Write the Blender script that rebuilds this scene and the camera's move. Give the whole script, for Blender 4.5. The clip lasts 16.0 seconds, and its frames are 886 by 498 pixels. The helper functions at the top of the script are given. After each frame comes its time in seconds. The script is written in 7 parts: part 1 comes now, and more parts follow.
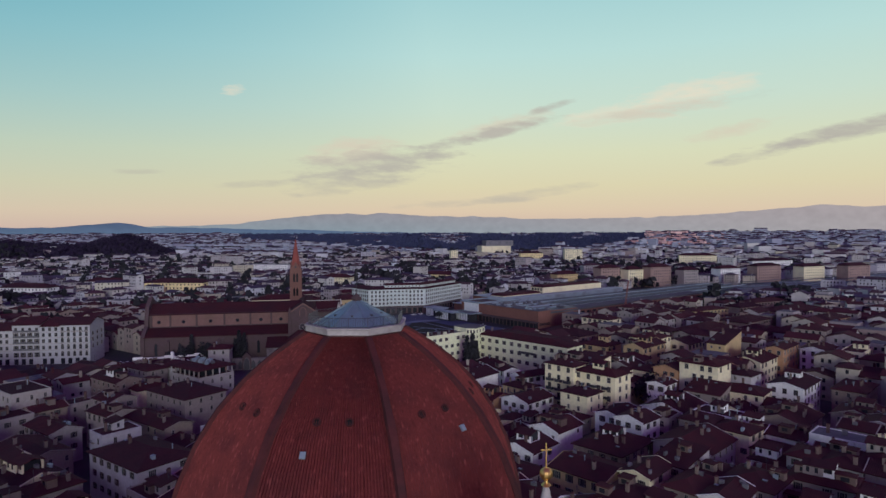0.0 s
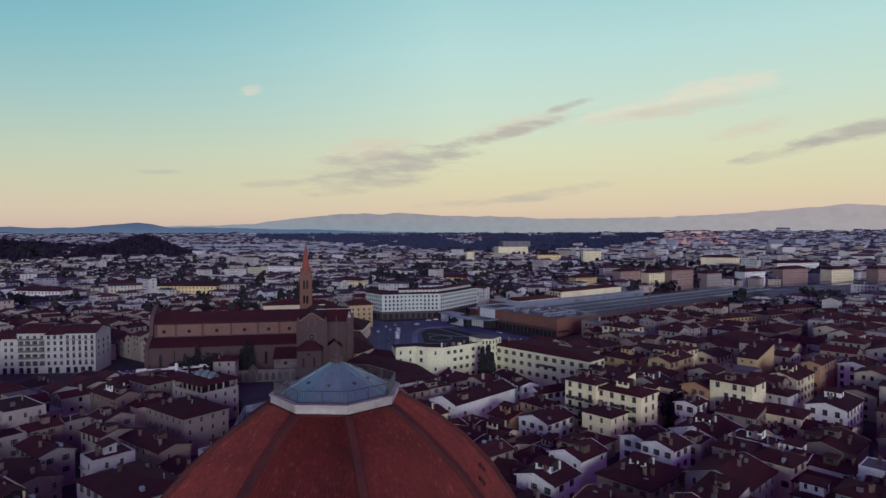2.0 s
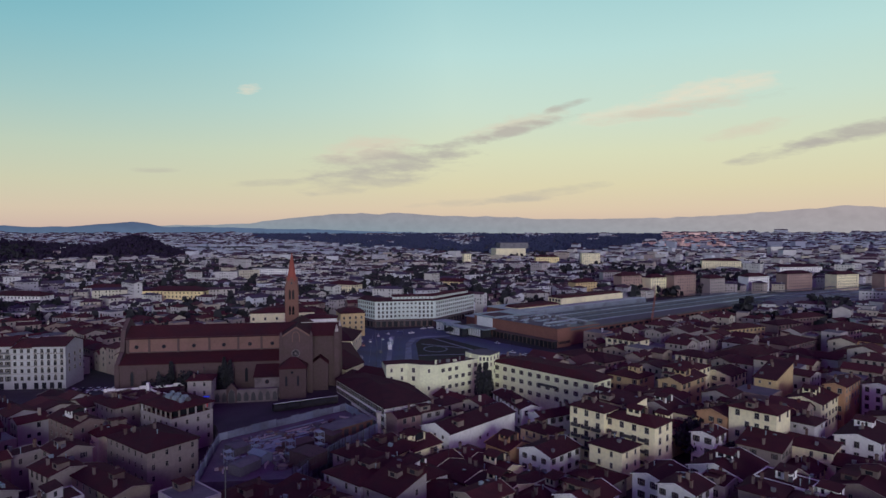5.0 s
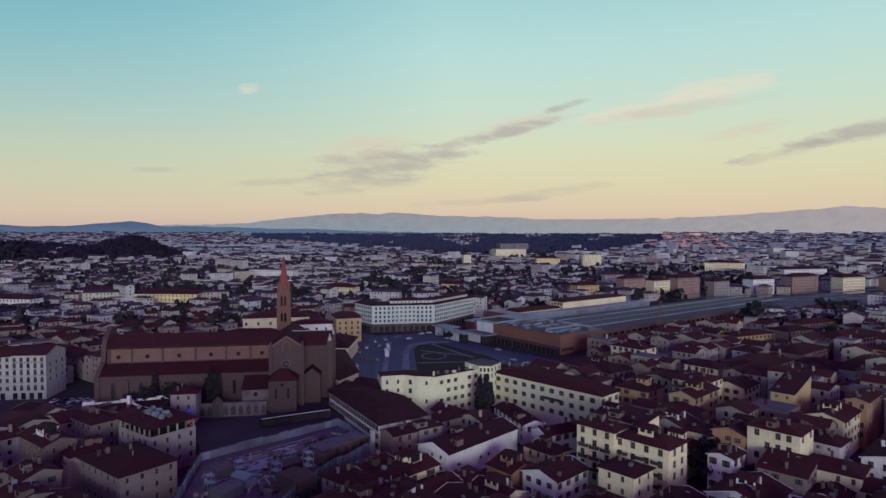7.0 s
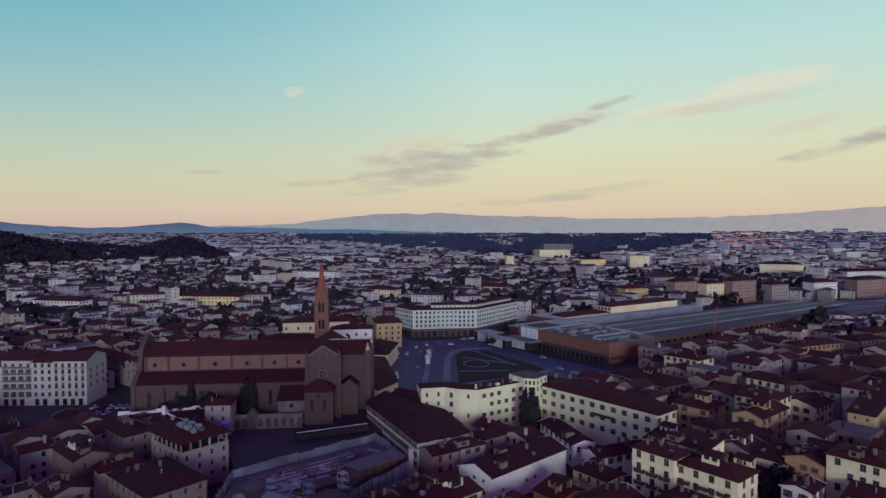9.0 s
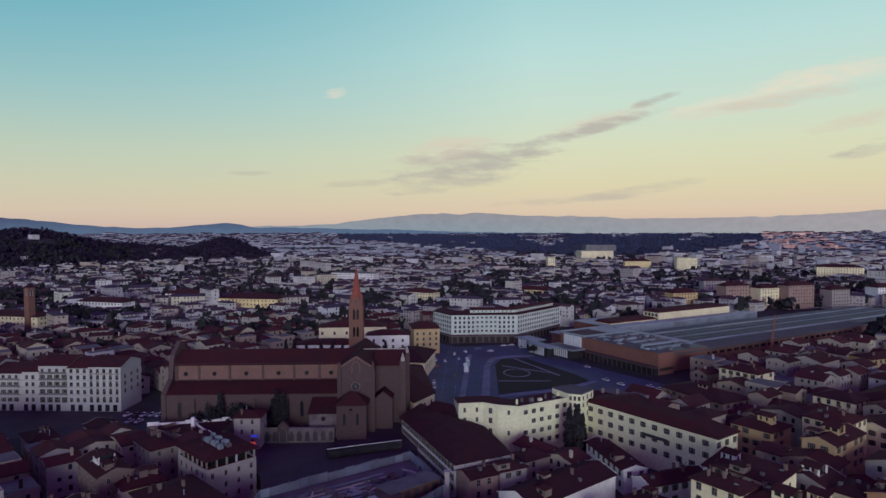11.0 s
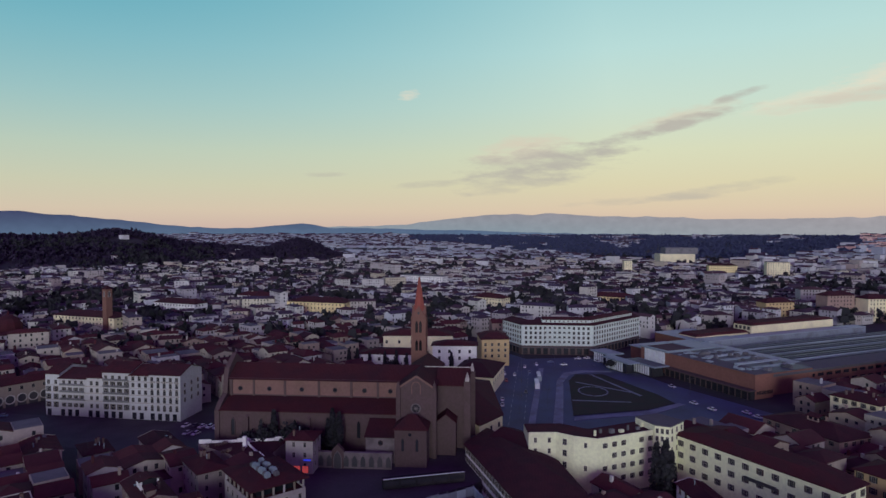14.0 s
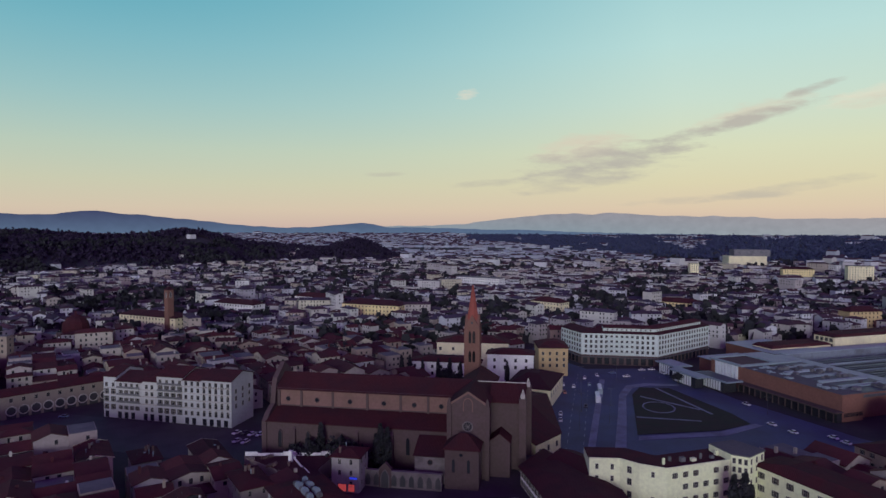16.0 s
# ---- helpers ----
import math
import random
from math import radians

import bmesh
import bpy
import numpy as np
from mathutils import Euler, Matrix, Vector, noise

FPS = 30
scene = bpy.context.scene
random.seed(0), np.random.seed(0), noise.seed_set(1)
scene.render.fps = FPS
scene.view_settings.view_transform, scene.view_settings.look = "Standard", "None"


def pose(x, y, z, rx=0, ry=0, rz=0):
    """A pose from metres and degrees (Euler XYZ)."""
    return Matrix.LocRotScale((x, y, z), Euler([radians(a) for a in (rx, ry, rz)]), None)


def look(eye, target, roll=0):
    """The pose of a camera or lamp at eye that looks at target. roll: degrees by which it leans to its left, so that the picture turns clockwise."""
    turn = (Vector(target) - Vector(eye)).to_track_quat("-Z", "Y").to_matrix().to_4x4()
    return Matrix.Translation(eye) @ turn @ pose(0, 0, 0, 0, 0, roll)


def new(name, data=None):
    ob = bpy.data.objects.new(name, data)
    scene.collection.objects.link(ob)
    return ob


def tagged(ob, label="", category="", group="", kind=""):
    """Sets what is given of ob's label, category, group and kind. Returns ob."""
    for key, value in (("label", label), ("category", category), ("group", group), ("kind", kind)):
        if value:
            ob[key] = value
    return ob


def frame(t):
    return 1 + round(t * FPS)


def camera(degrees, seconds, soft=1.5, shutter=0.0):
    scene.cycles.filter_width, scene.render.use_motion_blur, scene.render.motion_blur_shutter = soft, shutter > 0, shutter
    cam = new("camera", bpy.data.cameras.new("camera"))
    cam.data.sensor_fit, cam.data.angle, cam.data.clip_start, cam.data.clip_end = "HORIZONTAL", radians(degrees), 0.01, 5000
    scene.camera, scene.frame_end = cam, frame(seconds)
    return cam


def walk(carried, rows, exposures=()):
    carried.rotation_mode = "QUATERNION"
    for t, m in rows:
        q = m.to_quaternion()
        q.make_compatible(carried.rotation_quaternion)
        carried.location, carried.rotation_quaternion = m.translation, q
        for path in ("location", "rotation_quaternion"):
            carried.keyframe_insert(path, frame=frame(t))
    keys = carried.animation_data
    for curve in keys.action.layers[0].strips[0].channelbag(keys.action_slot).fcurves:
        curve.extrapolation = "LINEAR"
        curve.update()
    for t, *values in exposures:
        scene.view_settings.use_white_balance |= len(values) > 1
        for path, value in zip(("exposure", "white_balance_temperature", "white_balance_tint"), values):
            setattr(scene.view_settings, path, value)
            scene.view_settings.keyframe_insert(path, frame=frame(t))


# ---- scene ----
cam = camera(71.4, 16.0)
PATH = [
    (0, (6.106, -8.709, 69.855), (6.357, -6.525, 69.790), -0.2),
    (0.5, (6.750, -5.356, 70.669), (6.976, -3.168, 70.603), -0.2),
    (1, (7.417, -2.232, 71.526), (7.624, -0.042, 71.460), -0.3),
    (1.5, (7.992, 1.046, 72.356), (8.190, 3.236, 72.288), -0.2),
    (2, (8.619, 4.280, 73.168), (8.811, 6.470, 73.101), -0.2),
    (2.5, (9.179, 7.492, 73.994), (9.371, 9.682, 73.927), -0.2),
    (3, (9.673, 10.801, 74.741), (9.868, 12.991, 74.673), -0.1),
    (3.5, (10.223, 14.171, 75.385), (10.419, 16.361, 75.316), -0.1),
    (4, (10.678, 17.593, 75.955), (10.876, 19.783, 75.887), -0.1),
    (6.5, (12.971, 34.569, 78.406), (13.177, 36.759, 78.337), 0.1),
    (7, (13.317, 37.982, 78.861), (13.520, 40.172, 78.792), 0.1),
    (7.5, (13.615, 41.159, 79.438), (13.778, 43.351, 79.367), 0.1),
    (8, (13.981, 44.345, 79.960), (14.106, 46.541, 79.889), 0.0),
    (8.5, (14.209, 47.583, 80.443), (14.298, 49.780, 80.371), -0.0),
    (9, (14.463, 50.844, 80.919), (14.515, 53.043, 80.849), -0.1),
    (11.5, (15.117, 67.819, 83.493), (14.988, 70.015, 83.422), -0.1),
    (12, (14.926, 71.617, 83.965), (14.753, 73.809, 83.893), -0.1),
    (12.5, (14.892, 75.286, 84.486), (14.669, 77.474, 84.415), -0.1),
    (13, (14.942, 78.879, 84.913), (14.677, 81.062, 84.841), -0.0),
    (13.5, (15.001, 82.274, 85.381), (14.697, 84.451, 85.310), -0.0),
    (14, (14.931, 85.647, 85.834), (14.589, 87.819, 85.765), 0.0),
    (14.5, (14.863, 88.992, 86.311), (14.483, 91.158, 86.243), 0.0),
    (15, (14.814, 92.089, 86.983), (14.382, 94.245, 86.915), 0.0),
    (15.5, (14.518, 95.063, 87.701), (14.026, 97.206, 87.631), 0.0),
    (16, (14.024, 98.191, 88.496), (13.481, 100.322, 88.424), 0.1),
]
walk(cam, [(t, look(eye, target, roll)) for t, eye, target, roll in PATH])

# ---------------------------------------------------------------- world, sun
SUN_AZ, SUN_EL = radians(174), radians(7.5)          # azimuth measured from +y towards +x: low, behind the first viewpoint


def nodes_of(tree):
    tree.nodes.clear()
    return tree.nodes, tree.links


def math_node(nd, lk, op, a, b=None, clamp=False):
    n = nd.new("ShaderNodeMath")
    n.operation, n.use_clamp = op, clamp
    for i, v in enumerate((a, b)):
        if v is None:
            continue
        if isinstance(v, (int, float)):
            n.inputs[i].default_value = v
        else:
            lk.new(v, n.inputs[i])
    return n.outputs[0]


def dot_node(nd, lk, vec, d):
    n = nd.new("ShaderNodeVectorMath")
    n.operation = "DOT_PRODUCT"
    lk.new(vec, n.inputs[0])
    n.inputs[1].default_value = d
    return n.outputs["Value"]


def mix_node(nd, lk, fac, a, b, blend="MIX"):
    n = nd.new("ShaderNodeMix")
    n.data_type, n.blend_type = "RGBA", blend
    for sock, v in ((n.inputs[0], fac), (n.inputs[6], a), (n.inputs[7], b)):
        if isinstance(v, (int, float)):
            sock.default_value = v
        elif isinstance(v, tuple):
            sock.default_value = (*v, 1)[:4]
        else:
            lk.new(v, sock)
    return n.outputs[2]


def ramp_node(nd, lk, fac, stops, mode="LINEAR"):
    n = nd.new("ShaderNodeValToRGB")
    n.color_ramp.interpolation = mode
    el = n.color_ramp.elements
    while len(el) < len(stops):
        el.new(0.5)
    for e, (p, c) in zip(el, stops):
        e.position, e.color = p, (*c, 1)
    lk.new(fac, n.inputs[0])
    return n.outputs[0]


# clouds: azimuth, elevation, half length, half height, tilt (degrees), strength, colour key
CLOUDS = [
    (-12.0, 12.2, 1.0, 0.45, 8, 1.0, 1),
    (-1.4, 7.2, 4.0, 1.3, 4, 0.80, 2),
    (0.6, 6.2, 6.4, 1.3, 4, 0.72, 0),
    (-1.6, 4.7, 5.8, 1.1, 7, 0.60, 0),
    (4.6, 6.8, 3.6, 0.6, 4, 0.72, 0),
    (-9.4, 4.2, 3.6, 0.34, 3, 0.50, 0),
    (6.8, 7.9, 3.0, 0.5, 9, 0.80, 0),
    (12.2, 9.6, 4.4, 0.75, 13, 0.66, 2),
    (11.6, 9.0, 5.0, 0.55, 13, 0.80, 0),
    (16.6, 11.1, 2.4, 0.32, 15, 0.70, 0),
    (22.5, 10.2, 4.6, 0.9, 6, 0.50, 1),
    (28.4, 11.4, 4.8, 1.4, 6, 0.62, 1),
    (26.5, 10.4, 7.0, 0.6, 6, 0.35, 0),
    (31.4, 8.3, 3.0, 0.55, 9, 0.66, 2),
    (34.0, 6.3, 4.4, 0.45, 11, 0.80, 0),
    (39.0, 7.5, 5.6, 0.65, 10, 0.85, 0),
    (14.5, 3.3, 6.0, 0.40, 8, 0.42, 0),
    (8.5, 2.6, 6.0, 0.35, 3, 0.32, 0),
    (-19.5, 5.0, 1.8, 0.22, 2, 0.40, 0),
]


def build_world():
    world = bpy.data.worlds.new("dawn_sky")
    scene.world = world
    world.use_nodes = True
    nd, lk = nodes_of(world.node_tree)
    tc = nd.new("ShaderNodeTexCoord").outputs["Generated"]
    up = dot_node(nd, lk, tc, (0, 0, 1))
    sky = nd.new("ShaderNodeTexSky")
    sky.sky_type, sky.sun_disc = "NISHITA", False
    sky.sun_elevation, sky.sun_rotation = SUN_EL, SUN_AZ
    # stops from 0.43 up lie out of view; their violet is added to tint roofs
    front = ramp_node(nd, lk, up, [
        (0.0, (0.60, 0.44, 0.39)), (0.03, (0.69, 0.55, 0.41)), (0.07, (0.69, 0.63, 0.42)), (0.12, (0.67, 0.69, 0.48)),
        (0.19, (0.57, 0.71, 0.60)), (0.27, (0.475, 0.70, 0.67)), (0.36, (0.355, 0.615, 0.64)), (0.43, (0.12, 0.17, 0.29)),
        (0.52, (0.114, 0.020, 0.250)), (1.0, (0.106, 0.016, 0.232))])
    # the dawn side, behind the first viewpoint and unseen: violet set to tint shaded faces
    back = ramp_node(nd, lk, up, [
        (0.0, (0.33, 0.37, 0.58)), (0.10, (0.29, 0.32, 0.60)), (0.28, (0.23, 0.14, 0.50)), (0.45, (0.16, 0.02, 0.34)), (0.6, (0.114, 0.020, 0.250)), (1.0, (0.106, 0.016, 0.232))])
    turn = dot_node(nd, lk, tc, (-math.sin(SUN_AZ), -math.cos(SUN_AZ), 0.0))
    turn = math_node(nd, lk, "ADD", math_node(nd, lk, "MULTIPLY", turn, -2.2), 0.1, True)
    grad = mix_node(nd, lk, turn, front, back)
    # deeper blue away from the right-hand horizon, partly lens edge darkening painted in
    side = dot_node(nd, lk, tc, (-0.80, 0.60, 0.0))
    side = math_node(nd, lk, "MULTIPLY", math_node(nd, lk, "SUBTRACT", side, 0.50, True), math_node(nd, lk, "MULTIPLY", up, 5.5), True)
    col = mix_node(nd, lk, side, grad, (0.05, 0.33, 0.45))
    # cloud streaks
    nz = nd.new("ShaderNodeTexNoise")
    mp = nd.new("ShaderNodeMapping")
    mp.inputs["Scale"].default_value = (10, 10, 44)
    mp.inputs["Rotation"].default_value = (radians(0), radians(10), 0)
    lk.new(tc, mp.inputs[0])
    lk.new(mp.outputs[0], nz.inputs["Vector"])
    nz.inputs["Scale"].default_value, nz.inputs["Detail"].default_value, nz.inputs["Roughness"].default_value = 1.7, 7, 0.62
    for az, el, a, b, tilt, strength, key in CLOUDS:
        az, el, tl = radians(az), radians(el), radians(tilt)
        c = Vector((math.sin(az) * math.cos(el), math.cos(az) * math.cos(el), math.sin(el)))
        r = Vector((math.cos(az), -math.sin(az), 0))
        u = r.cross(c)
        ax, ay = r * math.cos(tl) + u * math.sin(tl), u * math.cos(tl) - r * math.sin(tl)
        px = math_node(nd, lk, "MULTIPLY", dot_node(nd, lk, tc, ax), 1 / math.radians(a))
        qx = math_node(nd, lk, "SUBTRACT", px, ax.dot(c) / math.radians(a))
        py = math_node(nd, lk, "MULTIPLY", dot_node(nd, lk, tc, ay), 1 / math.radians(b))
        qy = math_node(nd, lk, "SUBTRACT", py, ay.dot(c) / math.radians(b))
        r2 = math_node(nd, lk, "ADD", math_node(nd, lk, "MULTIPLY", qx, qx), math_node(nd, lk, "MULTIPLY", qy, qy))
        fall = math_node(nd, lk, "SUBTRACT", 1.35, r2)
        fall = math_node(nd, lk, "ADD", fall, math_node(nd, lk, "MULTIPLY", math_node(nd, lk, "SUBTRACT", nz.outputs["Fac"], 0.49), 5.0))
        front = math_node(nd, lk, "GREATER_THAN", dot_node(nd, lk, tc, tuple(c)), 0.5)
        m = math_node(nd, lk, "MULTIPLY", math_node(nd, lk, "MULTIPLY", fall, 0.62, True), front)
        m = math_node(nd, lk, "MULTIPLY", m, strength, True)
        col = mix_node(nd, lk, m, col, ((0.44, 0.41, 0.37), (0.84, 0.70, 0.54), (0.66, 0.58, 0.46))[key])
    both = mix_node(nd, lk, 0.006, col, sky.outputs[0])
    bg = nd.new("ShaderNodeBackground")
    lk.new(both, bg.inputs[0])
    bg.inputs[1].default_value = 1.0
    out = nd.new("ShaderNodeOutputWorld")
    lk.new(bg.outputs[0], out.inputs[0])


build_world()
sun = new("sun", bpy.data.lights.new("sun", "SUN"))
sun.data.energy, sun.data.angle, sun.data.color = 1.78, radians(20), (0.83, 0.89, 0.94)
sun.matrix_world = look((0, 0, 300), (-300 * math.sin(SUN_AZ) * math.cos(SUN_EL), -300 * math.cos(SUN_AZ) * math.cos(SUN_EL), 300 - 300 * math.sin(SUN_EL)))


# ---------------------------------------------------------------- materials
def surface(name, stops, rough=0.85, grain=2.0, stain=0.12, bump=0.3, metal=0.0, by="object", dirt=(0.10, 0.085, 0.08), dirt_amount=0.35, bands=None, spec=0.12, streak=None):
    """Paint, plaster, stone or tile: a colour per piece from stops, grain and stains in metres, fine relief.
    by: object (one colour per object), island (one per loose piece). bands: (axis, width in metres, depth) of tile rows."""
    m = bpy.data.materials.new(name)
    m.use_nodes = True
    nd, lk = nodes_of(m.node_tree)
    tc = nd.new("ShaderNodeTexCoord").outputs["Object"]
    if len(stops) > 1:
        rnd = nd.new("ShaderNodeObjectInfo").outputs["Random"] if by == "object" else nd.new("ShaderNodeNewGeometry").outputs["Random Per Island"]
        col = ramp_node(nd, lk, rnd, [((i + 0.5) / len(stops), c) for i, c in enumerate(stops)])
    else:
        rgb = nd.new("ShaderNodeRGB")
        rgb.outputs[0].default_value = (*stops[0], 1)
        col = rgb.outputs[0]
    big = nd.new("ShaderNodeTexNoise")
    big.inputs["Scale"].default_value, big.inputs["Detail"].default_value = stain, 6
    lk.new(tc, big.inputs["Vector"])
    fac = math_node(nd, lk, "MULTIPLY", math_node(nd, lk, "SUBTRACT", big.outputs["Fac"], 0.42, True), dirt_amount * 5, True)
    col = mix_node(nd, lk, fac, col, dirt)
    fine = nd.new("ShaderNodeTexNoise")
    fine.inputs["Scale"].default_value, fine.inputs["Detail"].default_value = grain, 5
    lk.new(tc, fine.inputs["Vector"])
    lum = math_node(nd, lk, "ADD", math_node(nd, lk, "MULTIPLY", fine.outputs["Fac"], 0.44), 0.78)
    mul = nd.new("ShaderNodeVectorMath")
    mul.operation = "SCALE"
    lk.new(col, mul.inputs[0])
    lk.new(lum, mul.inputs["Scale"])
    col = mul.outputs[0]
    height = fine.outputs["Fac"]
    if streak:
        mp = nd.new("ShaderNodeMapping")
        mp.inputs["Scale"].default_value = streak
        lk.new(tc, mp.inputs[0])
        st = nd.new("ShaderNodeTexNoise")
        st.inputs["Scale"].default_value, st.inputs["Detail"].default_value = 1.0, 4
        lk.new(mp.outputs[0], st.inputs["Vector"])
        hi = math_node(nd, lk, "MULTIPLY", math_node(nd, lk, "SUBTRACT", st.outputs["Fac"], 0.58, True), 3.2, True)
        col = mix_node(nd, lk, hi, col, tuple(min(1, 2.1 * c + 0.02) for c in stops[0]))
        lo = math_node(nd, lk, "MULTIPLY", math_node(nd, lk, "SUBTRACT", 0.44, st.outputs["Fac"], True), 3.0, True)
        col = mix_node(nd, lk, lo, col, tuple(0.5 * c for c in stops[0]))
    if bands:
        sep = nd.new("ShaderNodeSeparateXYZ")
        lk.new(tc, sep.inputs[0])
        s = math_node(nd, lk, "SINE", math_node(nd, lk, "MULTIPLY", sep.outputs[bands[0]], 2 * math.pi / bands[1]))
        s = math_node(nd, lk, "ADD", math_node(nd, lk, "MULTIPLY", s, 0.5), 0.5)
        col = mix_node(nd, lk, math_node(nd, lk, "MULTIPLY", math_node(nd, lk, "SUBTRACT", 1.0, s), bands[2]), col, tuple(0.35 * c for c in stops[0]))
        height = math_node(nd, lk, "ADD", height, s)
    bs = nd.new("ShaderNodeBsdfPrincipled")
    lk.new(col, bs.inputs["Base Color"])
    bs.inputs["Roughness"].default_value, bs.inputs["Metallic"].default_value = rough, metal
    bs.inputs["Specular IOR Level"].default_value = spec
    if bump:
        bp = nd.new("ShaderNodeBump")
        bp.inputs["Strength"].default_value, bp.inputs["Distance"].default_value = bump, 0.06
        lk.new(height, bp.inputs["Height"])
        lk.new(bp.outputs[0], bs.inputs["Normal"])
    out = nd.new("ShaderNodeOutputMaterial")
    lk.new(bs.outputs[0], out.inputs[0])
    return m


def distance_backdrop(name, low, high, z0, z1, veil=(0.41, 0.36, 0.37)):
    """Far hills as a glowing backdrop: air haze painted in, paler towards the foot."""
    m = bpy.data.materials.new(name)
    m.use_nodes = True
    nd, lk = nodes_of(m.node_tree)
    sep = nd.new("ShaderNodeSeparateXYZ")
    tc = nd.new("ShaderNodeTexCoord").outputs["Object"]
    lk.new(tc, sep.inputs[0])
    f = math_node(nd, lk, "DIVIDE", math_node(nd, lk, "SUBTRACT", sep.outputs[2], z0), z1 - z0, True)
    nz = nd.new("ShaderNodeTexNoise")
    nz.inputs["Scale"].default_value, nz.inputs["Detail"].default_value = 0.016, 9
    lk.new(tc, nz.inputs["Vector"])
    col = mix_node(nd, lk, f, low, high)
    # rosy haze painted thicker towards the bright side of the horizon
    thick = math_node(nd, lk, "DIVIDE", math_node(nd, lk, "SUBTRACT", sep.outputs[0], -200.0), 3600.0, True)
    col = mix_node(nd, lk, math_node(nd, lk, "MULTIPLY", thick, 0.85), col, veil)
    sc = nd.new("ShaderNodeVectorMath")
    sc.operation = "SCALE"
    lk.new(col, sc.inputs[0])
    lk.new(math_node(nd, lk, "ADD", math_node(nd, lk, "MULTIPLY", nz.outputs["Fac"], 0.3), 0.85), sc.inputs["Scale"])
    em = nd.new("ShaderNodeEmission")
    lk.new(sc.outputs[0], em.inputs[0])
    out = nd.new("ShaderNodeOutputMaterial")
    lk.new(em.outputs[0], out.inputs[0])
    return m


WALLS = [(0.350, 0.313, 0.278), (0.245, 0.197, 0.163), (0.437, 0.410, 0.393), (0.314, 0.259, 0.192), (0.201, 0.142, 0.124), (0.367, 0.339, 0.316), (0.254, 0.197, 0.172), (0.507, 0.491, 0.489)]
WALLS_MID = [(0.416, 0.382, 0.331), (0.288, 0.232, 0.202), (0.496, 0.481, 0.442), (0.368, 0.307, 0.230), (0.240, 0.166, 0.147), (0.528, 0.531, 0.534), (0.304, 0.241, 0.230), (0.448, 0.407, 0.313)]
# far walls, paler and cooler than the near palette
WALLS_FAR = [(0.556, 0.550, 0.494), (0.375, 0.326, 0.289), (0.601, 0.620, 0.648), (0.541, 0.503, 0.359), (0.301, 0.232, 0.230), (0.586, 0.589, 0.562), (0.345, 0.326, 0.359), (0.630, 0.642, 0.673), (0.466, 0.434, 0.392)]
# outer suburb walls: blue-grey haze of distance put into the colour
WALLS_HAZE = [(0.400, 0.426, 0.464), (0.288, 0.295, 0.361), (0.464, 0.508, 0.550), (0.352, 0.344, 0.361), (0.240, 0.230, 0.310), (0.496, 0.525, 0.550), (0.320, 0.361, 0.430)]
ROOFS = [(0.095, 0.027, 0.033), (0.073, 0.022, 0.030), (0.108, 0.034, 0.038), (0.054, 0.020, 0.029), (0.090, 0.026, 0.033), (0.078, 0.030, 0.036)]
# far roofs greyed and blued: distance haze put into the colour
ROOFS_HAZE = [(0.094, 0.046, 0.062), (0.070, 0.046, 0.072), (0.106, 0.056, 0.068), (0.064, 0.052, 0.088), (0.084, 0.058, 0.082), (0.076, 0.064, 0.100)]
M = {}
M["plaster"] = surface("plaster_wall", WALLS, grain=1.2, stain=0.16, dirt=(0.30, 0.25, 0.22), dirt_amount=0.35)
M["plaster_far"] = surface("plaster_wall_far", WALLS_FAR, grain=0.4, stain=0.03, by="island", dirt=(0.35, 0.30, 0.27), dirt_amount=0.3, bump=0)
M["plaster_haze"] = surface("hazed_suburb_wall", WALLS_HAZE, grain=0.4, stain=0.03, by="island", dirt=(0.26, 0.27, 0.32), dirt_amount=0.3, bump=0)
# pink of the first sunlight on the far city, painted into the walls
M["sunglow_far"] = surface("sunglow_plaster_far", [(0.74, 0.44, 0.37), (0.66, 0.38, 0.34), (0.80, 0.55, 0.46)], grain=0.4, stain=0.03, by="island", dirt=(0.45, 0.26, 0.24), dirt_amount=0.3, bump=0)
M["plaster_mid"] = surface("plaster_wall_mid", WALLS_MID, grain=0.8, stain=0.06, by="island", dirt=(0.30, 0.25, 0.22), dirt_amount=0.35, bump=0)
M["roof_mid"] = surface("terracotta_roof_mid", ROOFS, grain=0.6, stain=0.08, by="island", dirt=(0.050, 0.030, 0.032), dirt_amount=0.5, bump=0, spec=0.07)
M["ivory"] = surface("ivory_plaster", [(0.76, 0.77, 0.50)], grain=1.0, stain=0.10, dirt=(0.55, 0.50, 0.38), dirt_amount=0.2)
M["white"] = surface("white_plaster", [(0.82, 0.81, 0.76)], grain=1.0, stain=0.12, dirt=(0.55, 0.52, 0.48), dirt_amount=0.25)
M["cream"] = surface("cream_plaster", [(0.82, 0.74, 0.47)], grain=1.0, stain=0.10, dirt=(0.50, 0.44, 0.32), dirt_amount=0.3)
M["ochre"] = surface("ochre_plaster", [(0.54, 0.40, 0.21)], grain=1.0, stain=0.10, dirt=(0.30, 0.22, 0.13), dirt_amount=0.35)
M["orange"] = surface("orange_plaster", [(0.46, 0.27, 0.15)], grain=1.0, stain=0.10, dirt=(0.26, 0.15, 0.10), dirt_amount=0.35)
M["pink"] = surface("pink_plaster", [(0.34, 0.235, 0.20)], grain=1.0, stain=0.10, dirt=(0.20, 0.14, 0.12), dirt_amount=0.35)
M["roof"] = surface("terracotta_roof", ROOFS, grain=1.5, stain=0.22, dirt=(0.050, 0.026, 0.032), dirt_amount=0.55, bands=(0, 0.42, 0.45), bump=0.6, spec=0.07)
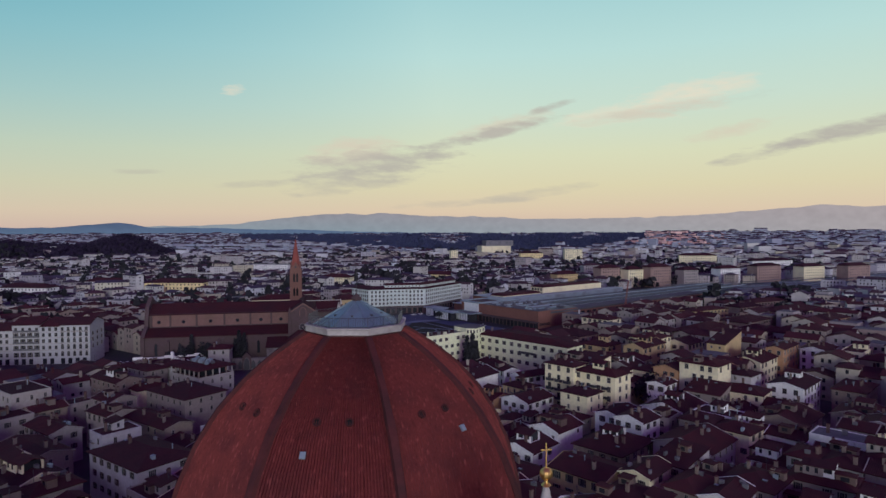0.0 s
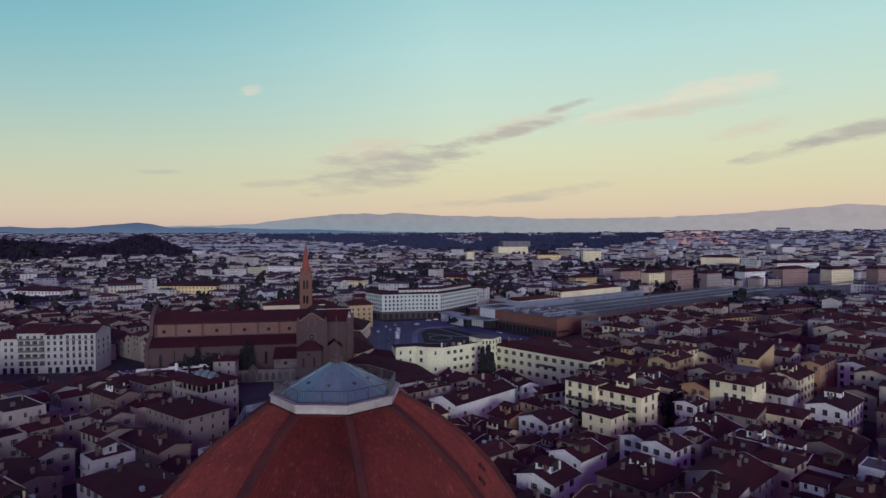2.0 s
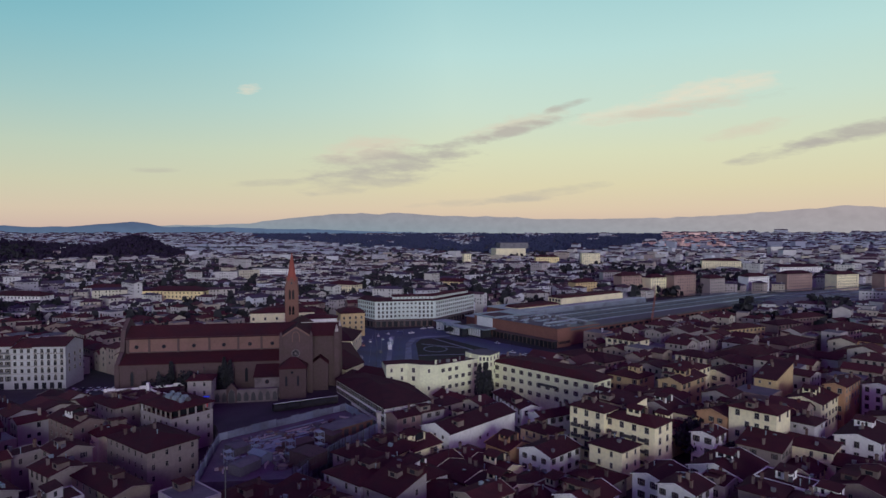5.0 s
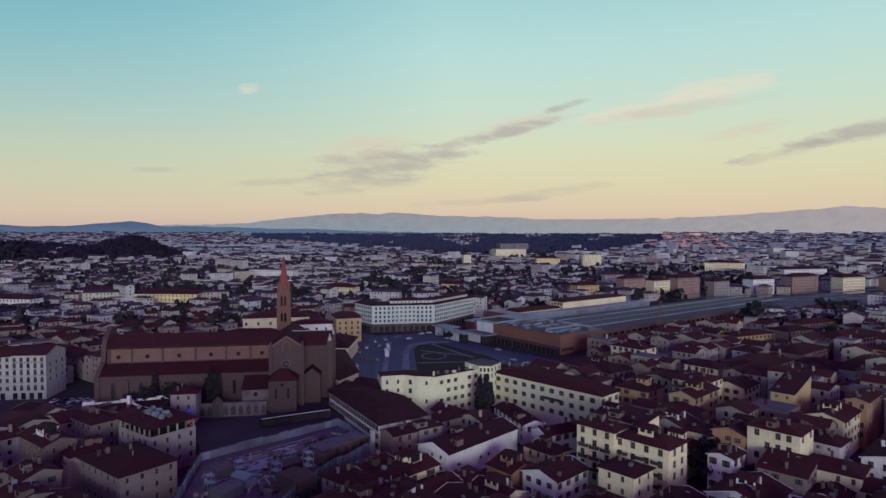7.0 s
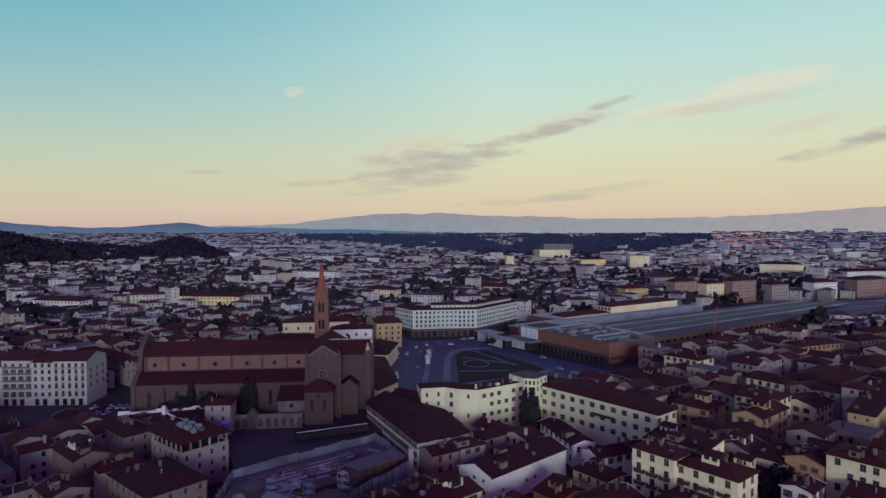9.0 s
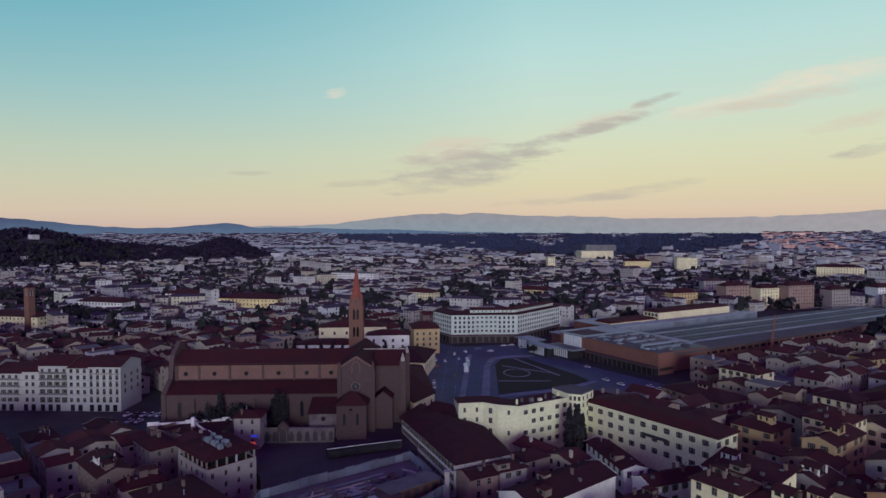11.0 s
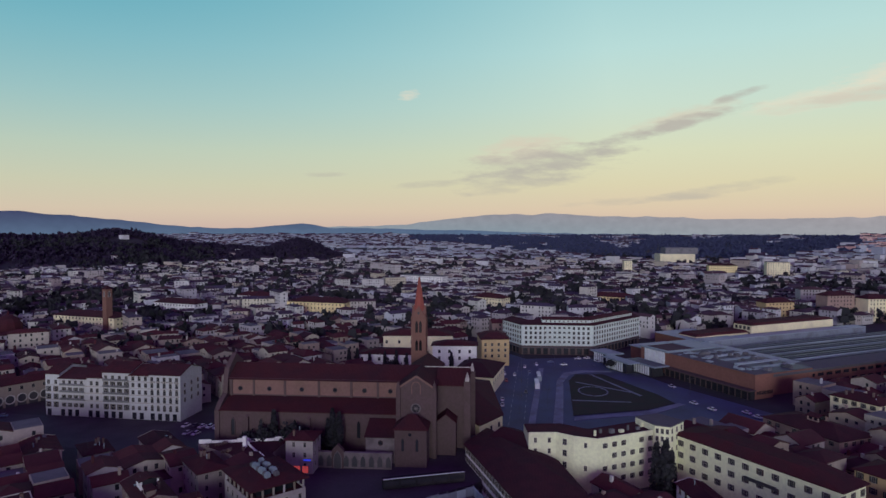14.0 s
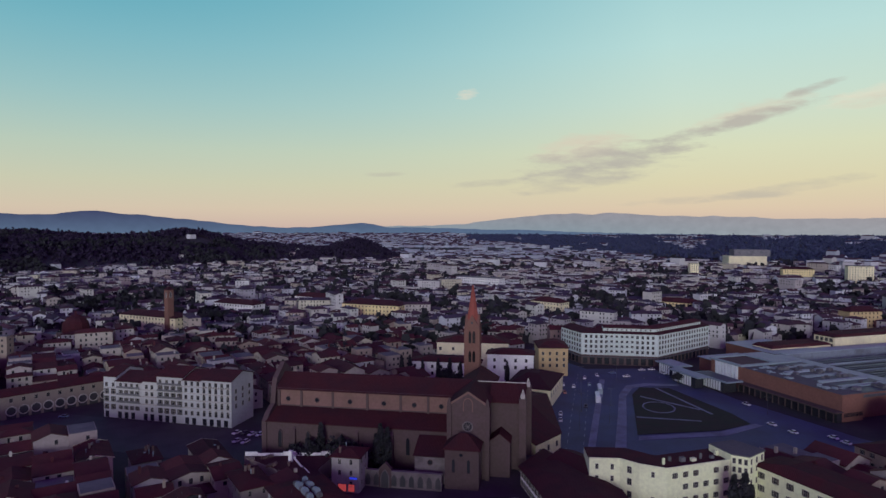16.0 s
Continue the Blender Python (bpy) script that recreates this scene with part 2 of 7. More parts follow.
M["roof_haze"] = surface("hazed_terracotta_roof", ROOFS_HAZE, grain=0.25, stain=0.05, by="island", dirt=(0.07, 0.045, 0.042), dirt_amount=0.5, bump=0, spec=0.07)
M["tile"] = surface("dome_tile", [(0.170, 0.036, 0.032), (0.155, 0.032, 0.030), (0.182, 0.042, 0.036)], grain=4.5, stain=0.5, dirt=(0.095, 0.026, 0.026), dirt_amount=0.5, bump=0.8, streak=(3.2, 3.2, 0.55))
M["rib"] = surface("dome_rib", [(0.100, 0.030, 0.028)], grain=2.0, stain=0.4, dirt=(0.05, 0.024, 0.024), dirt_amount=0.6, bump=0.6)
M["chimney"] = surface("chimney_render", [(0.22, 0.17, 0.14), (0.17, 0.11, 0.09), (0.27, 0.22, 0.19), (0.13, 0.08, 0.07)], grain=2.0, stain=0.5)
M["stone"] = surface("pale_stone", [(0.50, 0.46, 0.41)], grain=2.2, stain=0.5, dirt=(0.25, 0.22, 0.20), dirt_amount=0.55, bump=0.5)
M["brownstone"] = surface("brown_stone", [(0.116, 0.078, 0.078), (0.106, 0.072, 0.072)], grain=1.1, stain=0.22, dirt=(0.095, 0.07, 0.06), dirt_amount=0.45, bump=0.5)
M["clerestory"] = surface("warm_clerestory_stone", [(0.225, 0.130, 0.110)], grain=1.3, stain=0.2, dirt=(0.16, 0.105, 0.08), dirt_amount=0.4, bump=0.4)
M["greystone"] = surface("grey_stone", [(0.20, 0.17, 0.165), (0.17, 0.145, 0.145)], grain=1.4, stain=0.3, dirt=(0.11, 0.09, 0.09), dirt_amount=0.5, bump=0.4)
M["church_roof"] = surface("old_church_tiles", [(0.074, 0.024, 0.028)], grain=1.2, stain=0.12, dirt=(0.045, 0.024, 0.030), dirt_amount=0.6, bands=(0, 0.5, 0.4), bump=0.6, spec=0.07)
M["brick"] = surface("tower_brick", [(0.20, 0.105, 0.082)], grain=1.6, stain=0.25, dirt=(0.16, 0.09, 0.07), dirt_amount=0.35, bump=0.5)
# brick red raised above the shaft's: first sun on the spire, in its colour
M["spire"] = surface("spire_brick", [(0.30, 0.090, 0.070)], grain=1.6, stain=0.25, dirt=(0.20, 0.065, 0.055), dirt_amount=0.3, bump=0.5)
M["station"] = surface("station_stone", [(0.235, 0.112, 0.086)], grain=0.8, stain=0.12, dirt=(0.18, 0.090, 0.072), dirt_amount=0.3, bump=0.3)
M["lead"] = surface("lead_sheet", [(0.130, 0.215, 0.255), (0.110, 0.190, 0.235), (0.150, 0.235, 0.275)], rough=0.40, grain=2.0, stain=0.7, dirt=(0.13, 0.17, 0.19), dirt_amount=0.5, bump=0.25, spec=0.5)
M["grey"] = surface("grey_roofing", [(0.15, 0.145, 0.15), (0.19, 0.185, 0.19), (0.12, 0.115, 0.12)], grain=1.0, stain=0.2, dirt=(0.10, 0.10, 0.11), dirt_amount=0.5, bump=0.3)
M["lightroof"] = surface("pale_metal_roof", [(0.28, 0.34, 0.36), (0.23, 0.285, 0.315)], rough=0.5, grain=0.5, stain=0.08, dirt=(0.20, 0.24, 0.28), dirt_amount=0.5, bump=0.1, spec=0.4)
M["darkroof"] = surface("dark_metal_roof", [(0.042, 0.048, 0.068), (0.058, 0.066, 0.090)], rough=0.5, grain=0.6, stain=0.1, dirt=(0.06, 0.07, 0.085), dirt_amount=0.5, bump=0.1, spec=0.4)
M["strip"] = surface("dull_roof_glazing", [(0.32, 0.38, 0.42), (0.38, 0.43, 0.46), (0.22, 0.26, 0.32)], rough=0.5, grain=0.5, stain=0.05, dirt=(0.12, 0.14, 0.17), dirt_amount=0.5, bump=0.1)
M["cobble"] = surface("dark_cobble", [(0.070, 0.064, 0.072)], rough=0.7, grain=1.2, stain=0.1, dirt=(0.045, 0.040, 0.046), dirt_amount=0.5, bump=0.3)
M["asphalt"] = surface("asphalt", [(0.074, 0.092, 0.158)], rough=0.6, grain=0.8, stain=0.06, dirt=(0.06, 0.066, 0.085), dirt_amount=0.5, bump=0.2)
M["paving"] = surface("stone_paving", [(0.23, 0.265, 0.31)], grain=0.9, stain=0.1, dirt=(0.12, 0.12, 0.13), dirt_amount=0.5, bump=0.2)
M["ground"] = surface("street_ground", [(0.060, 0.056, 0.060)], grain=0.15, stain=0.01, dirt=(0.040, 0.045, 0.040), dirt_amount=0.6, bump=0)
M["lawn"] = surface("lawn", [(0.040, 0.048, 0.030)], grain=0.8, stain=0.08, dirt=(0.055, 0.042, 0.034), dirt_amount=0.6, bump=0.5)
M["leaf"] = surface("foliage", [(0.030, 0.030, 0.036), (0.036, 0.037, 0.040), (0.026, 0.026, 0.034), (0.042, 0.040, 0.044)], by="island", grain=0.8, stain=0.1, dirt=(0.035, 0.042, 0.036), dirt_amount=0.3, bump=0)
# park belt leaves are blue because the air haze is painted into them
M["leaf_haze"] = surface("hazed_foliage", [(0.052, 0.062, 0.124), (0.060, 0.070, 0.132), (0.046, 0.054, 0.112), (0.066, 0.074, 0.130)], by="island", grain=0.3, stain=0.02, dirt=(0.050, 0.058, 0.100), dirt_amount=0.3, bump=0)
# violet of the distant air put into the hill foliage colour
M["leaf_hill"] = surface("foliage_hill", [(0.034, 0.024, 0.050), (0.042, 0.030, 0.056), (0.028, 0.020, 0.044)], by="island", grain=0.3, stain=0.02, dirt=(0.024, 0.022, 0.036), dirt_amount=0.3, bump=0)
M["bark"] = surface("bark", [(0.09, 0.065, 0.05)], grain=4.0, bump=0.6)
# near-black sheet that stands in for the shade inside vents and bell openings
M["void"] = surface("dark_void", [(0.006, 0.005, 0.006)], rough=0.9, grain=2.0, bump=0)
M["hotel"] = surface("pale_green_grey_plaster", [(0.56, 0.62, 0.57)], grain=1.0, stain=0.10, dirt=(0.40, 0.44, 0.42), dirt_amount=0.25)
M["yellow"] = surface("yellow_plaster", [(0.80, 0.66, 0.34)], grain=1.0, stain=0.10, dirt=(0.5, 0.4, 0.22), dirt_amount=0.3)
M["palazzo"] = surface("grey_white_plaster", [(0.46, 0.47, 0.46), (0.38, 0.36, 0.34), (0.50, 0.51, 0.49)], grain=1.0, stain=0.10, dirt=(0.34, 0.32, 0.30), dirt_amount=0.3)
M["pane"] = surface("window_glass", [(0.020, 0.022, 0.028), (0.035, 0.036, 0.042)], rough=0.15, grain=0.5, dirt_amount=0.1, bump=0, spec=0.5)
M["pane_far"] = surface("window_glass_far", [(0.022, 0.024, 0.030)], rough=0.35, grain=0.5, dirt_amount=0.1, bump=0)
M["shutter"] = surface("shutter_paint", [(0.055, 0.060, 0.045), (0.070, 0.048, 0.036), (0.045, 0.055, 0.050)], rough=0.6, grain=3.0, bump=0.2)
M["trim"] = surface("window_surround", [(0.36, 0.32, 0.27), (0.44, 0.40, 0.34)], grain=2.0, bump=0.2)
M["iron"] = surface("dark_iron", [(0.035, 0.036, 0.042)], rough=0.5, grain=3.0, bump=0.1, spec=0.5)
M["gold"] = surface("gilded_copper", [(0.80, 0.50, 0.16)], rough=0.42, metal=1.0, grain=3.0, stain=1.5, dirt=(0.35, 0.2, 0.08), dirt_amount=0.3, bump=0.05)
M["glazing"] = surface("white_glazing", [(0.74, 0.76, 0.76)], rough=0.25, grain=0.6, dirt=(0.5, 0.52, 0.52), dirt_amount=0.2, bump=0, spec=0.5)
M["tyre"] = surface("tyre", [(0.02, 0.02, 0.022)], grain=3.0, bump=0.2)
CARS = [(0.70, 0.70, 0.70), (0.62, 0.63, 0.66), (0.05, 0.05, 0.06), (0.30, 0.03, 0.03), (0.55, 0.56, 0.58), (0.10, 0.14, 0.25)]
for i, c in enumerate(CARS):
    M["car%d" % i] = surface("car_paint", [c], rough=0.3, grain=1.0, stain=0.5, dirt=tuple(0.7 * q for q in c), dirt_amount=0.2, bump=0, spec=0.5)
M["crane"] = surface("crane_paint", [(0.32, 0.12, 0.085)], rough=0.5, grain=2.0, bump=0.1)
for key, c, power in (("lamp_red", (0.75, 0.10, 0.10), 0.35), ("lamp_blue", (0.05, 0.08, 0.9), 0.5)):
    M[key] = surface(key, [c], rough=0.4, grain=2.0, bump=0)
    shine = M[key].node_tree.nodes["Principled BSDF"]
    shine.inputs["Emission Color"].default_value, shine.inputs["Emission Strength"].default_value = (*c, 1), power


# ---------------------------------------------------------------- mesh tools
class MB:
    """Collects vertices and faces of one mesh, with a material index per face."""

    def __init__(self):
        self.v, self.f, self.m = [], [], []

    def face(self, pts, mat=0):
        k = len(self.v)
        self.v.extend(pts)
        self.f.append(tuple(range(k, k + len(pts))))
        self.m.append(mat)

    def solid(self, pts, faces, mat=0):
        k = len(self.v)
        self.v.extend(pts)
        for q in faces:
            self.f.append(tuple(k + i for i in q))
            self.m.append(mat)

    def box(self, x0, x1, y0, y1, z0, z1, mat=0):
        p = [(x0, y0, z0), (x1, y0, z0), (x1, y1, z0), (x0, y1, z0), (x0, y0, z1), (x1, y0, z1), (x1, y1, z1), (x0, y1, z1)]
        self.solid(p, [(3, 2, 1, 0), (4, 5, 6, 7), (0, 1, 5, 4), (1, 2, 6, 5), (2, 3, 7, 6), (3, 0, 4, 7)], mat)

    def bar(self, a, b, r, mat=0, up=(0, 0, 1)):
        """A square bar from a to b."""
        a, b = Vector(a), Vector(b)
        d = (b - a).normalized()
        s = d.cross(Vector(up))
        if s.length < 1e-3:
            s = d.cross(Vector((1, 0, 0)))
        s = s.normalized() * r
        t = d.cross(s).normalized() * r
        p = [tuple(q + x * s + y * t) for q in (a, b) for x, y in ((-1, -1), (1, -1), (1, 1), (-1, 1))]
        self.solid(p, [(3, 2, 1, 0), (4, 5, 6, 7), (0, 1, 5, 4), (1, 2, 6, 5), (2, 3, 7, 6), (3, 0, 4, 7)], mat)

    def prism(self, poly, z0, z1, mat=0, top=None, cap=True):
        """A closed prism over a polygon (counter-clockwise seen from above)."""
        n, k = len(poly), len(self.v)
        self.v.extend([(x, y, z0) for x, y in poly] + [(x, y, z1) for x, y in poly])
        for i in range(n):
            j = (i + 1) % n
            self.f.append((k + i, k + j, k + n + j, k + n + i))
            self.m.append(mat)
        if cap:
            self.f.append(tuple(k + n + i for i in range(n)))
            self.m.append(mat if top is None else top)
            self.f.append(tuple(k + n - 1 - i for i in range(n)))
            self.m.append(mat)

    def rings(self, rings, mat=0, cap0=True, cap1=True):
        """A skin through rings of equally many points."""
        n, k = len(rings[0]), len(self.v)
        for r in rings:
            self.v.extend(r)
        for a in range(len(rings) - 1):
            for i in range(n):
                j = (i + 1) % n
                self.f.append((k + a * n + i, k + a * n + j, k + (a + 1) * n + j, k + (a + 1) * n + i))
                self.m.append(mat)
        if cap0:
            self.f.append(tuple(k + n - 1 - i for i in range(n)))
            self.m.append(mat)
        if cap1:
            self.f.append(tuple(k + (len(rings) - 1) * n + i for i in range(n)))
            self.m.append(mat)

    def lathe(self, prof, n=12, cx=0.0, cy=0.0, mat=0, turn=0.0):
        self.rings([[(cx + r * math.cos(turn + 2 * math.pi * i / n), cy + r * math.sin(turn + 2 * math.pi * i / n), z) for i in range(n)] for r, z in prof], mat)

    def gable(self, x0, x1, y0, y1, z, rise, over=0.6, thick=0.28, axis="x", mat=0):
        """A two-sided roof with thickness; the ridge runs along axis."""
        if axis == "x":
            c = (y0 + y1) / 2
            slope = rise / max((y1 - y0) / 2, 0.1)
            e = z - slope * over
            sec = [(y0 - over, e), (c, z + rise), (y1 + over, e), (y1 + over, e - thick), (c, z + rise - thick), (y0 - over, e - thick)]
            p = [(x0 - over * 0.6, a, b) for a, b in sec] + [(x1 + over * 0.6, a, b) for a, b in sec]
        else:
            c = (x0 + x1) / 2
            slope = rise / max((x1 - x0) / 2, 0.1)
            e = z - slope * over
            sec = [(x0 - over, e), (c, z + rise), (x1 + over, e), (x1 + over, e - thick), (c, z + rise - thick), (x0 - over, e - thick)]
            p = [(a, y1 + over * 0.6, b) for a, b in sec] + [(a, y0 - over * 0.6, b) for a, b in sec]
        self.solid(p, [(0, 1, 4, 5), (1, 2, 3, 4), (11, 10, 7, 6), (10, 9, 8, 7), (0, 6, 7, 1), (1, 7, 8, 2), (2, 8, 9, 3), (3, 9, 10, 4), (4, 10, 11, 5), (5, 11, 6, 0)], mat)

    def hip(self, x0, x1, y0, y1, z, rise, over=0.6, thick=0.28, mat=0):
        w, d = x1 - x0, y1 - y0
        e = z - rise * over / (min(w, d) / 2)
        a = [(x0 - over, y0 - over, e), (x1 + over, y0 - over, e), (x1 + over, y1 + over, e), (x0 - over, y1 + over, e)]
        b = [(x, y, q - thick) for x, y, q in a]
        h = min(w, d) / 2
        cx, cy = (x0 + x1) / 2, (y0 + y1) / 2
        r = [(x0 + h, cy, z + rise), (x1 - h, cy, z + rise)] if w >= d else [(cx, y0 + h, z + rise), (cx, y1 - h, z + rise)]
        side = [(0, 1, 9, 8), (1, 2, 9), (2, 3, 8, 9), (3, 0, 8)] if w >= d else [(0, 1, 8), (1, 2, 9, 8), (2, 3, 9), (3, 0, 8, 9)]
        self.solid(a + b + r, side + [(7, 6, 5, 4), (0, 4, 5, 1), (1, 5, 6, 2), (2, 6, 7, 3), (3, 7, 4, 0)], mat)

    def shed(self, x0, x1, y0, y1, za, zb, over=0.5, thick=0.28, mat=0):
        """A lean-to roof from za at y0 to zb at y1."""
        s = (zb - za) / (y1 - y0)
        p = [(x0 - over, y0 - over, za - s * over), (x1 + over, y0 - over, za - s * over), (x1 + over, y1, zb), (x0 - over, y1, zb)]
        q = [(a, b, c - thick) for a, b, c in p]
        self.solid(p + q, [(0, 1, 2, 3), (7, 6, 5, 4), (0, 4, 5, 1), (1, 5, 6, 2), (2, 6, 7, 3), (3, 7, 4, 0)], mat)

    def mesh(self, name, mats):
        me = bpy.data.meshes.new(name)
        me.from_pydata(self.v, [], self.f)
        for m in mats:
            me.materials.append(m)
        me.polygons.foreach_set("material_index", self.m)
        me.update()
        return me


def as_list(mats):
    return mats if isinstance(mats, (list, tuple)) else [mats]


def thing(name, label, category, at=(0, 0, 0), ang=0.0, group="", kind=""):
    ob = new(name)
    ob.empty_display_size = 0.5
    ob.matrix_basis = pose(at[0], at[1], at[2], 0, 0, ang)
    return tagged(ob, label, category, group, kind)


def part(name, mb, mats, parent, label="", at=None, kind=""):
    """One mesh object under a thing or a part. mb: an MB, or a mesh that alike pieces share."""
    me = mb.mesh(name, as_list(mats)) if isinstance(mb, MB) else mb
    ob = new(name, me)
    ob.parent = parent
    if at is not None:
        ob.matrix_basis = at
    return tagged(ob, label, "", "", kind)


def setting(name, mb, mats, label, category, kind="structure"):
    return tagged(new(name, mb.mesh(name, as_list(mats))), label, category, "", kind)


def window_mesh(w, h, shutters=True, arch=False, deep=0.10):
    """A window with its stone surround, sill, pane, crossbars and open shutters in one skin; it faces -y, origin at its middle."""
    a, b, t, sw = w / 2, h / 2, 0.09, w * 0.45
    xs = [-a - t - sw, -a - t, -a, -0.02, 0.02, a, a + t, a + t + sw]
    zs = [-b - 0.12, -b, 0.12, 0.15, b, b + t]
    cells = {}
    for i in range(7):
        for k in range(5):
            if i in (0, 6):
                cells[i, k] = (0.09, 2) if shutters and 1 <= k <= 3 else (0.0, 0)
            elif k == 0:
                cells[i, k] = (deep + 0.12, 0)
            elif k == 4 or i in (1, 5):
                cells[i, k] = (deep, 0)
            elif i == 3 or k == 2:
                cells[i, k] = (0.06, 0)
            else:
                cells[i, k] = (0.03, 1)
    mb, seen = MB(), {}

    def vert(x, d, z):
        key = (round(x, 3), round(d, 3), round(z, 3))
        if key not in seen:
            seen[key] = len(mb.v)
            mb.v.append((x, -d, z))
        return seen[key]

    def quad(p, m):
        q = [vert(*c) for c in p]
        if len(set(q)) == 4:
            mb.f.append(tuple(q))
            mb.m.append(m)
    for (i, k), (d, m) in cells.items():
        if d:
            quad([(xs[i], d, zs[k]), (xs[i + 1], d, zs[k]), (xs[i + 1], d, zs[k + 1]), (xs[i], d, zs[k + 1])], m)
        for di, dk, p, q in ((1, 0, (xs[i + 1], zs[k]), (xs[i + 1], zs[k + 1])), (0, 1, (xs[i], zs[k + 1]), (xs[i + 1], zs[k + 1]))):
            e, m2 = cells.get((i + di, k + dk), (0.0, 0))
            if abs(e - d) > 1e-6:
                quad([(p[0], d, p[1]), (q[0], d, q[1]), (q[0], e, q[1]), (p[0], e, p[1])], m if d > e else m2)
    for k in range(5):
        d, m = cells[0, k]
        if d:
            quad([(xs[0], 0, zs[k]), (xs[0], d, zs[k]), (xs[0], d, zs[k + 1]), (xs[0], 0, zs[k + 1])], m)
    for i in range(1, 6):
        d, m = cells[i, 0]
        quad([(xs[i], d, zs[0]), (xs[i + 1], d, zs[0]), (xs[i + 1], 0, zs[0]), (xs[i], 0, zs[0])], m)
    if arch:
        n = 6
        for r, d0, d1, m in ((1.12, deep, 0.0, 0), (0.86, deep + 0.02, deep, 1)):
            front = [(a * r * math.cos(math.pi * i / n), -d0, b + 0.14 + a * r * math.sin(math.pi * i / n)) for i in range(n + 1)]
            rear = [(x, -d1, z) for x, y, z in front]
            c = len(front)
            mb.solid(front + rear, [tuple(range(c - 1, -1, -1))] + [(i, i + 1, c + i + 1, c + i) for i in range(c - 1)], m)
    return mb.mesh("window", [M["trim"], M["pane"], M["shutter"]])


WIN = {"large": window_mesh(1.45, 1.85, False, False, 0.06), "slim": window_mesh(0.8, 1.45, False, False, 0.05), "pair": window_mesh(0.85, 1.5, True, False, 0.05), "shut": window_mesh(1.05, 1.75), "plain": window_mesh(1.3, 1.8, False), "arch": window_mesh(1.3, 1.9, False, True), "small": window_mesh(0.8, 0.9, False), "tall": window_mesh(1.2, 2.4)}


def facade(parent, a, b, z_rows, step, kind, margin=1.6, off=0.0, keep=None):
    """Rows of window objects on the upright face from a to b (local plan points, outside on the right of a->b)."""
    a, b = Vector(a), Vector(b)
    d = b - a
    n = max(1, int((d.length - 2 * margin) / step) + 1)
    ang = math.degrees(math.atan2(d.y, d.x))
    u = d.normalized()
    start = (d.length - (n - 1) * step) / 2
    for r, z in enumerate(z_rows):
        for i in range(n):
            if keep and not keep(i, r):
                continue
            p = a + u * (start + i * step + off)
            part("window", WIN[kind], None, parent, at=pose(p.x, p.y, z, 0, 0, ang))
    return n


def chimney_mesh():
    mb = MB()
    mb.box(-0.4, 0.4, -0.3, 0.3, -1.2, 1.1, 0)
    mb.box(-0.5, 0.5, -0.4, 0.4, 1.1, 1.22, 0)
    mb.box(-0.3, -0.05, -0.2, 0.2, 1.22, 1.5, 1)
    mb.box(0.05, 0.3, -0.2, 0.2, 1.22, 1.5, 1)
    return mb.mesh("chimney", [M["chimney"], M["roof"]])


CHIMNEY = chimney_mesh()


# ---------------------------------------------------------------- ground, plaza, water
HILLS = [(-36.0, 1700, 26, 170), (-43.0, 1690, 30, 200), (-51.0, 1660, 36, 220), (-34.3, 1980, 52, 150), (-39.5, 2050, 38, 200), (-46.0, 1980, 38, 190), (-53.0, 2000, 50, 260), (-20.6, 1760, 42, 85), (-24.5, 1820, 22, 140), (-28.5, 2150, 28, 200)]
HILLS = [(r * math.sin(radians(a)) + 10, r * math.cos(radians(a)), h, s) for a, r, h, s in HILLS]


def ground_z(x, y):
    r = math.hypot(x - 10, y)
    z = 50.0 * max(0.0, min(1.0, (r - 1900) / 2600)) ** 1.15
    for hx, hy, h, s in HILLS:
        q = ((x - hx) ** 2 + (y - hy) ** 2) / (s * s)
        if q < 9:
            z += h * math.exp(-q)
    return z


def build_ground():
    mb = MB()
    radii = [0, 60, 120, 200, 300, 420, 560, 720, 900, 1100, 1300, 1450] + [1500 + 60 * i for i in range(17)] + [2600, 2900, 3300, 3700, 4100, 4500, 4900]
    n = 180
    for r in radii:
        for i in range(n):
            a = 2 * math.pi * i / n
            x, y = 10 + r * math.sin(a), r * math.cos(a)
            mb.v.append((x, y, ground_z(x, y) if y > 0 else 50.0 * max(0.0, min(1.0, (r - 1900) / 2600))))
    for k in range(len(radii) - 1):
        for i in range(n):
            j = (i + 1) % n
            mb.f.append((k * n + i, k * n + j, (k + 1) * n + j, (k + 1) * n + i)[::-1])
            mb.m.append(0)
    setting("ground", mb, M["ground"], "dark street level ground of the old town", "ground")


build_ground()


def slab(name, poly, z0, z1, mat, label, category):
    mb = MB()
    mb.prism(poly, z0, z1)
    return setting(name, mb, mat, label, category)


slab("road", [(-14, 330), (26, 330), (122, 360), (150, 370), (122, 392), (84, 444), (60, 488), (46, 508), (6, 496), (-14, 522), (-26, 560), (-34, 556), (-20, 500)], -0.3, 0.06, M["asphalt"], "grey asphalt road and square before the station", "road")
slab("pavement_1", [(20.5, 350), (25, 350), (27, 400), (28.2, 436), (32.5, 455), (42, 463), (58, 466), (58, 469), (40, 467), (29, 459), (24.6, 438), (23, 400)], 0.0, 0.20, M["paving"], "pale curved paving strip round the lawn", "pavement")
slab("pavement_2", [(30.5, 366), (68, 382), (86, 400), (83, 402), (66, 386.5), (31, 371)], 0.0, 0.21, M["paving"], "pale paving edge along the lawn", "pavement")
slab("pavement_3", [(10, 352), (13, 352), (15.6, 420), (17.5, 470), (14.5, 470), (12.6, 420)], 0.0, 0.18, M["paving"], "pale traffic island in the road", "pavement")
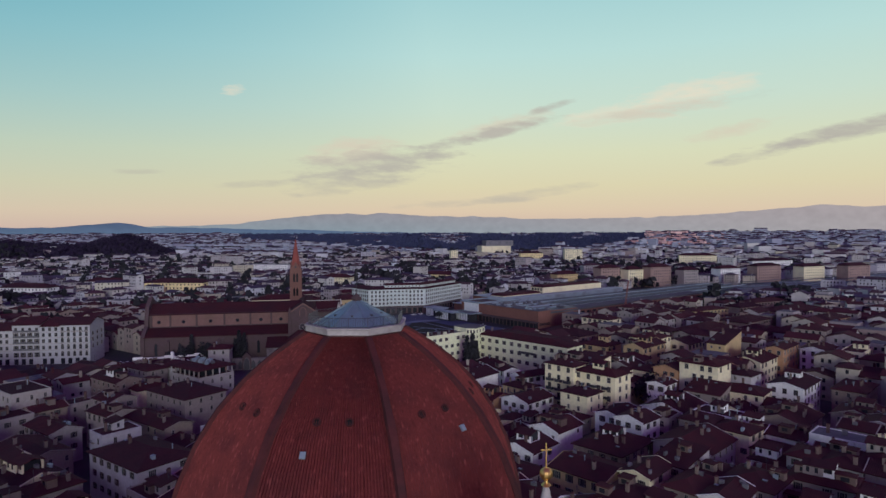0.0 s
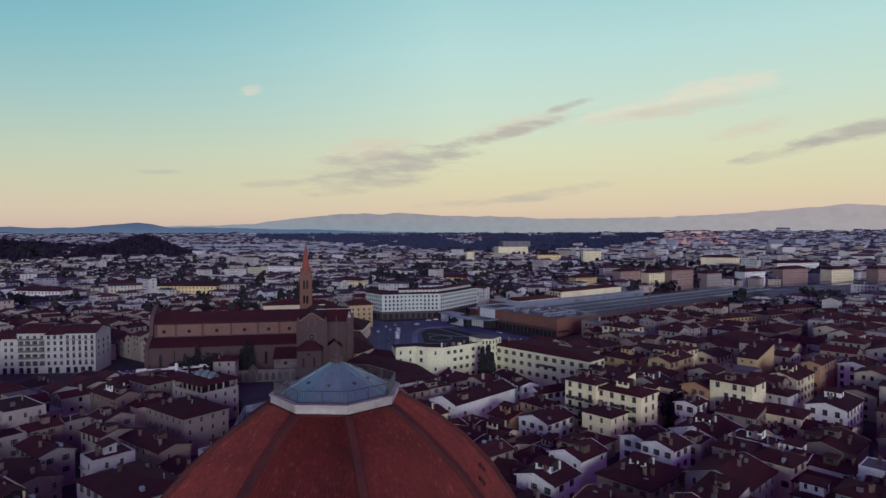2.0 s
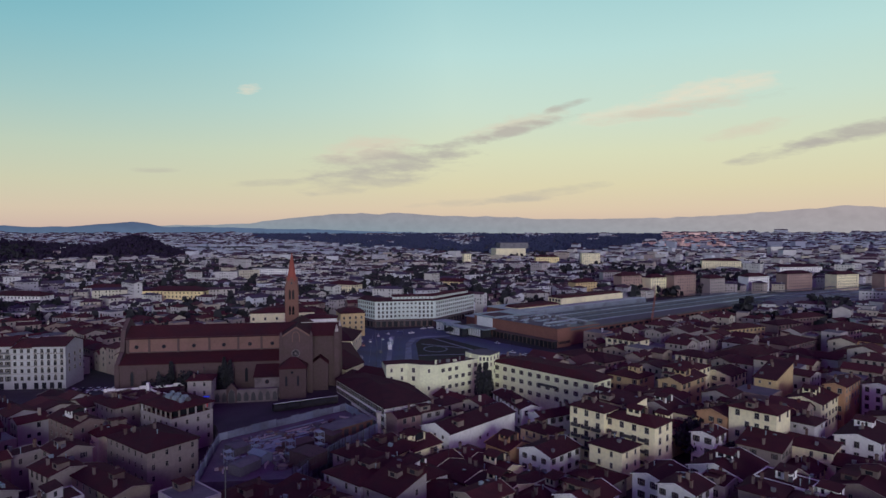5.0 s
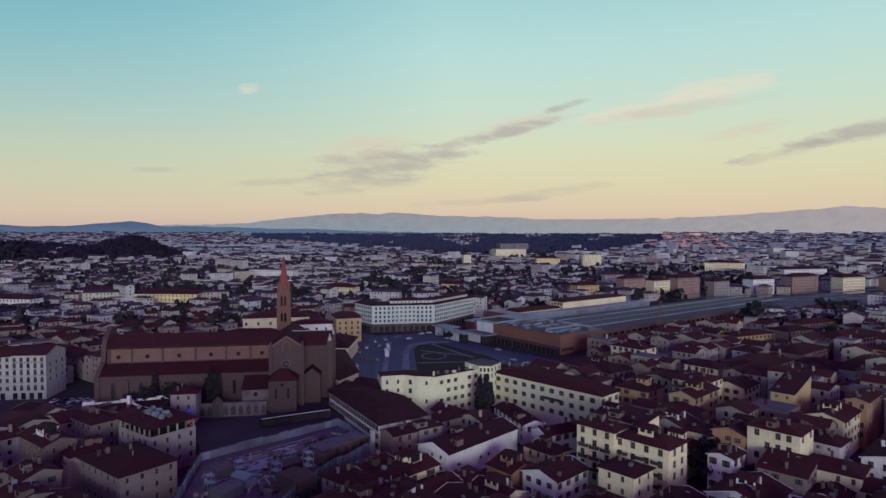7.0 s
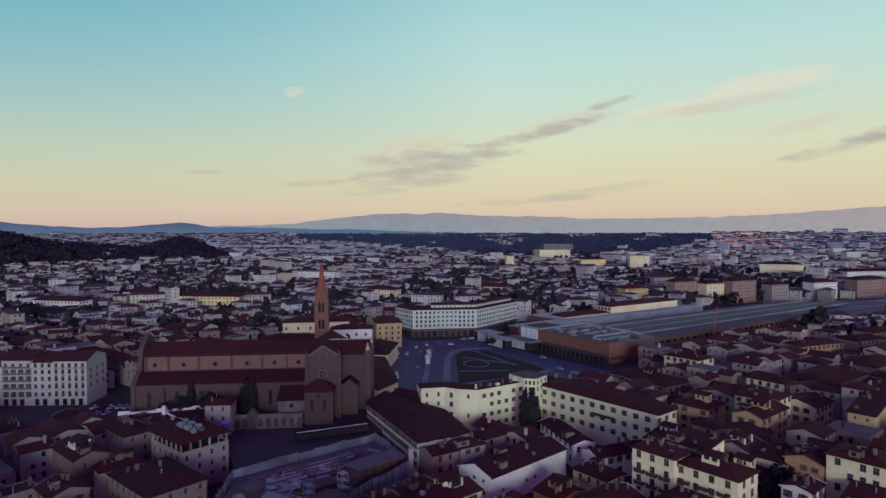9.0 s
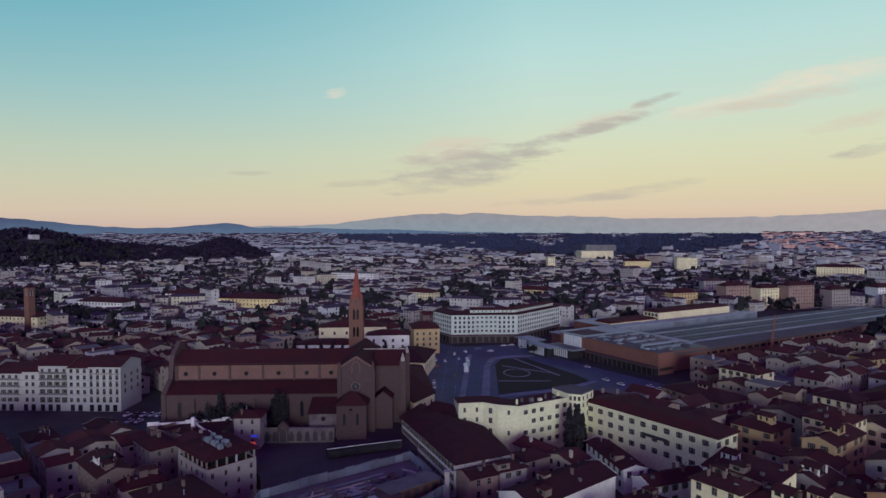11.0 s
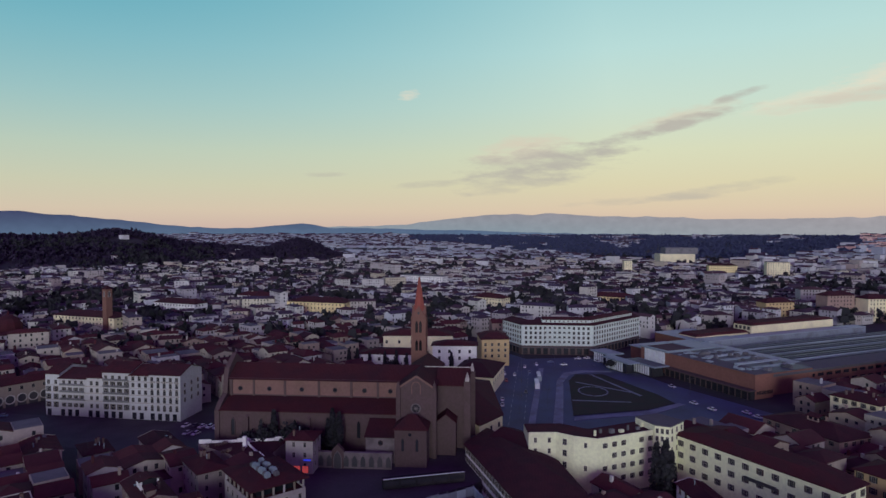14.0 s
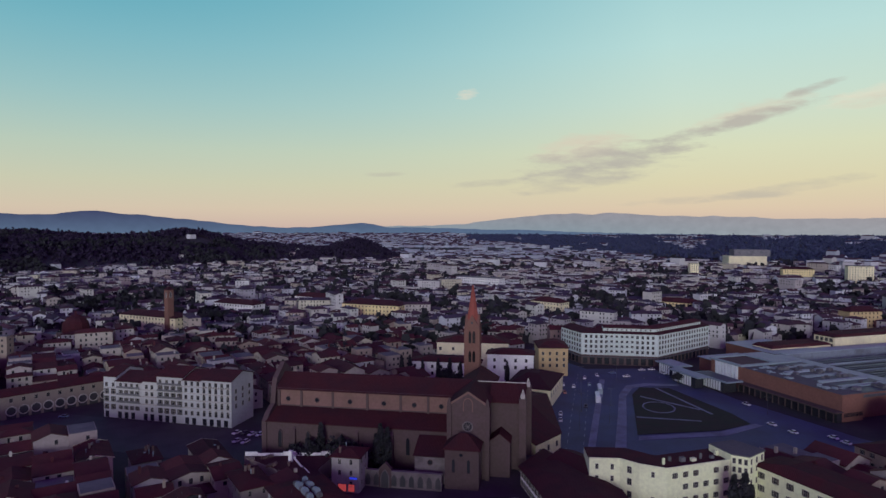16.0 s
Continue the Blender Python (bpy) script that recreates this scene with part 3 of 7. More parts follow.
slab("lawn", [(30.5, 373), (66, 388), (81, 401.5), (76, 416), (52, 458.5), (36, 456), (31.5, 440)], 0.0, 0.30, M["lawn"], "worn dark lawn in the station square", "lawn")
for k, p in enumerate(([(31.5, 398), (60, 399), (60, 400.4), (31.5, 399.6)], [(35, 436), (62, 418), (62.8, 419.4), (35.6, 437.6)], [(44, 456.5), (66, 412), (67.4, 412.8), (45.8, 456.5)])):
    slab("pavement_%d" % (k + 4), p, 0.2, 0.34, M["paving"], "pale footpath across the lawn", "path")
for k in range(12):
    a0, a1 = 2 * math.pi * k / 12, 2 * math.pi * (k + 0.92) / 12
    slab("kerb_%d" % (k + 1), [(43 + r * math.cos(t), 418 + 1.25 * r * math.sin(t)) for r, t in ((7.2, a1), (7.2, a0), (8.0, a0), (8.0, a1))][::-1], 0.2, 0.42, M["paving"], "pale curved kerb of a round flower bed", "kerb")
for k in range(34):
    x, y = (1.5, 336 + 9.4 * k) if k < 16 else (8.2, 336 + 9.4 * (k - 16)) if k < 30 else (40 + 9 * (k - 30), 478 + 4 * (k - 30))
    slab("lane_mark_%d" % (k + 1), [(x, y), (x + 0.22, y), (x + 0.3, y + 4.2), (x + 0.08, y + 4.2)], 0.04, 0.066, M["strip"], "faded pale lane mark on the asphalt", "road marking")
slab("piazza", [(-262, 300), (-120, 300), (-103, 310), (-104, 336), (-262, 336)], -0.3, 0.05, M["cobble"], "dark paved church square", "square")
slab("churchyard_street", [(-60, 270), (-45, 262), (8, 300), (6, 330), (-16, 330), (-60, 285)], -0.3, 0.055, M["cobble"], "dark street beside the church", "street")


# ---------------------------------------------------------------- distant mountains
def build_ridge(name, r, prof, low, high, label, foot=0.0):
    """prof: azimuth and elevation in degrees of the crest."""
    mb, cols = MB(), []
    az0, az1 = prof[0][0], prof[-1][0]
    n = 260
    for i in range(n + 1):
        a = az0 + (az1 - az0) * i / n
        e = float(np.interp(a, [p[0] for p in prof], [p[1] for p in prof]))
        e += 0.11 * noise.noise(Vector((a * 0.7, r * 0.01, 0))) + 0.05 * noise.noise(Vector((a * 4.1, 3.0, 0)))
        top = 80 + r * math.tan(radians(e))
        s, c = math.sin(radians(a)), math.cos(radians(a))
        cols.append([(10 + (r - 220) * s, (r - 220) * c, foot), (10 + (r - 90) * s, (r - 90) * c, foot + (top - foot) * 0.55), (10 + r * s, r * c, top), (10 + (r + 60) * s, (r + 60) * c, foot)])
    for i in range(n):
        for k in range(3):
            mb.solid([cols[i][k], cols[i + 1][k], cols[i + 1][k + 1], cols[i][k + 1]], [(0, 1, 2, 3)])
    zs = [c[2][2] for c in cols]
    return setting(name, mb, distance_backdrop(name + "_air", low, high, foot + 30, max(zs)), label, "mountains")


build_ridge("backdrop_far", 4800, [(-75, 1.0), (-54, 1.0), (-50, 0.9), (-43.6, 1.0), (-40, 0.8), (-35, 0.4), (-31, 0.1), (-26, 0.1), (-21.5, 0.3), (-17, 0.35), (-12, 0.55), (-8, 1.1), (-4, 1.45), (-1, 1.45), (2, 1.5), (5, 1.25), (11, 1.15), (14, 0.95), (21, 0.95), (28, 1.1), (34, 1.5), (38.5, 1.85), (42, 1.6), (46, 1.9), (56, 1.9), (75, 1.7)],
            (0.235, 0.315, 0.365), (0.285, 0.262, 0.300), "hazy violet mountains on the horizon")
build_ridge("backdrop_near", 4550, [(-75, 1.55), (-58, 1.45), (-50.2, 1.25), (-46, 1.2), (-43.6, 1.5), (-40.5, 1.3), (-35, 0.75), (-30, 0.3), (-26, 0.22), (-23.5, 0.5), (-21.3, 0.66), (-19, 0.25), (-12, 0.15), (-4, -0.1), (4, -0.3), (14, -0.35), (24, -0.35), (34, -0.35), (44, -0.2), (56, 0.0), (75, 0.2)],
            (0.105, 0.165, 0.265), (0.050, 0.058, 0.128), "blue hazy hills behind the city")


# ---------------------------------------------------------------- the red dome with its lantern
DOME = (4.55, 51.9)
DOME_TURN = radians(-90 - 31)          # plan angle of the first rib
PROFILE = [(18.2, 34.0), (18.0, 38.0), (17.4, 42.5), (16.2, 47.0), (14.6, 50.6), (12.6, 53.7), (10.2, 56.3), (7.6, 58.4), (5.6, 59.7), (4.75, 60.2)]


def oct_point(r, k, turn=DOME_TURN):
    a = turn + k * math.pi / 4
    return Vector((r * math.cos(a), r * math.sin(a)))


def dome_radius(z):
    return float(np.interp(z, [p[1] for p in PROFILE], [p[0] for p in PROFILE]))


def build_dome():
    ob = thing("domed_chapel", "octagonal chapel with a red tiled dome and a lead lantern roof", "dome", (*DOME, 0))
    mb = MB()
    mb.prism([tuple(oct_point(17.9, k)) for k in range(8)], 0, 33.2)
    mb.prism([tuple(oct_point(19.0, k)) for k in range(8)], 33.2, 34.2)
    part("drum", mb, M["brownstone"], ob)
    z_fine = [34.0 + (60.2 - 34.0) * i / 32 for i in range(33)]
    # eight shells of tile rows that run down the slope
    for k in range(8):
        mb = MB()
        strips = 44
        prev = None
        for j, z in enumerate(z_fine):
            r = dome_radius(z)
            a, b = oct_point(r, k), oct_point(r, k + 1)
            out = (a + b).normalized()
            row = []
            for s in range(strips * 2 + 1):
                p = a.lerp(b, s / (strips * 2))
                lift = (0.13 if s % 2 else 0.0) + 0.03 * noise.noise(Vector((s * 0.9 + k * 40, j * 1.3, 0.5)))
                lift += 0.05 * (j % 2)
                p = p + out * lift
                row.append((p.x, p.y, z + 0.4 * lift))
            base = len(mb.v)
            mb.v.extend(row)
            if prev is not None:
                for s in range(strips * 2):
                    mb.f.append((prev + s, prev + s + 1, base + s + 1, base + s))
                    mb.m.append(0)
            prev = base
        shell = part("dome_face", mb, M["tile"], ob)
        # two round vents in every face, and a few hatches
        a, b = oct_point(1, k), oct_point(1, k + 1)
        out = (a + b).normalized()
        side = (b - a).normalized()
        for s in (-0.145, 0.145):
            z = 54.5
            r = dome_radius(z)
            p = (oct_point(r, k) + oct_point(r, k + 1)) / 2 + side * (s * 2 * r * 0.383) + out * 0.1
            v = MB()
            n = 10
            v.rings([[(0.36 * q * math.cos(2 * math.pi * i / n), -d, 0.36 * q * math.sin(2 * math.pi * i / n)) for i in range(n)] for q, d in ((1.0, -0.5), (1.0, 0.22), (0.76, 0.22), (0.72, 0.08))], 0, cap1=False)
            v.solid([(0.27 * math.cos(2 * math.pi * i / n), -0.08, 0.27 * math.sin(2 * math.pi * i / n)) for i in range(n)], [tuple(range(n))], 1)
            part("vent", v, [M["rib"], M["void"]], shell, "round dark dome vent", at=pose(p.x, p.y, z, -38, 0, math.degrees(math.atan2(out.y, out.x)) + 90))
        # ribs
        mb = MB()
        rows = []
        for z in z_fine:
            r = dome_radius(z) + 0.05
            p = oct_point(r, k)
            d = oct_point(1, k)
            t = Vector((-d.y, d.x))
            w = 0.42 if z < 55 else 0.36
            rows.append([(*(p - t * w), z), (*(p - t * w * 0.7 + d * 0.30), z + 0.15), (*(p + t * w * 0.7 + d * 0.30), z + 0.15), (*(p + t * w), z), (*(p - d * 0.5), z)])
        mb.rings(rows)
        part("rib", mb, M["rib"], ob, "dark tiled dome rib")
    # two sheet metal hatches lying on the tiles
    for k, s, z in ((0, -0.20, 52.4), (1, 0.22, 52.9)):
        r = dome_radius(z)
        a, b = oct_point(r, k), oct_point(r, k + 1)
        out = (a + b).normalized()
        p = (a + b) / 2 + (b - a) * s + out * 0.28
        mb = MB()
        mb.box(-0.24, 0.24, -0.28, 0.28, 0, 0.16)
        mb.box(-0.19, 0.19, -0.22, 0.22, 0.16, 0.2)
        part("hatch", mb, M["lightroof"], ob, "pale metal roof hatch", at=pose(p.x, p.y, z, 48, 0, math.degrees(math.atan2(out.y, out.x)) + 90))
    # stone ring
    mb = MB()
    mb.rings([[(*oct_point(r, k), z) for k in range(8)] for r, z in ((4.6, 59.2), (4.86, 59.6), (4.86, 60.3), (4.7, 60.34))])
    part("ring_base", mb, M["rib"], ob, "dark weathered ring under the parapet")
    mb = MB()
    prof = [(4.7, 60.3), (4.92, 60.42), (4.92, 60.86), (5.02, 60.9), (5.02, 61.04), (4.6, 61.04), (4.55, 60.5)]
    mb.rings([[(*oct_point(r, k), z) for k in range(8)] for r, z in prof])
    part("parapet", mb, M["stone"], ob, "weathered pale stone ring")
    mb = MB()
    for k in range(8):
        a, b = oct_point(4.62, k), oct_point(4.62, k + 1)
        for s in range(22):
            p = a.lerp(b, s / 22)
            w = 0.03 if s % 11 == 0 else 0.012
            mb.box(p.x - w, p.x + w, p.y - w, p.y + w, 60.95, 61.95)
        for z in (61.12, 61.93):
            mb.bar((*a, z), (*b, z), 0.022)
    part("railing", mb, M["iron"], ob, "thin dark iron railing")
    # lead roof: eight panels with raised seams
    for k in range(8):
        mb = MB()
        r0, z0, r1, z1 = 4.2, 60.95, 0.4, 63.0
        for s in range(3):
            lo = [oct_point(r0, k).lerp(oct_point(r0, k + 1), q / 3) for q in (s, s + 1)]
            hi = [oct_point(r1, k).lerp(oct_point(r1, k + 1), q / 3) for q in (s, s + 1)]
            mid = [(*(lo[q] * 0.5 + hi[q] * 0.5), (z0 + z1) / 2 + 0.05) for q in (0, 1)]
            mb.face([(*lo[0], z0), (*lo[1], z0), mid[1], mid[0]])
            mb.face([mid[0], mid[1], (*hi[1], z1), (*hi[0], z1)])
            mb.bar((*lo[0], z0 + 0.03), (*hi[0], z1 + 0.03), 0.05 if s else 0.09)
        a, b = oct_point(r0, k), oct_point(r0, k + 1)
        mb.solid([(*a, z0), (*b, z0), (*b, 60.4), (*a, 60.4)], [(0, 3, 2, 1)])
        part("lead_panel", mb, M["lead"], ob, "blue-grey lead roof panel")
        out = (a + b).normalized()
        hp = (a + b) / 2 * 0.62
        mb = MB()
        mb.box(-0.08, 0.08, -0.12, 0.12, -0.1, 0.16)
        mb.box(-0.11, 0.11, -0.15, 0.12, 0.16, 0.2)
        part("roof_vent", mb, M["iron"], ob, at=pose(hp.x, hp.y, 61.75, 0, 0, math.degrees(math.atan2(out.y, out.x)) + 90))
    mb = MB()
    mb.lathe([(0.42, 62.9), (0.46, 63.0), (0.30, 63.06), (0.27, 63.15), (0.44, 63.25), (0.36, 63.42), (0.22, 63.5), (0.26, 63.6), (0.10, 63.72), (0.04, 63.85)], 10)
    for i in range(8):
        u, v = math.cos(i * math.pi / 4), math.sin(i * math.pi / 4)
        mb.bar((0.34 * u, 0.34 * v, 63.0), (0.46 * u, 0.46 * v, 63.45), 0.06)
    part("finial", mb, M["brownstone"], ob, "carved brown stone finial")
    mb = MB()
    mb.bar((0, 0, 63.9), (0, 0, 66.6), 0.02)
    part("lightning_rod", mb, M["iron"], ob)


build_dome()


# basilica body out of view, added to keep sun off the left-hand houses
def build_unseen_nave():
    ob = thing("unseen_basilica", "long brown basilica body out of view, added to cast shade", "church", (DOME[0], 0, 0))
    for x0, x1, y0, y1, h, name in ((-96, -14, -34, 22, 27, "aisle"), (-96, -14, -20, 10, 37, "nave"), (-34, -6, -44, 27, 35, "transept")):
        mb = MB()
        mb.box(x0, x1, y0, y1, 0, h)
        part(name, mb, M["brownstone"], ob)
        mb = MB()
        mb.gable(x0, x1, y0, y1, h + 0.2, 4.0, 0.6, 0.3, "x" if name != "transept" else "y")
        part("roof", mb, M["roof"], ob)


build_unseen_nave()


def build_sacristy():
    ob = thing("sacristy_lantern", "white lantern with a gilded ball and cross", "lantern", (16.0, 25.6, 0))
    mb = MB()
    mb.prism([(-7, -7), (7, -7), (7, 7), (-7, 7)], 0, 38)
    part("drum", mb, M["brownstone"], ob)
    mb = MB()
    mb.lathe([(7.2, 38), (6.6, 41), (5.0, 44), (3.0, 46), (1.9, 46.6)], 16)
    part("cupola", mb, M["tile"], ob)
    mb = MB()
    mb.lathe([(1.9, 46.4), (1.9, 50.4), (2.2, 50.6), (2.2, 50.9), (1.3, 51.2), (0.75, 52.6), (0.35, 54.2), (0.16, 55.1)], 12)
    part("lantern", mb, M["stone"], ob)
    mb = MB()
    mb.lathe([(0.10, 55.0), (0.30, 55.15), (0.12, 55.3), (0.1, 55.45)], 10)
    n = 9
    mb.lathe([(max(0.02, 0.38 * math.sin(math.pi * i / n)), 55.8 - 0.38 * math.cos(math.pi * i / n)) for i in range(n + 1)], 12)
    part("ball", mb, M["gold"], ob, "polished gilded copper ball")
    mb = MB()
    mb.bar((0, 0, 56.1), (0, 0, 57.6), 0.03)
    mb.bar((-0.3, 0, 57.2), (0.3, 0, 57.2), 0.03)
    part("cross", mb, M["gold"], ob)


build_sacristy()


# ---------------------------------------------------------------- the great church with its bell tower
def disc(mb, r, y, depth, x, z, m_ring, m_pane, n=18):
    ring = [[(x + q * r * math.cos(2 * math.pi * i / n), y - d, z + q * r * math.sin(2 * math.pi * i / n)) for i in range(n)] for q, d in ((1.25, -0.05), (1.25, depth), (1.0, depth), (0.96, 0.04))]
    mb.rings(ring, m_ring, cap1=False)
    mb.solid([(x + 0.98 * r * math.cos(2 * math.pi * i / n), y - 0.05, z + 0.98 * r * math.sin(2 * math.pi * i / n)) for i in range(n)], [tuple(range(n))], m_pane)


def pointed(mb, w, h, x, y, z, depth, m_ring, m_pane):
    """A lancet window on a wall that faces -y, sill at z."""
    def outline(w, h):
        a = w / 2
        pts = [(-a, 0), (a, 0), (a, h - w)]
        for i in range(1, 4):
            t = i / 4
            pts.append((a * (1 - t * t), h - w + w * t))
        pts.append((0, h))
        pts += [(-p, q) for p, q in pts[5:2:-1]] + [(-a, h - w)]
        return pts
    o, i = outline(w + 0.5, h + 0.35), outline(w, h)
    n = len(o)
    mb.rings([[(x + p, y + 0.03, z + q) for p, q in o], [(x + p, y - depth, z + q) for p, q in o], [(x + p, y - depth, z + q + 0.05) for p, q in i], [(x + p, y - 0.04, z + q + 0.05) for p, q in i]], m_ring, cap1=False)
    mb.solid([(x + p, y - 0.05, z + q + 0.05) for p, q in i], [tuple(range(n))], m_pane)


def church_point(u, v):
    a = radians(4.3)
    return -101 + u * math.cos(a) - v * math.sin(a), 302 + u * math.sin(a) + v * math.cos(a)


YARD = 6.3          # level of the churchyard and the street beside it
slab("churchyard", [(-100, 276), (-70, 272), (-50, 252), (-45.4, 240), (-5, 275.5), (5, 290), (2, 318), (-12, 322), (-14, 308), (-100, 302)], -0.2, YARD, M["cobble"], "dark raised churchyard and street beside the church", "street")


def build_church():
    ob = thing("basilica", "long brown stone basilica with a dark tiled roof", "church", (-101, 302, 0), 4.3)
    mats = [M["brownstone"], M["pane"], M["clerestory"]]
    mb = MB()
    mb.box(0, 79, 0.0, 14, 0, 30)
    part("nave", mb, M["brownstone"], ob)
    edges = [1.0, 9.6, 21.6, 34.6, 46.9, 56.9, 66.3]
    for a, b in zip(edges, edges[1:]):
        mb = MB()
        mb.box(a + 0.45, b - 0.45, -0.18, -0.003, 23.9, 29.3, 0)
        part("clerestory_panel", mb, M["clerestory"], ob, "warm sandy clerestory wall panel")
        mb = MB()
        disc(mb, 0.75, -0.19, 0.2, (a + b) / 2 - (0.9 if a < 2 else 0), 26.0, 0, 1)
        part("round_window", mb, mats, ob)
    for x in edges[:-1]:
        mb = MB()
        mb.box(x - 0.4, x + 0.4, -0.5, -0.002, 22.8, 29.7)
        part("pilaster", mb, M["brownstone"], ob)
    mb = MB()
    mb.box(-0.3, 66.4, -0.45, -0.19, 29.3, 30.0)
    part("cornice", mb, M["brownstone"], ob)
    mb = MB()
    mb.gable(0, 72, 0, 14, 30.2, 4.2, over=0.9)
    part("roof", mb, M["church_roof"], ob)
    # aisle
    mb = MB()
    mb.box(0, 66.4, -8.5, -0.001, 0, 20.0)
    part("aisle", mb, M["brownstone"], ob)
    mb = MB()
    mb.shed(0, 66.4, -8.5, -0.05, 20.3, 23.4)
    part("aisle_roof", mb, M["church_roof"], ob)
    for i, x in enumerate((5, 15.5, 28, 40.5, 51.5, 61.5)):
        mb = MB()
        pointed(mb, 1.3, 6.2, x, -8.5, 11.0, 0.3, 0, 1)
        part("lancet_window", mb, mats, ob)
        mb = MB()
        mb.box(x + 5.0, x + 6.0, -9.5, -8.503, 0, 17.8)
        mb.face([(x + 5.0, -9.5, 17.8), (x + 6.0, -9.5, 17.8), (x + 6.0, -8.503, 18.8), (x + 5.0, -8.503, 18.8)])
        part("buttress", mb, M["brownstone"], ob)
    # facade slab with its scrolled shoulders
    prof = [(-9, 0), (24, 0), (24, 20), (20, 22.5), (16, 24.5), (14.8, 31), (13.8, 33.5), (7, 38), (0.2, 33.5), (-0.8, 31), (-2, 24.5), (-6, 22.5), (-9, 20)]
    mb = MB()
    n = len(prof)
    mb.solid([(-1.8, y, z) for y, z in prof] + [(-0.02, y, z) for y, z in prof], [tuple(range(n - 1, -1, -1)), tuple(n + i for i in range(n))] + [(i, (i + 1) % n, n + (i + 1) % n, n + i) for i in range(n)])
    part("facade", mb, M["brownstone"], ob)
    # transept with its gabled front
    mb = MB()
    mb.box(66.5, 79.3, -13, 28, 0, 30.8)
    mb.solid([(66.5, -13, 30.8), (79.3, -13, 30.8), (72.9, -13, 34.6), (66.5, 28, 30.8), (79.3, 28, 30.8), (72.9, 28, 34.6)], [(0, 1, 2), (5, 4, 3)])
    part("transept", mb, M["brownstone"], ob)
    mb = MB()
    mb.gable(66.5, 79.3, -13, 28, 30.9, 3.9, over=0.5, axis="y")
    part("transept_roof", mb, M["church_roof"], ob)
    mb = MB()
    for a, b in (((66.3, 30.6), (72.9, 34.9)), ((72.9, 34.9), (79.5, 30.6))):
        mb.bar((a[0], -13.1, a[1]), (b[0], -13.1, b[1]), 0.3, 0, (0, 1, 0))
    part("gable_coping", mb, M["clerestory"], ob)
    mb = MB()
    disc(mb, 1.45, -13, 0.3, 72.7, 23.6, 0, 1, 20)
    for i in range(10):
        a = 2 * math.pi * i / 10
        mb.bar((72.7, -13.16, 23.6), (72.7 + 1.5 * math.cos(a), -13.16, 23.6 + 1.5 * math.sin(a)), 0.07, 0, (0, 1, 0))
    part("rose_window", mb, [M["greystone"], M["pane"]], ob, "round rose window with stone spokes")
    mb = MB()
    n = 12
    arc = [(72.8 + 1.5 * math.cos(math.pi * i / n), 31.2 + 1.7 * math.sin(math.pi * i / n)) for i in range(n + 1)]
    arc = [(74.3, 28.6)] + arc + [(71.3, 28.6)]
    for a, b in zip(arc, arc[1:]):
        mb.bar((a[0], -13.1, a[1]), (b[0], -13.1, b[1]), 0.16, 0, (0, 1, 0))
    part("blind_arch", mb, M["clerestory"], ob)
    for x in (66.6, 79.2):
        mb = MB()
        mb.box(x - 0.75, x + 0.75, -13.8, -13.003, 0, 30.2)
        mb.lathe([(0.8, 30.2), (0.8, 31.6), (0.1, 33.2)], 4, x, -13.4, 0, math.pi / 4)
        part("buttress", mb, M["brownstone"], ob)
    # choir
    mb = MB()
    mb.box(79.35, 90.5, -2.5, 14, 0, 29.4)
    part("choir", mb, M["brownstone"], ob)
    mb = MB()
    mb.gable(79.0, 90.8, -2.5, 14, 29.6, 4.4, over=0.5)
    part("choir_roof", mb, M["church_roof"], ob)
    mb = MB()
    mb.bar((72, 5.75, 34.15), (91, 5.75, 34.15), 0.16)
    part("ridge", mb, M["stone"], ob, "pale ridge line")
    for x, y in ((90.2, -3.0), (91.4, 13.5)):
        mb = MB()
        mb.box(x - 1.2, x + 1.2, y - 1.2, y + 1.2, 0, 31)
        part("corner_pier", mb, M["brownstone"], ob)
        mb = MB()
        mb.lathe([(1.0, 31), (1.0, 31.5), (1.15, 31.7), (0.10, 34.2)], 4, x, y, 0, math.pi / 4)
        part("pinnacle", mb, M["stone"], ob, "pale stone pinnacle")
    # low chapels before the transept
    mb = MB()
    mb.box(66.6, 77.4, -22, -13.82, 0, 19.4)
    part("chapel", mb, M["brownstone"], ob)
    mb = MB()
    mb.hip(66.6, 77.4, -22, -13.9, 19.6, 3.4)
    part("chapel_roof", mb, M["church_roof"], ob)
    for x in (69.4, 74.2):
        mb = MB()
        pointed(mb, 0.95, 4.4, x, -22, 11.6, 0.2, 0, 1)
        part("lancet_window", mb, mats, ob)
    mb = MB()
    disc(mb, 0.6, -22, 0.2, 71.8, 17.3, 0, 1)
    part("round_window", mb, mats, ob)
    mb = MB()
    mb.box(56.2, 66.5, -19, -9.6, 0, 15.2)
    part("side_chapel", mb, M["greystone"], ob)
    mb = MB()
    mb.shed(56.2, 66.4, -19, -9.6, 15.5, 18.8)
    part("side_chapel_roof", mb, M["church_roof"], ob)
    mb = MB()
    disc(mb, 0.75, -19, 0.2, 61.3, 13.2, 0, 1)
    part("round_window", mb, mats, ob)
    mb = MB()
    mb.box(79.4, 86.4, -10, -2.52, 0, 18.2)
    mb.solid([(79.4, -10, 18.2), (86.4, -10, 18.2), (82.9, -10, 20.9), (79.4, -2.52, 18.2), (86.4, -2.52, 18.2), (82.9, -2.52, 20.9)], [(0, 1, 2), (5, 4, 3)])
    part("sacristy", mb, M["brownstone"], ob)
    mb = MB()
    mb.gable(79.4, 86.4, -10, -2.6, 18.2, 2.8, over=0.3, axis="y")
    part("sacristy_roof", mb, M["church_roof"], ob)


build_church()


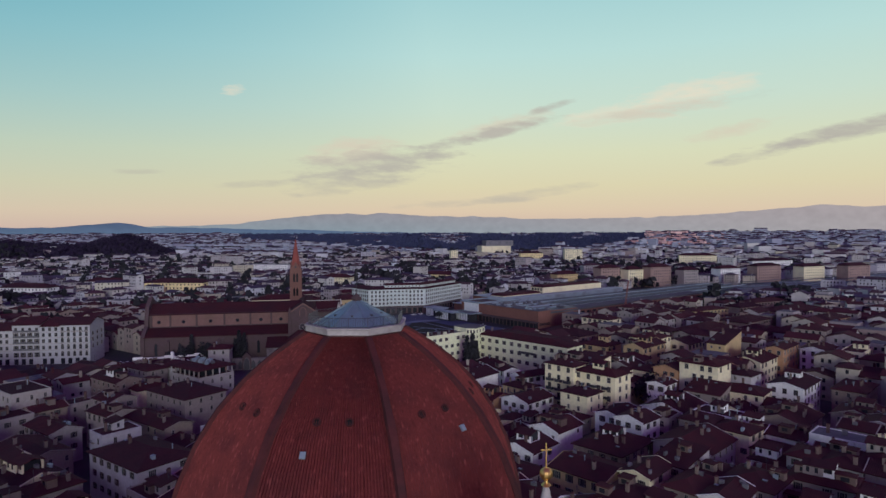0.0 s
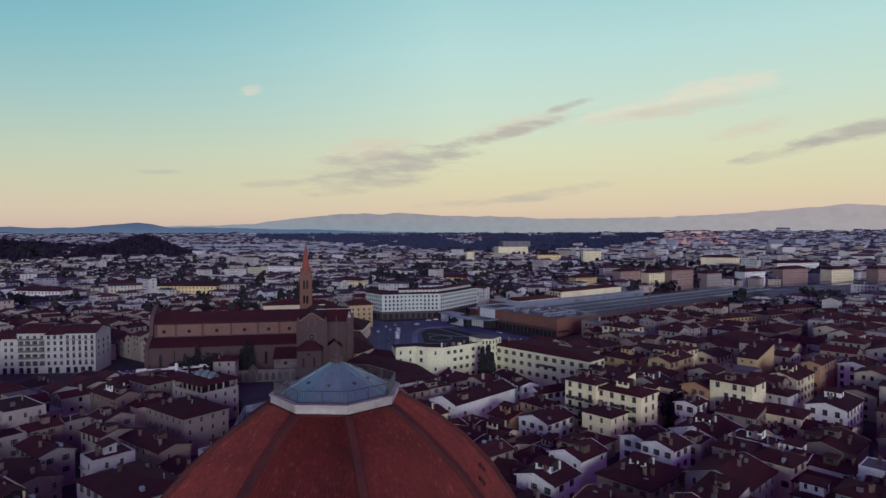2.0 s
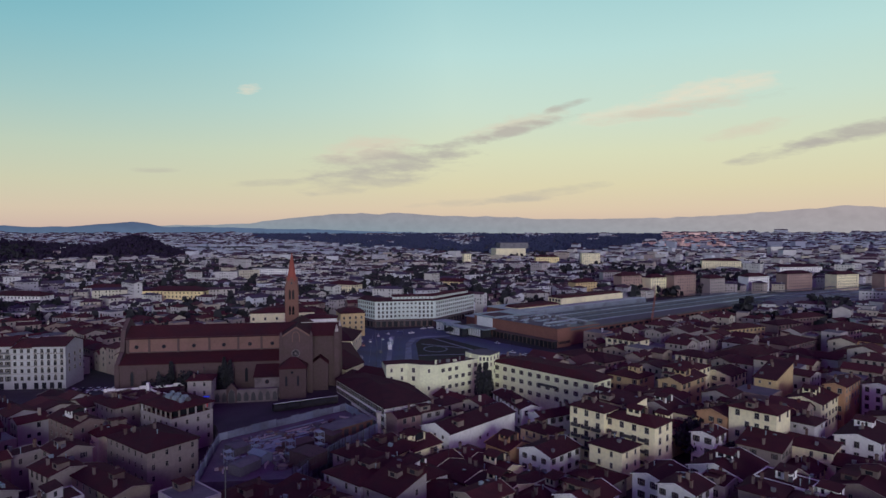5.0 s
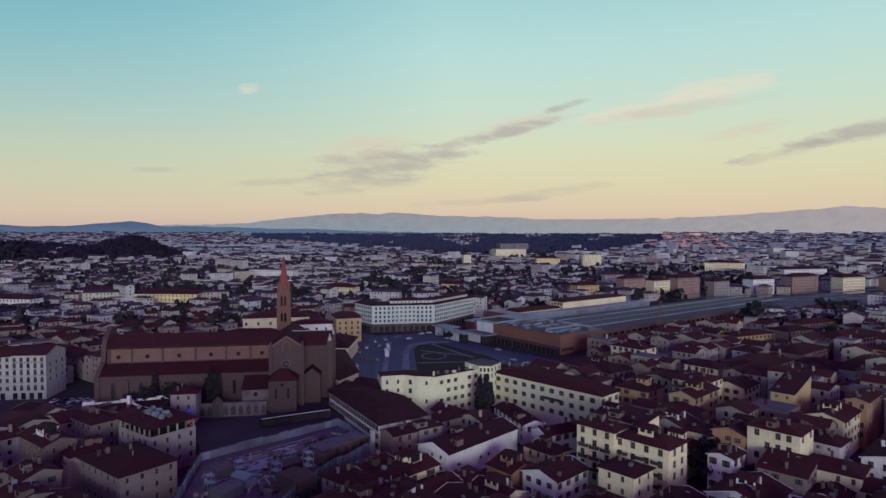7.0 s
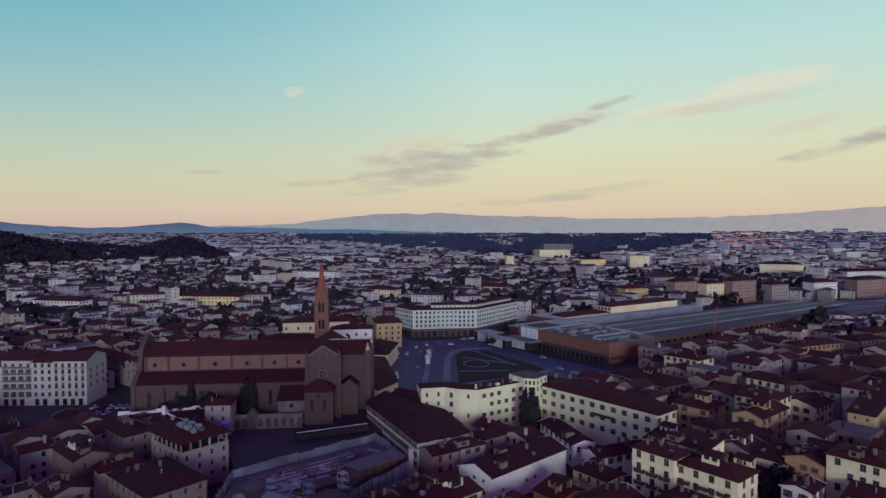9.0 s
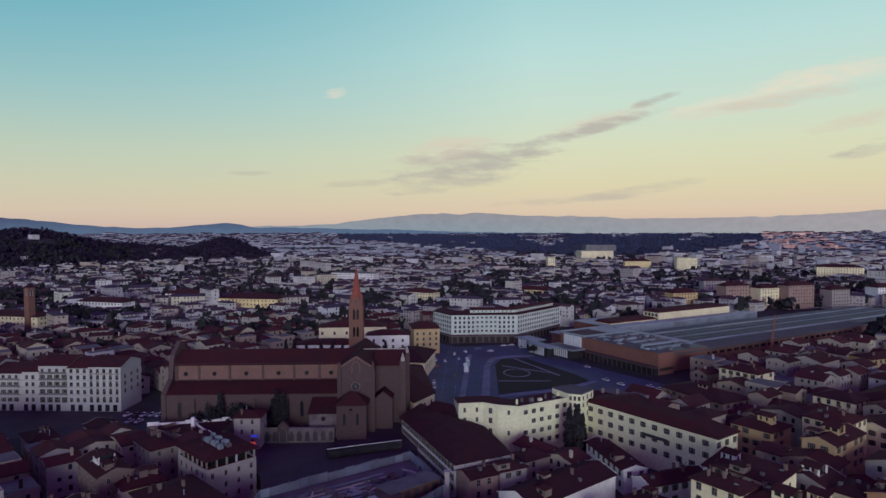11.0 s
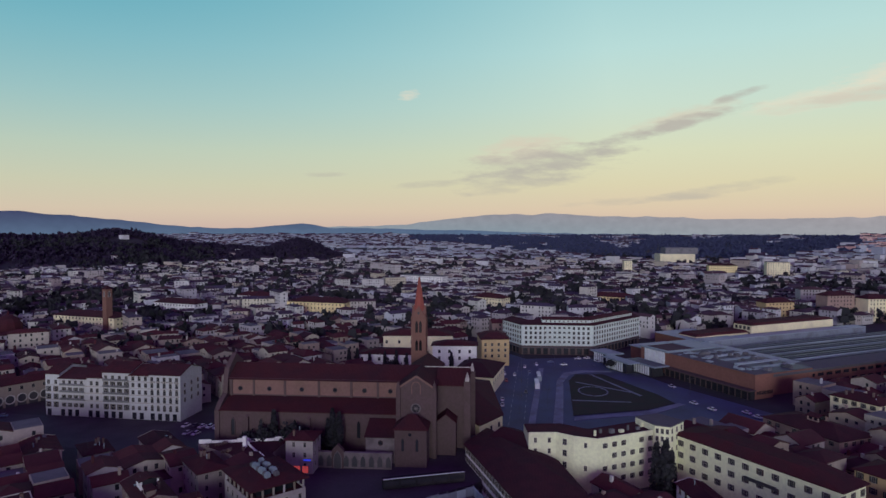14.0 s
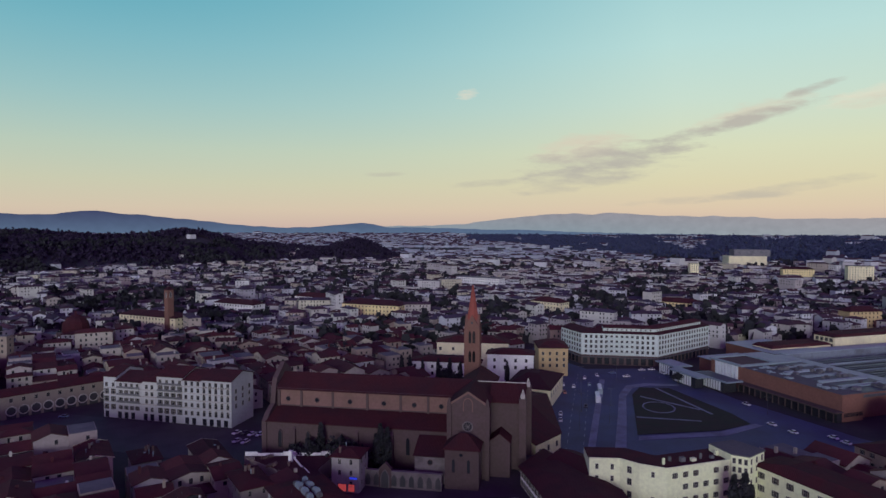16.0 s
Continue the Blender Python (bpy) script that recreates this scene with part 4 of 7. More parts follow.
def build_arcade():
    ob = thing("tomb_arcade", "low stone wall with a row of pointed tomb niches", "arcade wall", (-101, 302, YARD), 4.3)
    mb = MB()
    mb.box(40, 66, -24.5, -23.6, 0, 5.0)
    mb.box(39.8, 66.2, -24.7, -23.4, 5.0, 5.4)
    part("wall", mb, M["greystone"], ob)
    # niches and gate are dark sheets standing in for their inner shade
    for i in range(9):
        x = 42.2 + i * 2.85
        if i == 2:
            mb = MB()
            mb.solid([(x - 2, -24.9, 0), (x + 2, -24.9, 0), (x + 2, -24.9, 6), (x, -24.9, 8), (x - 2, -24.9, 6), (x - 2, -23.3, 0), (x + 2, -23.3, 0), (x + 2, -23.3, 6), (x, -23.3, 8), (x - 2, -23.3, 6)], [(0, 1, 2, 3, 4), (9, 8, 7, 6, 5), (1, 6, 7, 2), (2, 7, 8, 3), (3, 8, 9, 4), (4, 9, 5, 0)])
            part("gateway", mb, M["brownstone"], ob)
            mb = MB()
            pointed(mb, 2.4, 5.6, x, -24.9, 0.1, 0.2, 0, 1)
            part("gate_opening", mb, [M["greystone"], M["iron"]], ob)
            continue
        mb = MB()
        pointed(mb, 1.7, 3.7, x, -24.5, 0.6, 0.25, 0, 1)
        part("niche", mb, [M["greystone"], M["iron"]], ob, "dark pointed niche")


build_arcade()


def build_tower():
    ob = thing("bell_tower", "square brick bell tower with a tall red spire", "bell tower", (-37.4, 351, 0), 4.3)
    ob.scale = (0.79, 0.79, 1.04)
    s = 3.7
    mb = MB()
    mb.box(-s, s, -s, s, 0, 46)
    part("shaft", mb, M["brick"], ob)
    for z in (23, 30.5, 38, 45.4):
        mb = MB()
        mb.box(-s - 0.35, s + 0.35, -s - 0.35, s + 0.35, z, z + 0.7)
        part("string_course", mb, M["brick"], ob)
    for x in (-s, s):
        for y in (-s, s):
            mb = MB()
            mb.box(x - 0.4, x + 0.4, y - 0.4, y + 0.4, 0, 45.4)
            part("corner_strip", mb, M["brick"], ob)
    for turn in (0, 90, 180, 270):
        for z, h in ((39.4, 5.0), (31.8, 4.6), (24.4, 3.2)):
            for x in ((-1.05, 1.05) if z > 30 else (0,)):
                mb = MB()
                pointed(mb, 1.5, h, x, -s, z, 0.16, 0, 1)
                part("bell_opening", mb, [M["brick"], M["void"]], ob, at=pose(0, 0, 0, 0, 0, turn))
        mb = MB()
        mb.solid([(-s, -s - 0.1, 46.1), (s, -s - 0.1, 46.1), (0, -s - 0.1, 50.6), (0, 0, 50.6)], [(0, 1, 2), (1, 3, 2), (0, 2, 3)])
        part("gablet", mb, M["brick"], ob, at=pose(0, 0, 0, 0, 0, turn))
        # dark sheet for the shade inside the small round opening
        mb = MB()
        disc(mb, 0.6, -s - 0.1, 0.12, 0, 47.6, 0, 1, 12)
        part("round_opening", mb, [M["brick"], M["iron"]], ob, at=pose(0, 0, 0, 0, 0, turn))
    mb = MB()
    mb.lathe([(3.55, 46.1), (2.6, 50.5), (1.35, 56.5), (0.25, 62.4), (0.1, 62.6)], 8, 0, 0, 0, math.pi / 8)
    for i in range(8):
        a = math.pi / 8 + i * math.pi / 4
        rib = MB()
        rib.bar((3.58 * math.cos(a), 3.58 * math.sin(a), 46.1), (0.25 * math.cos(a), 0.25 * math.sin(a), 62.4), 0.11)
        part("spire_rib", rib, M["spire"], ob)
    part("spire", mb, M["spire"], ob, "steep red brick spire")
    mb = MB()
    mb.lathe([(0.1, 62.5), (0.32, 62.8), (0.1, 63.1), (0.05, 63.2)], 8)
    mb.bar((0, 0, 63), (0, 0, 64.8), 0.05)
    part("finial", mb, M["iron"], ob)


build_tower()


# ---------------------------------------------------------------- large blocks
def outline_house(name, label, category, poly, h, wall, roof, rows, step, kind, faces, over=0.8, rise=3.0, inset=0.55):
    """A block over a polygon (counter-clockwise), windows on the listed faces."""
    c = Vector((sum(p[0] for p in poly) / len(poly), sum(p[1] for p in poly) / len(poly)))
    ob = thing(name, label, category, (c.x, c.y, 0))
    loc = [(p[0] - c.x, p[1] - c.y) for p in poly]
    mb = MB()
    mb.prism(loc, 0, h)
    part("wall", mb, wall, ob)
    out = []
    for p in loc:
        v = Vector(p)
        out.append(tuple(v + v.normalized() * over * 1.3))
    mb = MB()
    mb.rings([[(x, y, h - 0.25) for x, y in out], [(x, y, h + 0.1) for x, y in out], [(x * inset, y * inset, h + rise) for x, y in loc]])
    part("roof", mb, roof, ob)
    for i in faces:
        facade(ob, loc[i], loc[(i + 1) % len(loc)], rows, step, kind)
    return ob, loc


def offset_chain(pts, d):
    """The line moved d to its left, with mitred corners."""
    pts = [Vector(p) for p in pts]
    out = []
    for i, p in enumerate(pts):
        ns = []
        for a, b in ((i - 1, i), (i, i + 1)):
            if a >= 0 and b < len(pts):
                e = (pts[b] - pts[a]).normalized()
                ns.append(Vector((-e.y, e.x)))
        n = sum(ns, Vector((0, 0))).normalized()
        out.append(p + n * d / max(0.4, n.dot(ns[0])))
    return out


def chain_walls(pts, depth, z0, z1):
    mb = MB()
    back = offset_chain(pts, depth)
    for i in range(len(pts) - 1):
        q = [Vector(pts[i]), Vector(pts[i + 1]), back[i + 1], back[i]]
        mb.solid([(*p, z) for z in (z0, z1) for p in q], [(0, 1, 5, 4), (2, 3, 7, 6), (4, 5, 6, 7)] + ([(3, 0, 4, 7)] if i == 0 else []) + ([(1, 2, 6, 5)] if i == len(pts) - 2 else []))
    return mb


def chain_roof(pts, depth, z, rise, over=0.8):
    """A pitched roof over a bent wing: eaves, ridge down the middle, gabled ends."""
    mb = MB()
    lines = [[(*p, zz) for p in offset_chain(pts, d)] for d, zz in ((-over, z - 0.15), (-over, z + 0.1), (depth / 2, z + rise), (depth + over, z + 0.1), (depth + over, z - 0.15))]
    for i in range(len(pts) - 1):
        for k in range(4):
            mb.solid([lines[k][i], lines[k][i + 1], lines[k + 1][i + 1], lines[k + 1][i]], [(0, 1, 2, 3)])
        mb.solid([lines[0][i], lines[0][i + 1], lines[4][i + 1], lines[4][i]], [(3, 2, 1, 0)])
    for i, order in ((0, (0, 1, 2, 3, 4)), (len(pts) - 1, (4, 3, 2, 1, 0))):
        mb.solid([lines[k][i] for k in range(5)], [order])
    return mb


def build_corner_palazzo():
    world_pts = [(-11.5, 533.0), (2.8, 511.0), (50.8, 515.0), (89.0, 565.0)]
    c = Vector((35, 525))
    ob = thing("corner_palazzo", "broad white six-storey palace block on the station square", "building", (c.x, c.y, 0))
    pts = [Vector(p) - c for p in world_pts]
    part("wall", chain_walls(pts, 15, 0, 20.4), M["hotel"], ob)
    part("roof", chain_roof(pts, 15, 20.6, 2.4, 0.9), M["roof"], ob)
    # recessed attic with its own low roof
    e = (pts[2] - pts[1]).normalized()
    attic = [pts[1] + e * 14, pts[2], pts[3] - (pts[3] - pts[2]).normalized() * 6]
    attic = offset_chain(attic, 3.0)
    part("attic_storey", chain_walls(attic, 9, 20.8, 23.7), M["hotel"], ob)
    part("attic_roof", chain_roof(attic, 9, 23.8, 1.5, 0.7), M["roof"], ob)
    for a, b in zip(attic, attic[1:]):
        facade(ob, a, b, [22.7], 3.0, "small")
    for i, (a, b) in enumerate(zip(pts, pts[1:])):
        facade(ob, a, b, [8.6, 11.8, 15.0, 18.3], 3.25, "large")
        d = (b - a).normalized()
        o = Vector((d.y, -d.x))
        for name, z0, z1, w, m, lb in (("ground_storey", 0.0, 6.3, 0.05, "brownstone", "dark stone ground storey"), ("canopy", 4.9, 5.3, 1.4, "grey", ""), ("string_course", 6.3, 6.7, 0.25, "hotel", ""), ("string_course", 16.6, 16.85, 0.16, "hotel", "")):
            mb = MB()
            mb.solid([(*v, z) for z in (z0, z1) for v in (a, b, b + o * w, a + o * w)], [(3, 2, 1, 0), (4, 5, 6, 7), (1, 2, 6, 5), (2, 3, 7, 6), (3, 0, 4, 7)])
            part(name, mb, M[m], ob, lb)
        n = int((b - a).length / 4.6)
        for k in range(n):
            p, q = a + d * (4.6 * k + 0.9), a + d * (4.6 * k + 4.0)
            mb = MB()
            mb.solid([(*(v + o * w), z) for w in (0.05, 0.10) for z in (0.3, 4.5) for v in (p, q)], [(4, 5, 7, 6), (0, 4, 6, 2), (1, 3, 7, 5), (2, 6, 7, 3)])
            part("shopfront", mb, M["pane"], ob, "dark glazed shopfront")
    a, b = pts[1], pts[2]
    d = (b - a).normalized()
    o = Vector((d.y, -d.x)) * 1.1
    for z in (7.3, 10.5, 13.7, 17.0):
        mb = MB()
        p, q = a + d * 16.0, a + d * 33.0
        mb.solid([(*v, k) for k in (z, z + 0.95) for v in (p, q, q + o, p + o)], [(3, 2, 1, 0), (4, 5, 6, 7), (1, 2, 6, 5), (2, 3, 7, 6), (3, 0, 4, 7)])
        part("balcony", mb, M["hotel"], ob, "long white balcony front")


build_corner_palazzo()

def build_ivory_block():
    pts = [Vector(p) for p in ((11.5, 289.0), (20.5, 290.6), (26.0, 287.6), (33.5, 286.0), (54.0, 299.0))]
    c = Vector((33, 293))
    ob = thing("white_corner_block", "five-storey cream block with a flat roof and a rounded corner", "building", (c.x, c.y, 0))
    pts = [p - c for p in pts]
    part("wall", chain_walls(pts, 11, 0, 18.2), M["ivory"], ob)
    part("parapet", chain_walls(offset_chain(pts, -0.12), 0.4, 18.0, 19.0), M["ivory"], ob)
    part("roof", chain_walls(offset_chain(pts, 0.35), 10.4, 18.2, 18.5), M["roof"], ob)
    rp = random.Random(14)
    for a, b, rows, step, kind in ((0, 1, (5.0, 8.9, 12.8, 16.4), 4.6, "slim"), (1, 2, (8.9, 12.8, 16.4), 6.0, "plain"), (2, 3, (8.9, 12.8, 16.4), 5.0, "slim"), (3, 4, (5.0, 8.9, 12.8, 16.4), 3.7, "pair")):
        facade(ob, pts[a], pts[b], rows, step, kind, 1.4, 0.0, lambda i, r: rp.random() > 0.12)
    # stair tower where the block turns
    q = [Vector(p) - c for p in ((53.0, 297.6), (57.6, 296.4), (63.5, 303.8), (56.0, 311.0), (48.0, 306.0))]
    mb = MB()
    mb.prism([tuple(p) for p in q], 0, 20.6)
    part("tower", mb, M["ivory"], ob, "slightly taller cream corner tower")
    mb = MB()
    mb.prism([tuple(p * 1.0 + (p - q[4]).normalized() * 0.3) if p != q[4] else tuple(p) for p in q], 20.6, 20.95)
    part("tower_roof", mb, M["grey"], ob)
    facade(ob, q[0], q[1], (8.9, 12.8, 16.4, 19.0), 1.6, "slim", 0.6)
    facade(ob, q[1], q[2], (12.8, 16.4, 19.0), 3.2, "slim", 1.0)
    for k in range(7):
        p = pts[3].lerp(pts[4], (k + 0.5) / 7) + Vector((-2.6, 4.2)) * rp.uniform(0.6, 1.6)
        mb = MB()
        w = rp.uniform(0.3, 0.9)
        mb.box(-w, w, -w * 0.7, w * 0.7, 0, rp.uniform(0.8, 2.0))
        part("roof_unit", mb, M["ivory"] if k % 3 == 0 else M["grey"], ob, at=pose(p.x, p.y, 18.5, 0, 0, 33))
    # the lower wing with a tiled roof and a small terrace
    low = [Vector(p) - c for p in ((-2.0, 300.0), (11.3, 289.4))]
    part("wing", chain_walls(low, 12, 0, 13.2), M["ivory"], ob)
    part("wing_roof", chain_roof(low, 12, 13.4, 2.2, 0.6), M["roof"], ob)
    facade(ob, low[0], low[1], (11.4, 8.0), 3.4, "slim")


build_ivory_block()
white_b, _ = outline_house("cream_long_block", "long cream four-storey house with dark shutters", "building", [(59.5, 302), (93, 259.5), (103, 267.4), (70, 310)], 17, M["ivory"], M["roof"], [6.6, 10.7, 14.6], 4.7, "shut", (0, 1), rise=2.6, inset=0.62)
mb = MB()
mb.box(-5, 5, -1.1, 0, -0.12, 0.05)
mb.prism([(-5, -1.1), (5, -1.1), (5, 0), (4.95, 0), (4.95, -1.05), (-4.95, -1.05), (-4.95, 0), (-5, 0)], 0.15, 1.0)
part("balcony", mb, M["iron"], white_b, at=pose(5.0 - 6.6, -2.0 - 5.1, 10.9, 0, 0, -52))
low_a, _ = outline_house("red_roofed_range", "long white range with a broad red roof", "building", [(-10, 294), (10.8, 248.5), (28.4, 258.6), (20, 284), (-4, 312)], 12, M["white"], M["roof"], [4.4, 7.6, 10.4], 2.6, "shut", (0,), rise=3.0, inset=0.3)
cloister, _ = outline_house("cloister_range", "long low range with dark roofs beside the church", "building", [(-14, 330), (-8, 322), (0, 338), (-10, 392), (-34, 400), (-38, 392), (-20, 385)], 10, M["cream"], M["roof"], [6.5], 6, "plain", (1, 2), rise=4.0, inset=0.25)
outline_house("white_convent", "white two-storey convent wing with square windows", "building", [(-48, 445), (-22, 448), (-23, 460), (-49, 457)], 17, M["white"], M["roof"], [13.5, 9.5], 6.0, "plain", (0, 1), rise=2.2, inset=0.4)
outline_house("cloister_wall", "long low white cloister wing with a dark roof", "building", [(-92, 441), (-52, 443), (-53, 454), (-93, 452)], 11.5, M["white"], M["roof"], [8.6, 4.6], 5.2, "plain", (0, 1), rise=2.6, inset=0.5)
outline_house("convent_hall", "long cream convent hall with a red tiled roof", "building", [(-84, 468), (-40, 474), (-42, 488), (-86, 482)], 18, M["cream"], M["roof"], [14.0, 9.5], 8.0, "plain", (0, 1), rise=3.4, inset=0.5)
outline_house("cloister_range", "long low range with a broad dark red roof", "building", [(-32, 406), (-9, 402), (-5, 438), (-28, 441)], 9.5, M["cream"], M["roof"], [6.2], 6, "plain", (1, 2), rise=4.6, inset=0.25)
outline_house("ochre_corner_house", "ochre house with a broad red roof near the square", "building", [(-21, 470), (-4, 474), (-8, 496), (-26, 492)], 17, M["ochre"], M["roof"], [13.6, 10.0, 6.4], 4.2, "plain", (0, 1), rise=3.0, inset=0.35)


def build_palazzi():
    xs = [(-211, -204, 19.5, "palazzo"), (-204, -190, 17.6, "palazzo"), (-190, -182, 18.4, "palazzo"), (-182, -168, 21.2, "palazzo"), (-168, -159, 20.2, "palazzo"), (-159, -143.5, 20.8, "palazzo")]
    for i, (x0, x1, h, m) in enumerate(xs):
        ob = thing("palazzo", "pale five-storey palace with rows of arched windows" if i > 2 else "narrow pale town palace with rows of windows", "building", ((x0 + x1) / 2, 337 + 0.06 * i, 0), 0.6, "palaces on the square")
        w, d = (x1 - x0) / 2, 18
        mb = MB()
        mb.box(-w + 0.02, w - 0.02, 0, d, 0, h)
        part("wall", mb, M[m], ob)
        mb = MB()
        mb.gable(-w, w, 0, d, h + 0.2, 3.0, over=0.7)
        for x, face in ((w - 0.03, (0, 1, 2)), (-w + 0.03, (2, 1, 0))):
            mb2 = MB()
            mb2.solid([(x, 0.1, h), (x, d - 0.1, h), (x, d / 2, h + 2.7)], [face])
            part("gable", mb2, M[m], ob)
        part("roof", mb, M["roof"], ob)
        rows = [5.2, 8.9, 12.4, 15.6] + ([18.6] if h > 20 else [])
        for r, z in enumerate(rows):
            facade(ob, (-w, 0), (w, 0), [z], (3.7, 3.0, 2.9, 3.4, 3.1, 3.0)[i], ("tall", "shut", "plain", "tall", "plain", "arch")[i] if r < len(rows) - 1 else "plain", margin=1.2)
        for z in rows[1:]:
            mb = MB()
            mb.box(-w, w, -0.22, 0.0, z - 1.55, z - 1.35)
            part("string_course", mb, M["trim"], ob)
        # dark sheets on the wall stand in for shaded ground floor openings
        for k in range(int(2 * w / 3.6)):
            x = -w + 1.9 + 3.6 * k
            mb = MB()
            mb.box(x - 1.0, x + 1.0, -0.06, 0.01, 0.1, 3.1)
            part("doorway", mb, M["pane"], ob, "dark ground floor opening")
        if i in (1, 3):
            for z in rows[1:]:
                mb = MB()
                mb.box(-w + 0.8, w - 0.8, -0.9, -0.001, z - 1.25, z - 1.1)
                mb.prism([(-w + 0.8, -0.9), (w - 0.8, -0.9), (w - 0.8, -0.84), (-w + 0.8, -0.84)], z - 1.1, z - 0.3)
                part("balcony", mb, M["grey"], ob, "long grey balcony")
        if i == 5:
            facade(ob, (w, 0), (w, d), [8.9, 12.4, 15.6], 5.5, "plain", margin=2)
            # the hotel lettering on the wall, worn beyond reading
            mb = MB()
            for k in range(11):
                mb.box(-w + 1.2 + k * 1.25, -w + 1.2 + k * 1.25 + 0.75, -0.05, 0.0, 17.0, 17.55)
            part("lettering", mb, M["shutter"], ob, "row of dark bars painted on the facade")


build_palazzi()


# ---------------------------------------------------------------- the railway station
E1, E2 = Vector((0.534, -0.846)), Vector((0.846, 0.534))
ST = Vector((78.0, 485.0))


def stp(a, b):
    p = ST + E1 * a + E2 * b
    return (p.x, p.y)


def st_box(mb, a0, a1, b0, b1, z0, z1, mat=0):
    mb.prism([stp(a0, b0), stp(a1, b0), stp(a1, b1), stp(a0, b1)], z0, z1, mat)


def build_station():
    ob = thing("railway_station", "low brown stone station with flat grey roofs and glazed front", "station")

    def block(name, spans, mat, label=""):
        mb = MB()
        for v in spans:
            st_box(mb, *v)
        return part(name, mb, M[mat], ob, label)
    H = 12.2
    block("front_hall", [(0, 83, 0, 13, 0, H)], "station")
    block("cornice", [(-0.3, 83.3, -0.35, 13.3, H, H + 0.3)], "station")
    block("roof", [(24, 82.6, 0.4, 12.8, H + 0.3, H + 0.5)], "grey")
    block("rear_hall", [(2, 80.4, 13.5, 46, 0, H - 0.6)], "station")
    block("rear_roof", [(2, 80.4, 13.5, 46, H - 0.6, H - 0.3)], "darkroof")
    # low entrance storey under a continuous canopy
    block("side_canopy", [(24, 84, -5.0, -0.02, 4.6, 5.1)], "brownstone")
    block("canopy_edge", [(23.8, 84.2, -5.3, -5.02, 4.5, 5.15)], "brownstone")
    # dark block and dark pillars stand in for the shade under the canopy
    block("recess", [(24.5, 83, -3.2, -0.03, 0, 4.58)], "pane")
    for k in range(16):
        block("pillar", [(25 + k * 3.8, 25.4 + k * 3.8, -4.4, -4.0, 0, 4.58)], "brownstone")
    # portal: a dark sunk roof inside pale rims, with white glazed strips down the front
    block("portal_rim", [(-1, 23.5, -0.8, 1.0, H + 0.46, H + 1.5), (-1, 23.5, 24, 26, H + 0.46, H + 1.5), (-1, 0.8, 1.0, 24, H + 0.46, H + 1.5), (21.8, 23.5, 1.0, 24, H + 0.46, H + 1.5)], "lightroof", "pale raised portal rim")
    block("portal_roof", [(0.8, 21.8, 1.0, 24, H + 0.46, H + 0.8)], "brownstone")
    for k in range(7):
        block("glass_strip", [(3.6 + k * 2.5, 5.5 + k * 2.5, -0.55, -0.02, 4.8, H + 0.4)], "glazing", "white glazed strip down the front")
    block("pale_roof", [(-8, 20, 27, 45.8, H - 0.3, H + 0.3)], "lightroof", "broad pale flat roof")
    block("pale_roof", [(-26, -2, 12, 44, 8.0, 8.5)], "lightroof", "broad pale flat roof")
    block("side_hall", [(-25, -2.2, 13, 43, 0, 8.0)], "station")
    for k in range(13):
        block("window", [(83.0, 83.12, 1.2 + 0.9 * k, 1.75 + 0.9 * k, 2.2, 4.0)], "pane")
    for k in range(5):
        block("roof_light", [(27 + 10.4 * k, 30 + 10.4 * k, 14.5, 44, H - 0.3, H + 0.4)], "strip" if k % 2 else "lightroof", "long low roof light")
    rp = random.Random(4)
    for k in range(60):
        a, b = rp.uniform(26, 77), rp.uniform(14, 42) if k % 3 else rp.uniform(1, 11)
        block("roof_unit", [(a, a + rp.uniform(0.8, 2.6), b, b + rp.uniform(0.8, 3.0), H - 0.4, H + 0.5 + rp.random() * 1.0)], "grey" if k % 3 else "lightroof")
    # entrance pavilions on the square
    for a0, a1, b0, b1, z, m in ((3, 29, -15.5, -4.5, 6.0, "darkroof"), (-8, 17, -24, -15.8, 6.4, "lightroof"), (-28, -9, -18, -6, 6.4, "lightroof")):
        block("canopy", [(a0, a1, b0, b1, z, z + 0.7)], "lightroof", "flat pale entrance canopy")
        block("canopy_roof", [(a0 + 1.2, a1 - 1.2, b0 + 1.2, b1 - 1.2, z + 0.7, z + 0.85)], m)
        block("pavilion", [(a0 + 2, a1 - 4, b0 + 1.5, b1 - 1.0, 0, z)], "pane")
        for k in range(int((a1 - a0 - 8) / 2.0)):
            block("glass_strip", [(a0 + 2.4 + 2.0 * k, a0 + 3.8 + 2.0 * k, b0 + 1.3, b0 + 1.48, 0.6, z - 0.3)], "glazing")
    # cross hall and wings
    mb = MB()
    st_box(mb, -12, 65.4, 46.2, 66, 0, 8.6)
    part("cross_hall", mb, M["station"], ob)
    mb = MB()
    st_box(mb, -12, 65.3, 46.2, 66, 8.6, 9.0)
    part("cross_hall_roof", mb, M["lightroof"], ob)
    block("pale_roof", [(-58, -14, 62, 100, 8.6, 9.0)], "lightroof", "broad pale flat roof")
    block("side_hall", [(-57, -15, 63, 99, 0, 8.58)], "station")
    # platform roofs: parallel strips
    rng = random.Random(5)
    for k in range(7):
        a = 4 + k * 8.6
        mb = MB()
        b1 = 330 + rng.uniform(-25, 60)
        st_box(mb, a, a + 6.6, 68, b1, 7.0, 7.5)
        for q in range(int((b1 - 80) / 30)):
            st_box(mb, a + 2.9, a + 3.3, 84 + 30 * q, 84.5 + 30 * q, 0, 7)
        part("platform_roof", mb, M["darkroof"], ob, "long flat platform roof")
        mb = MB()
        w = 0.7 + 0.5 * (k % 3)
        st_box(mb, a + 3 - w, a + 3 + w, 73, b1 - 4, 7.5, 7.9)
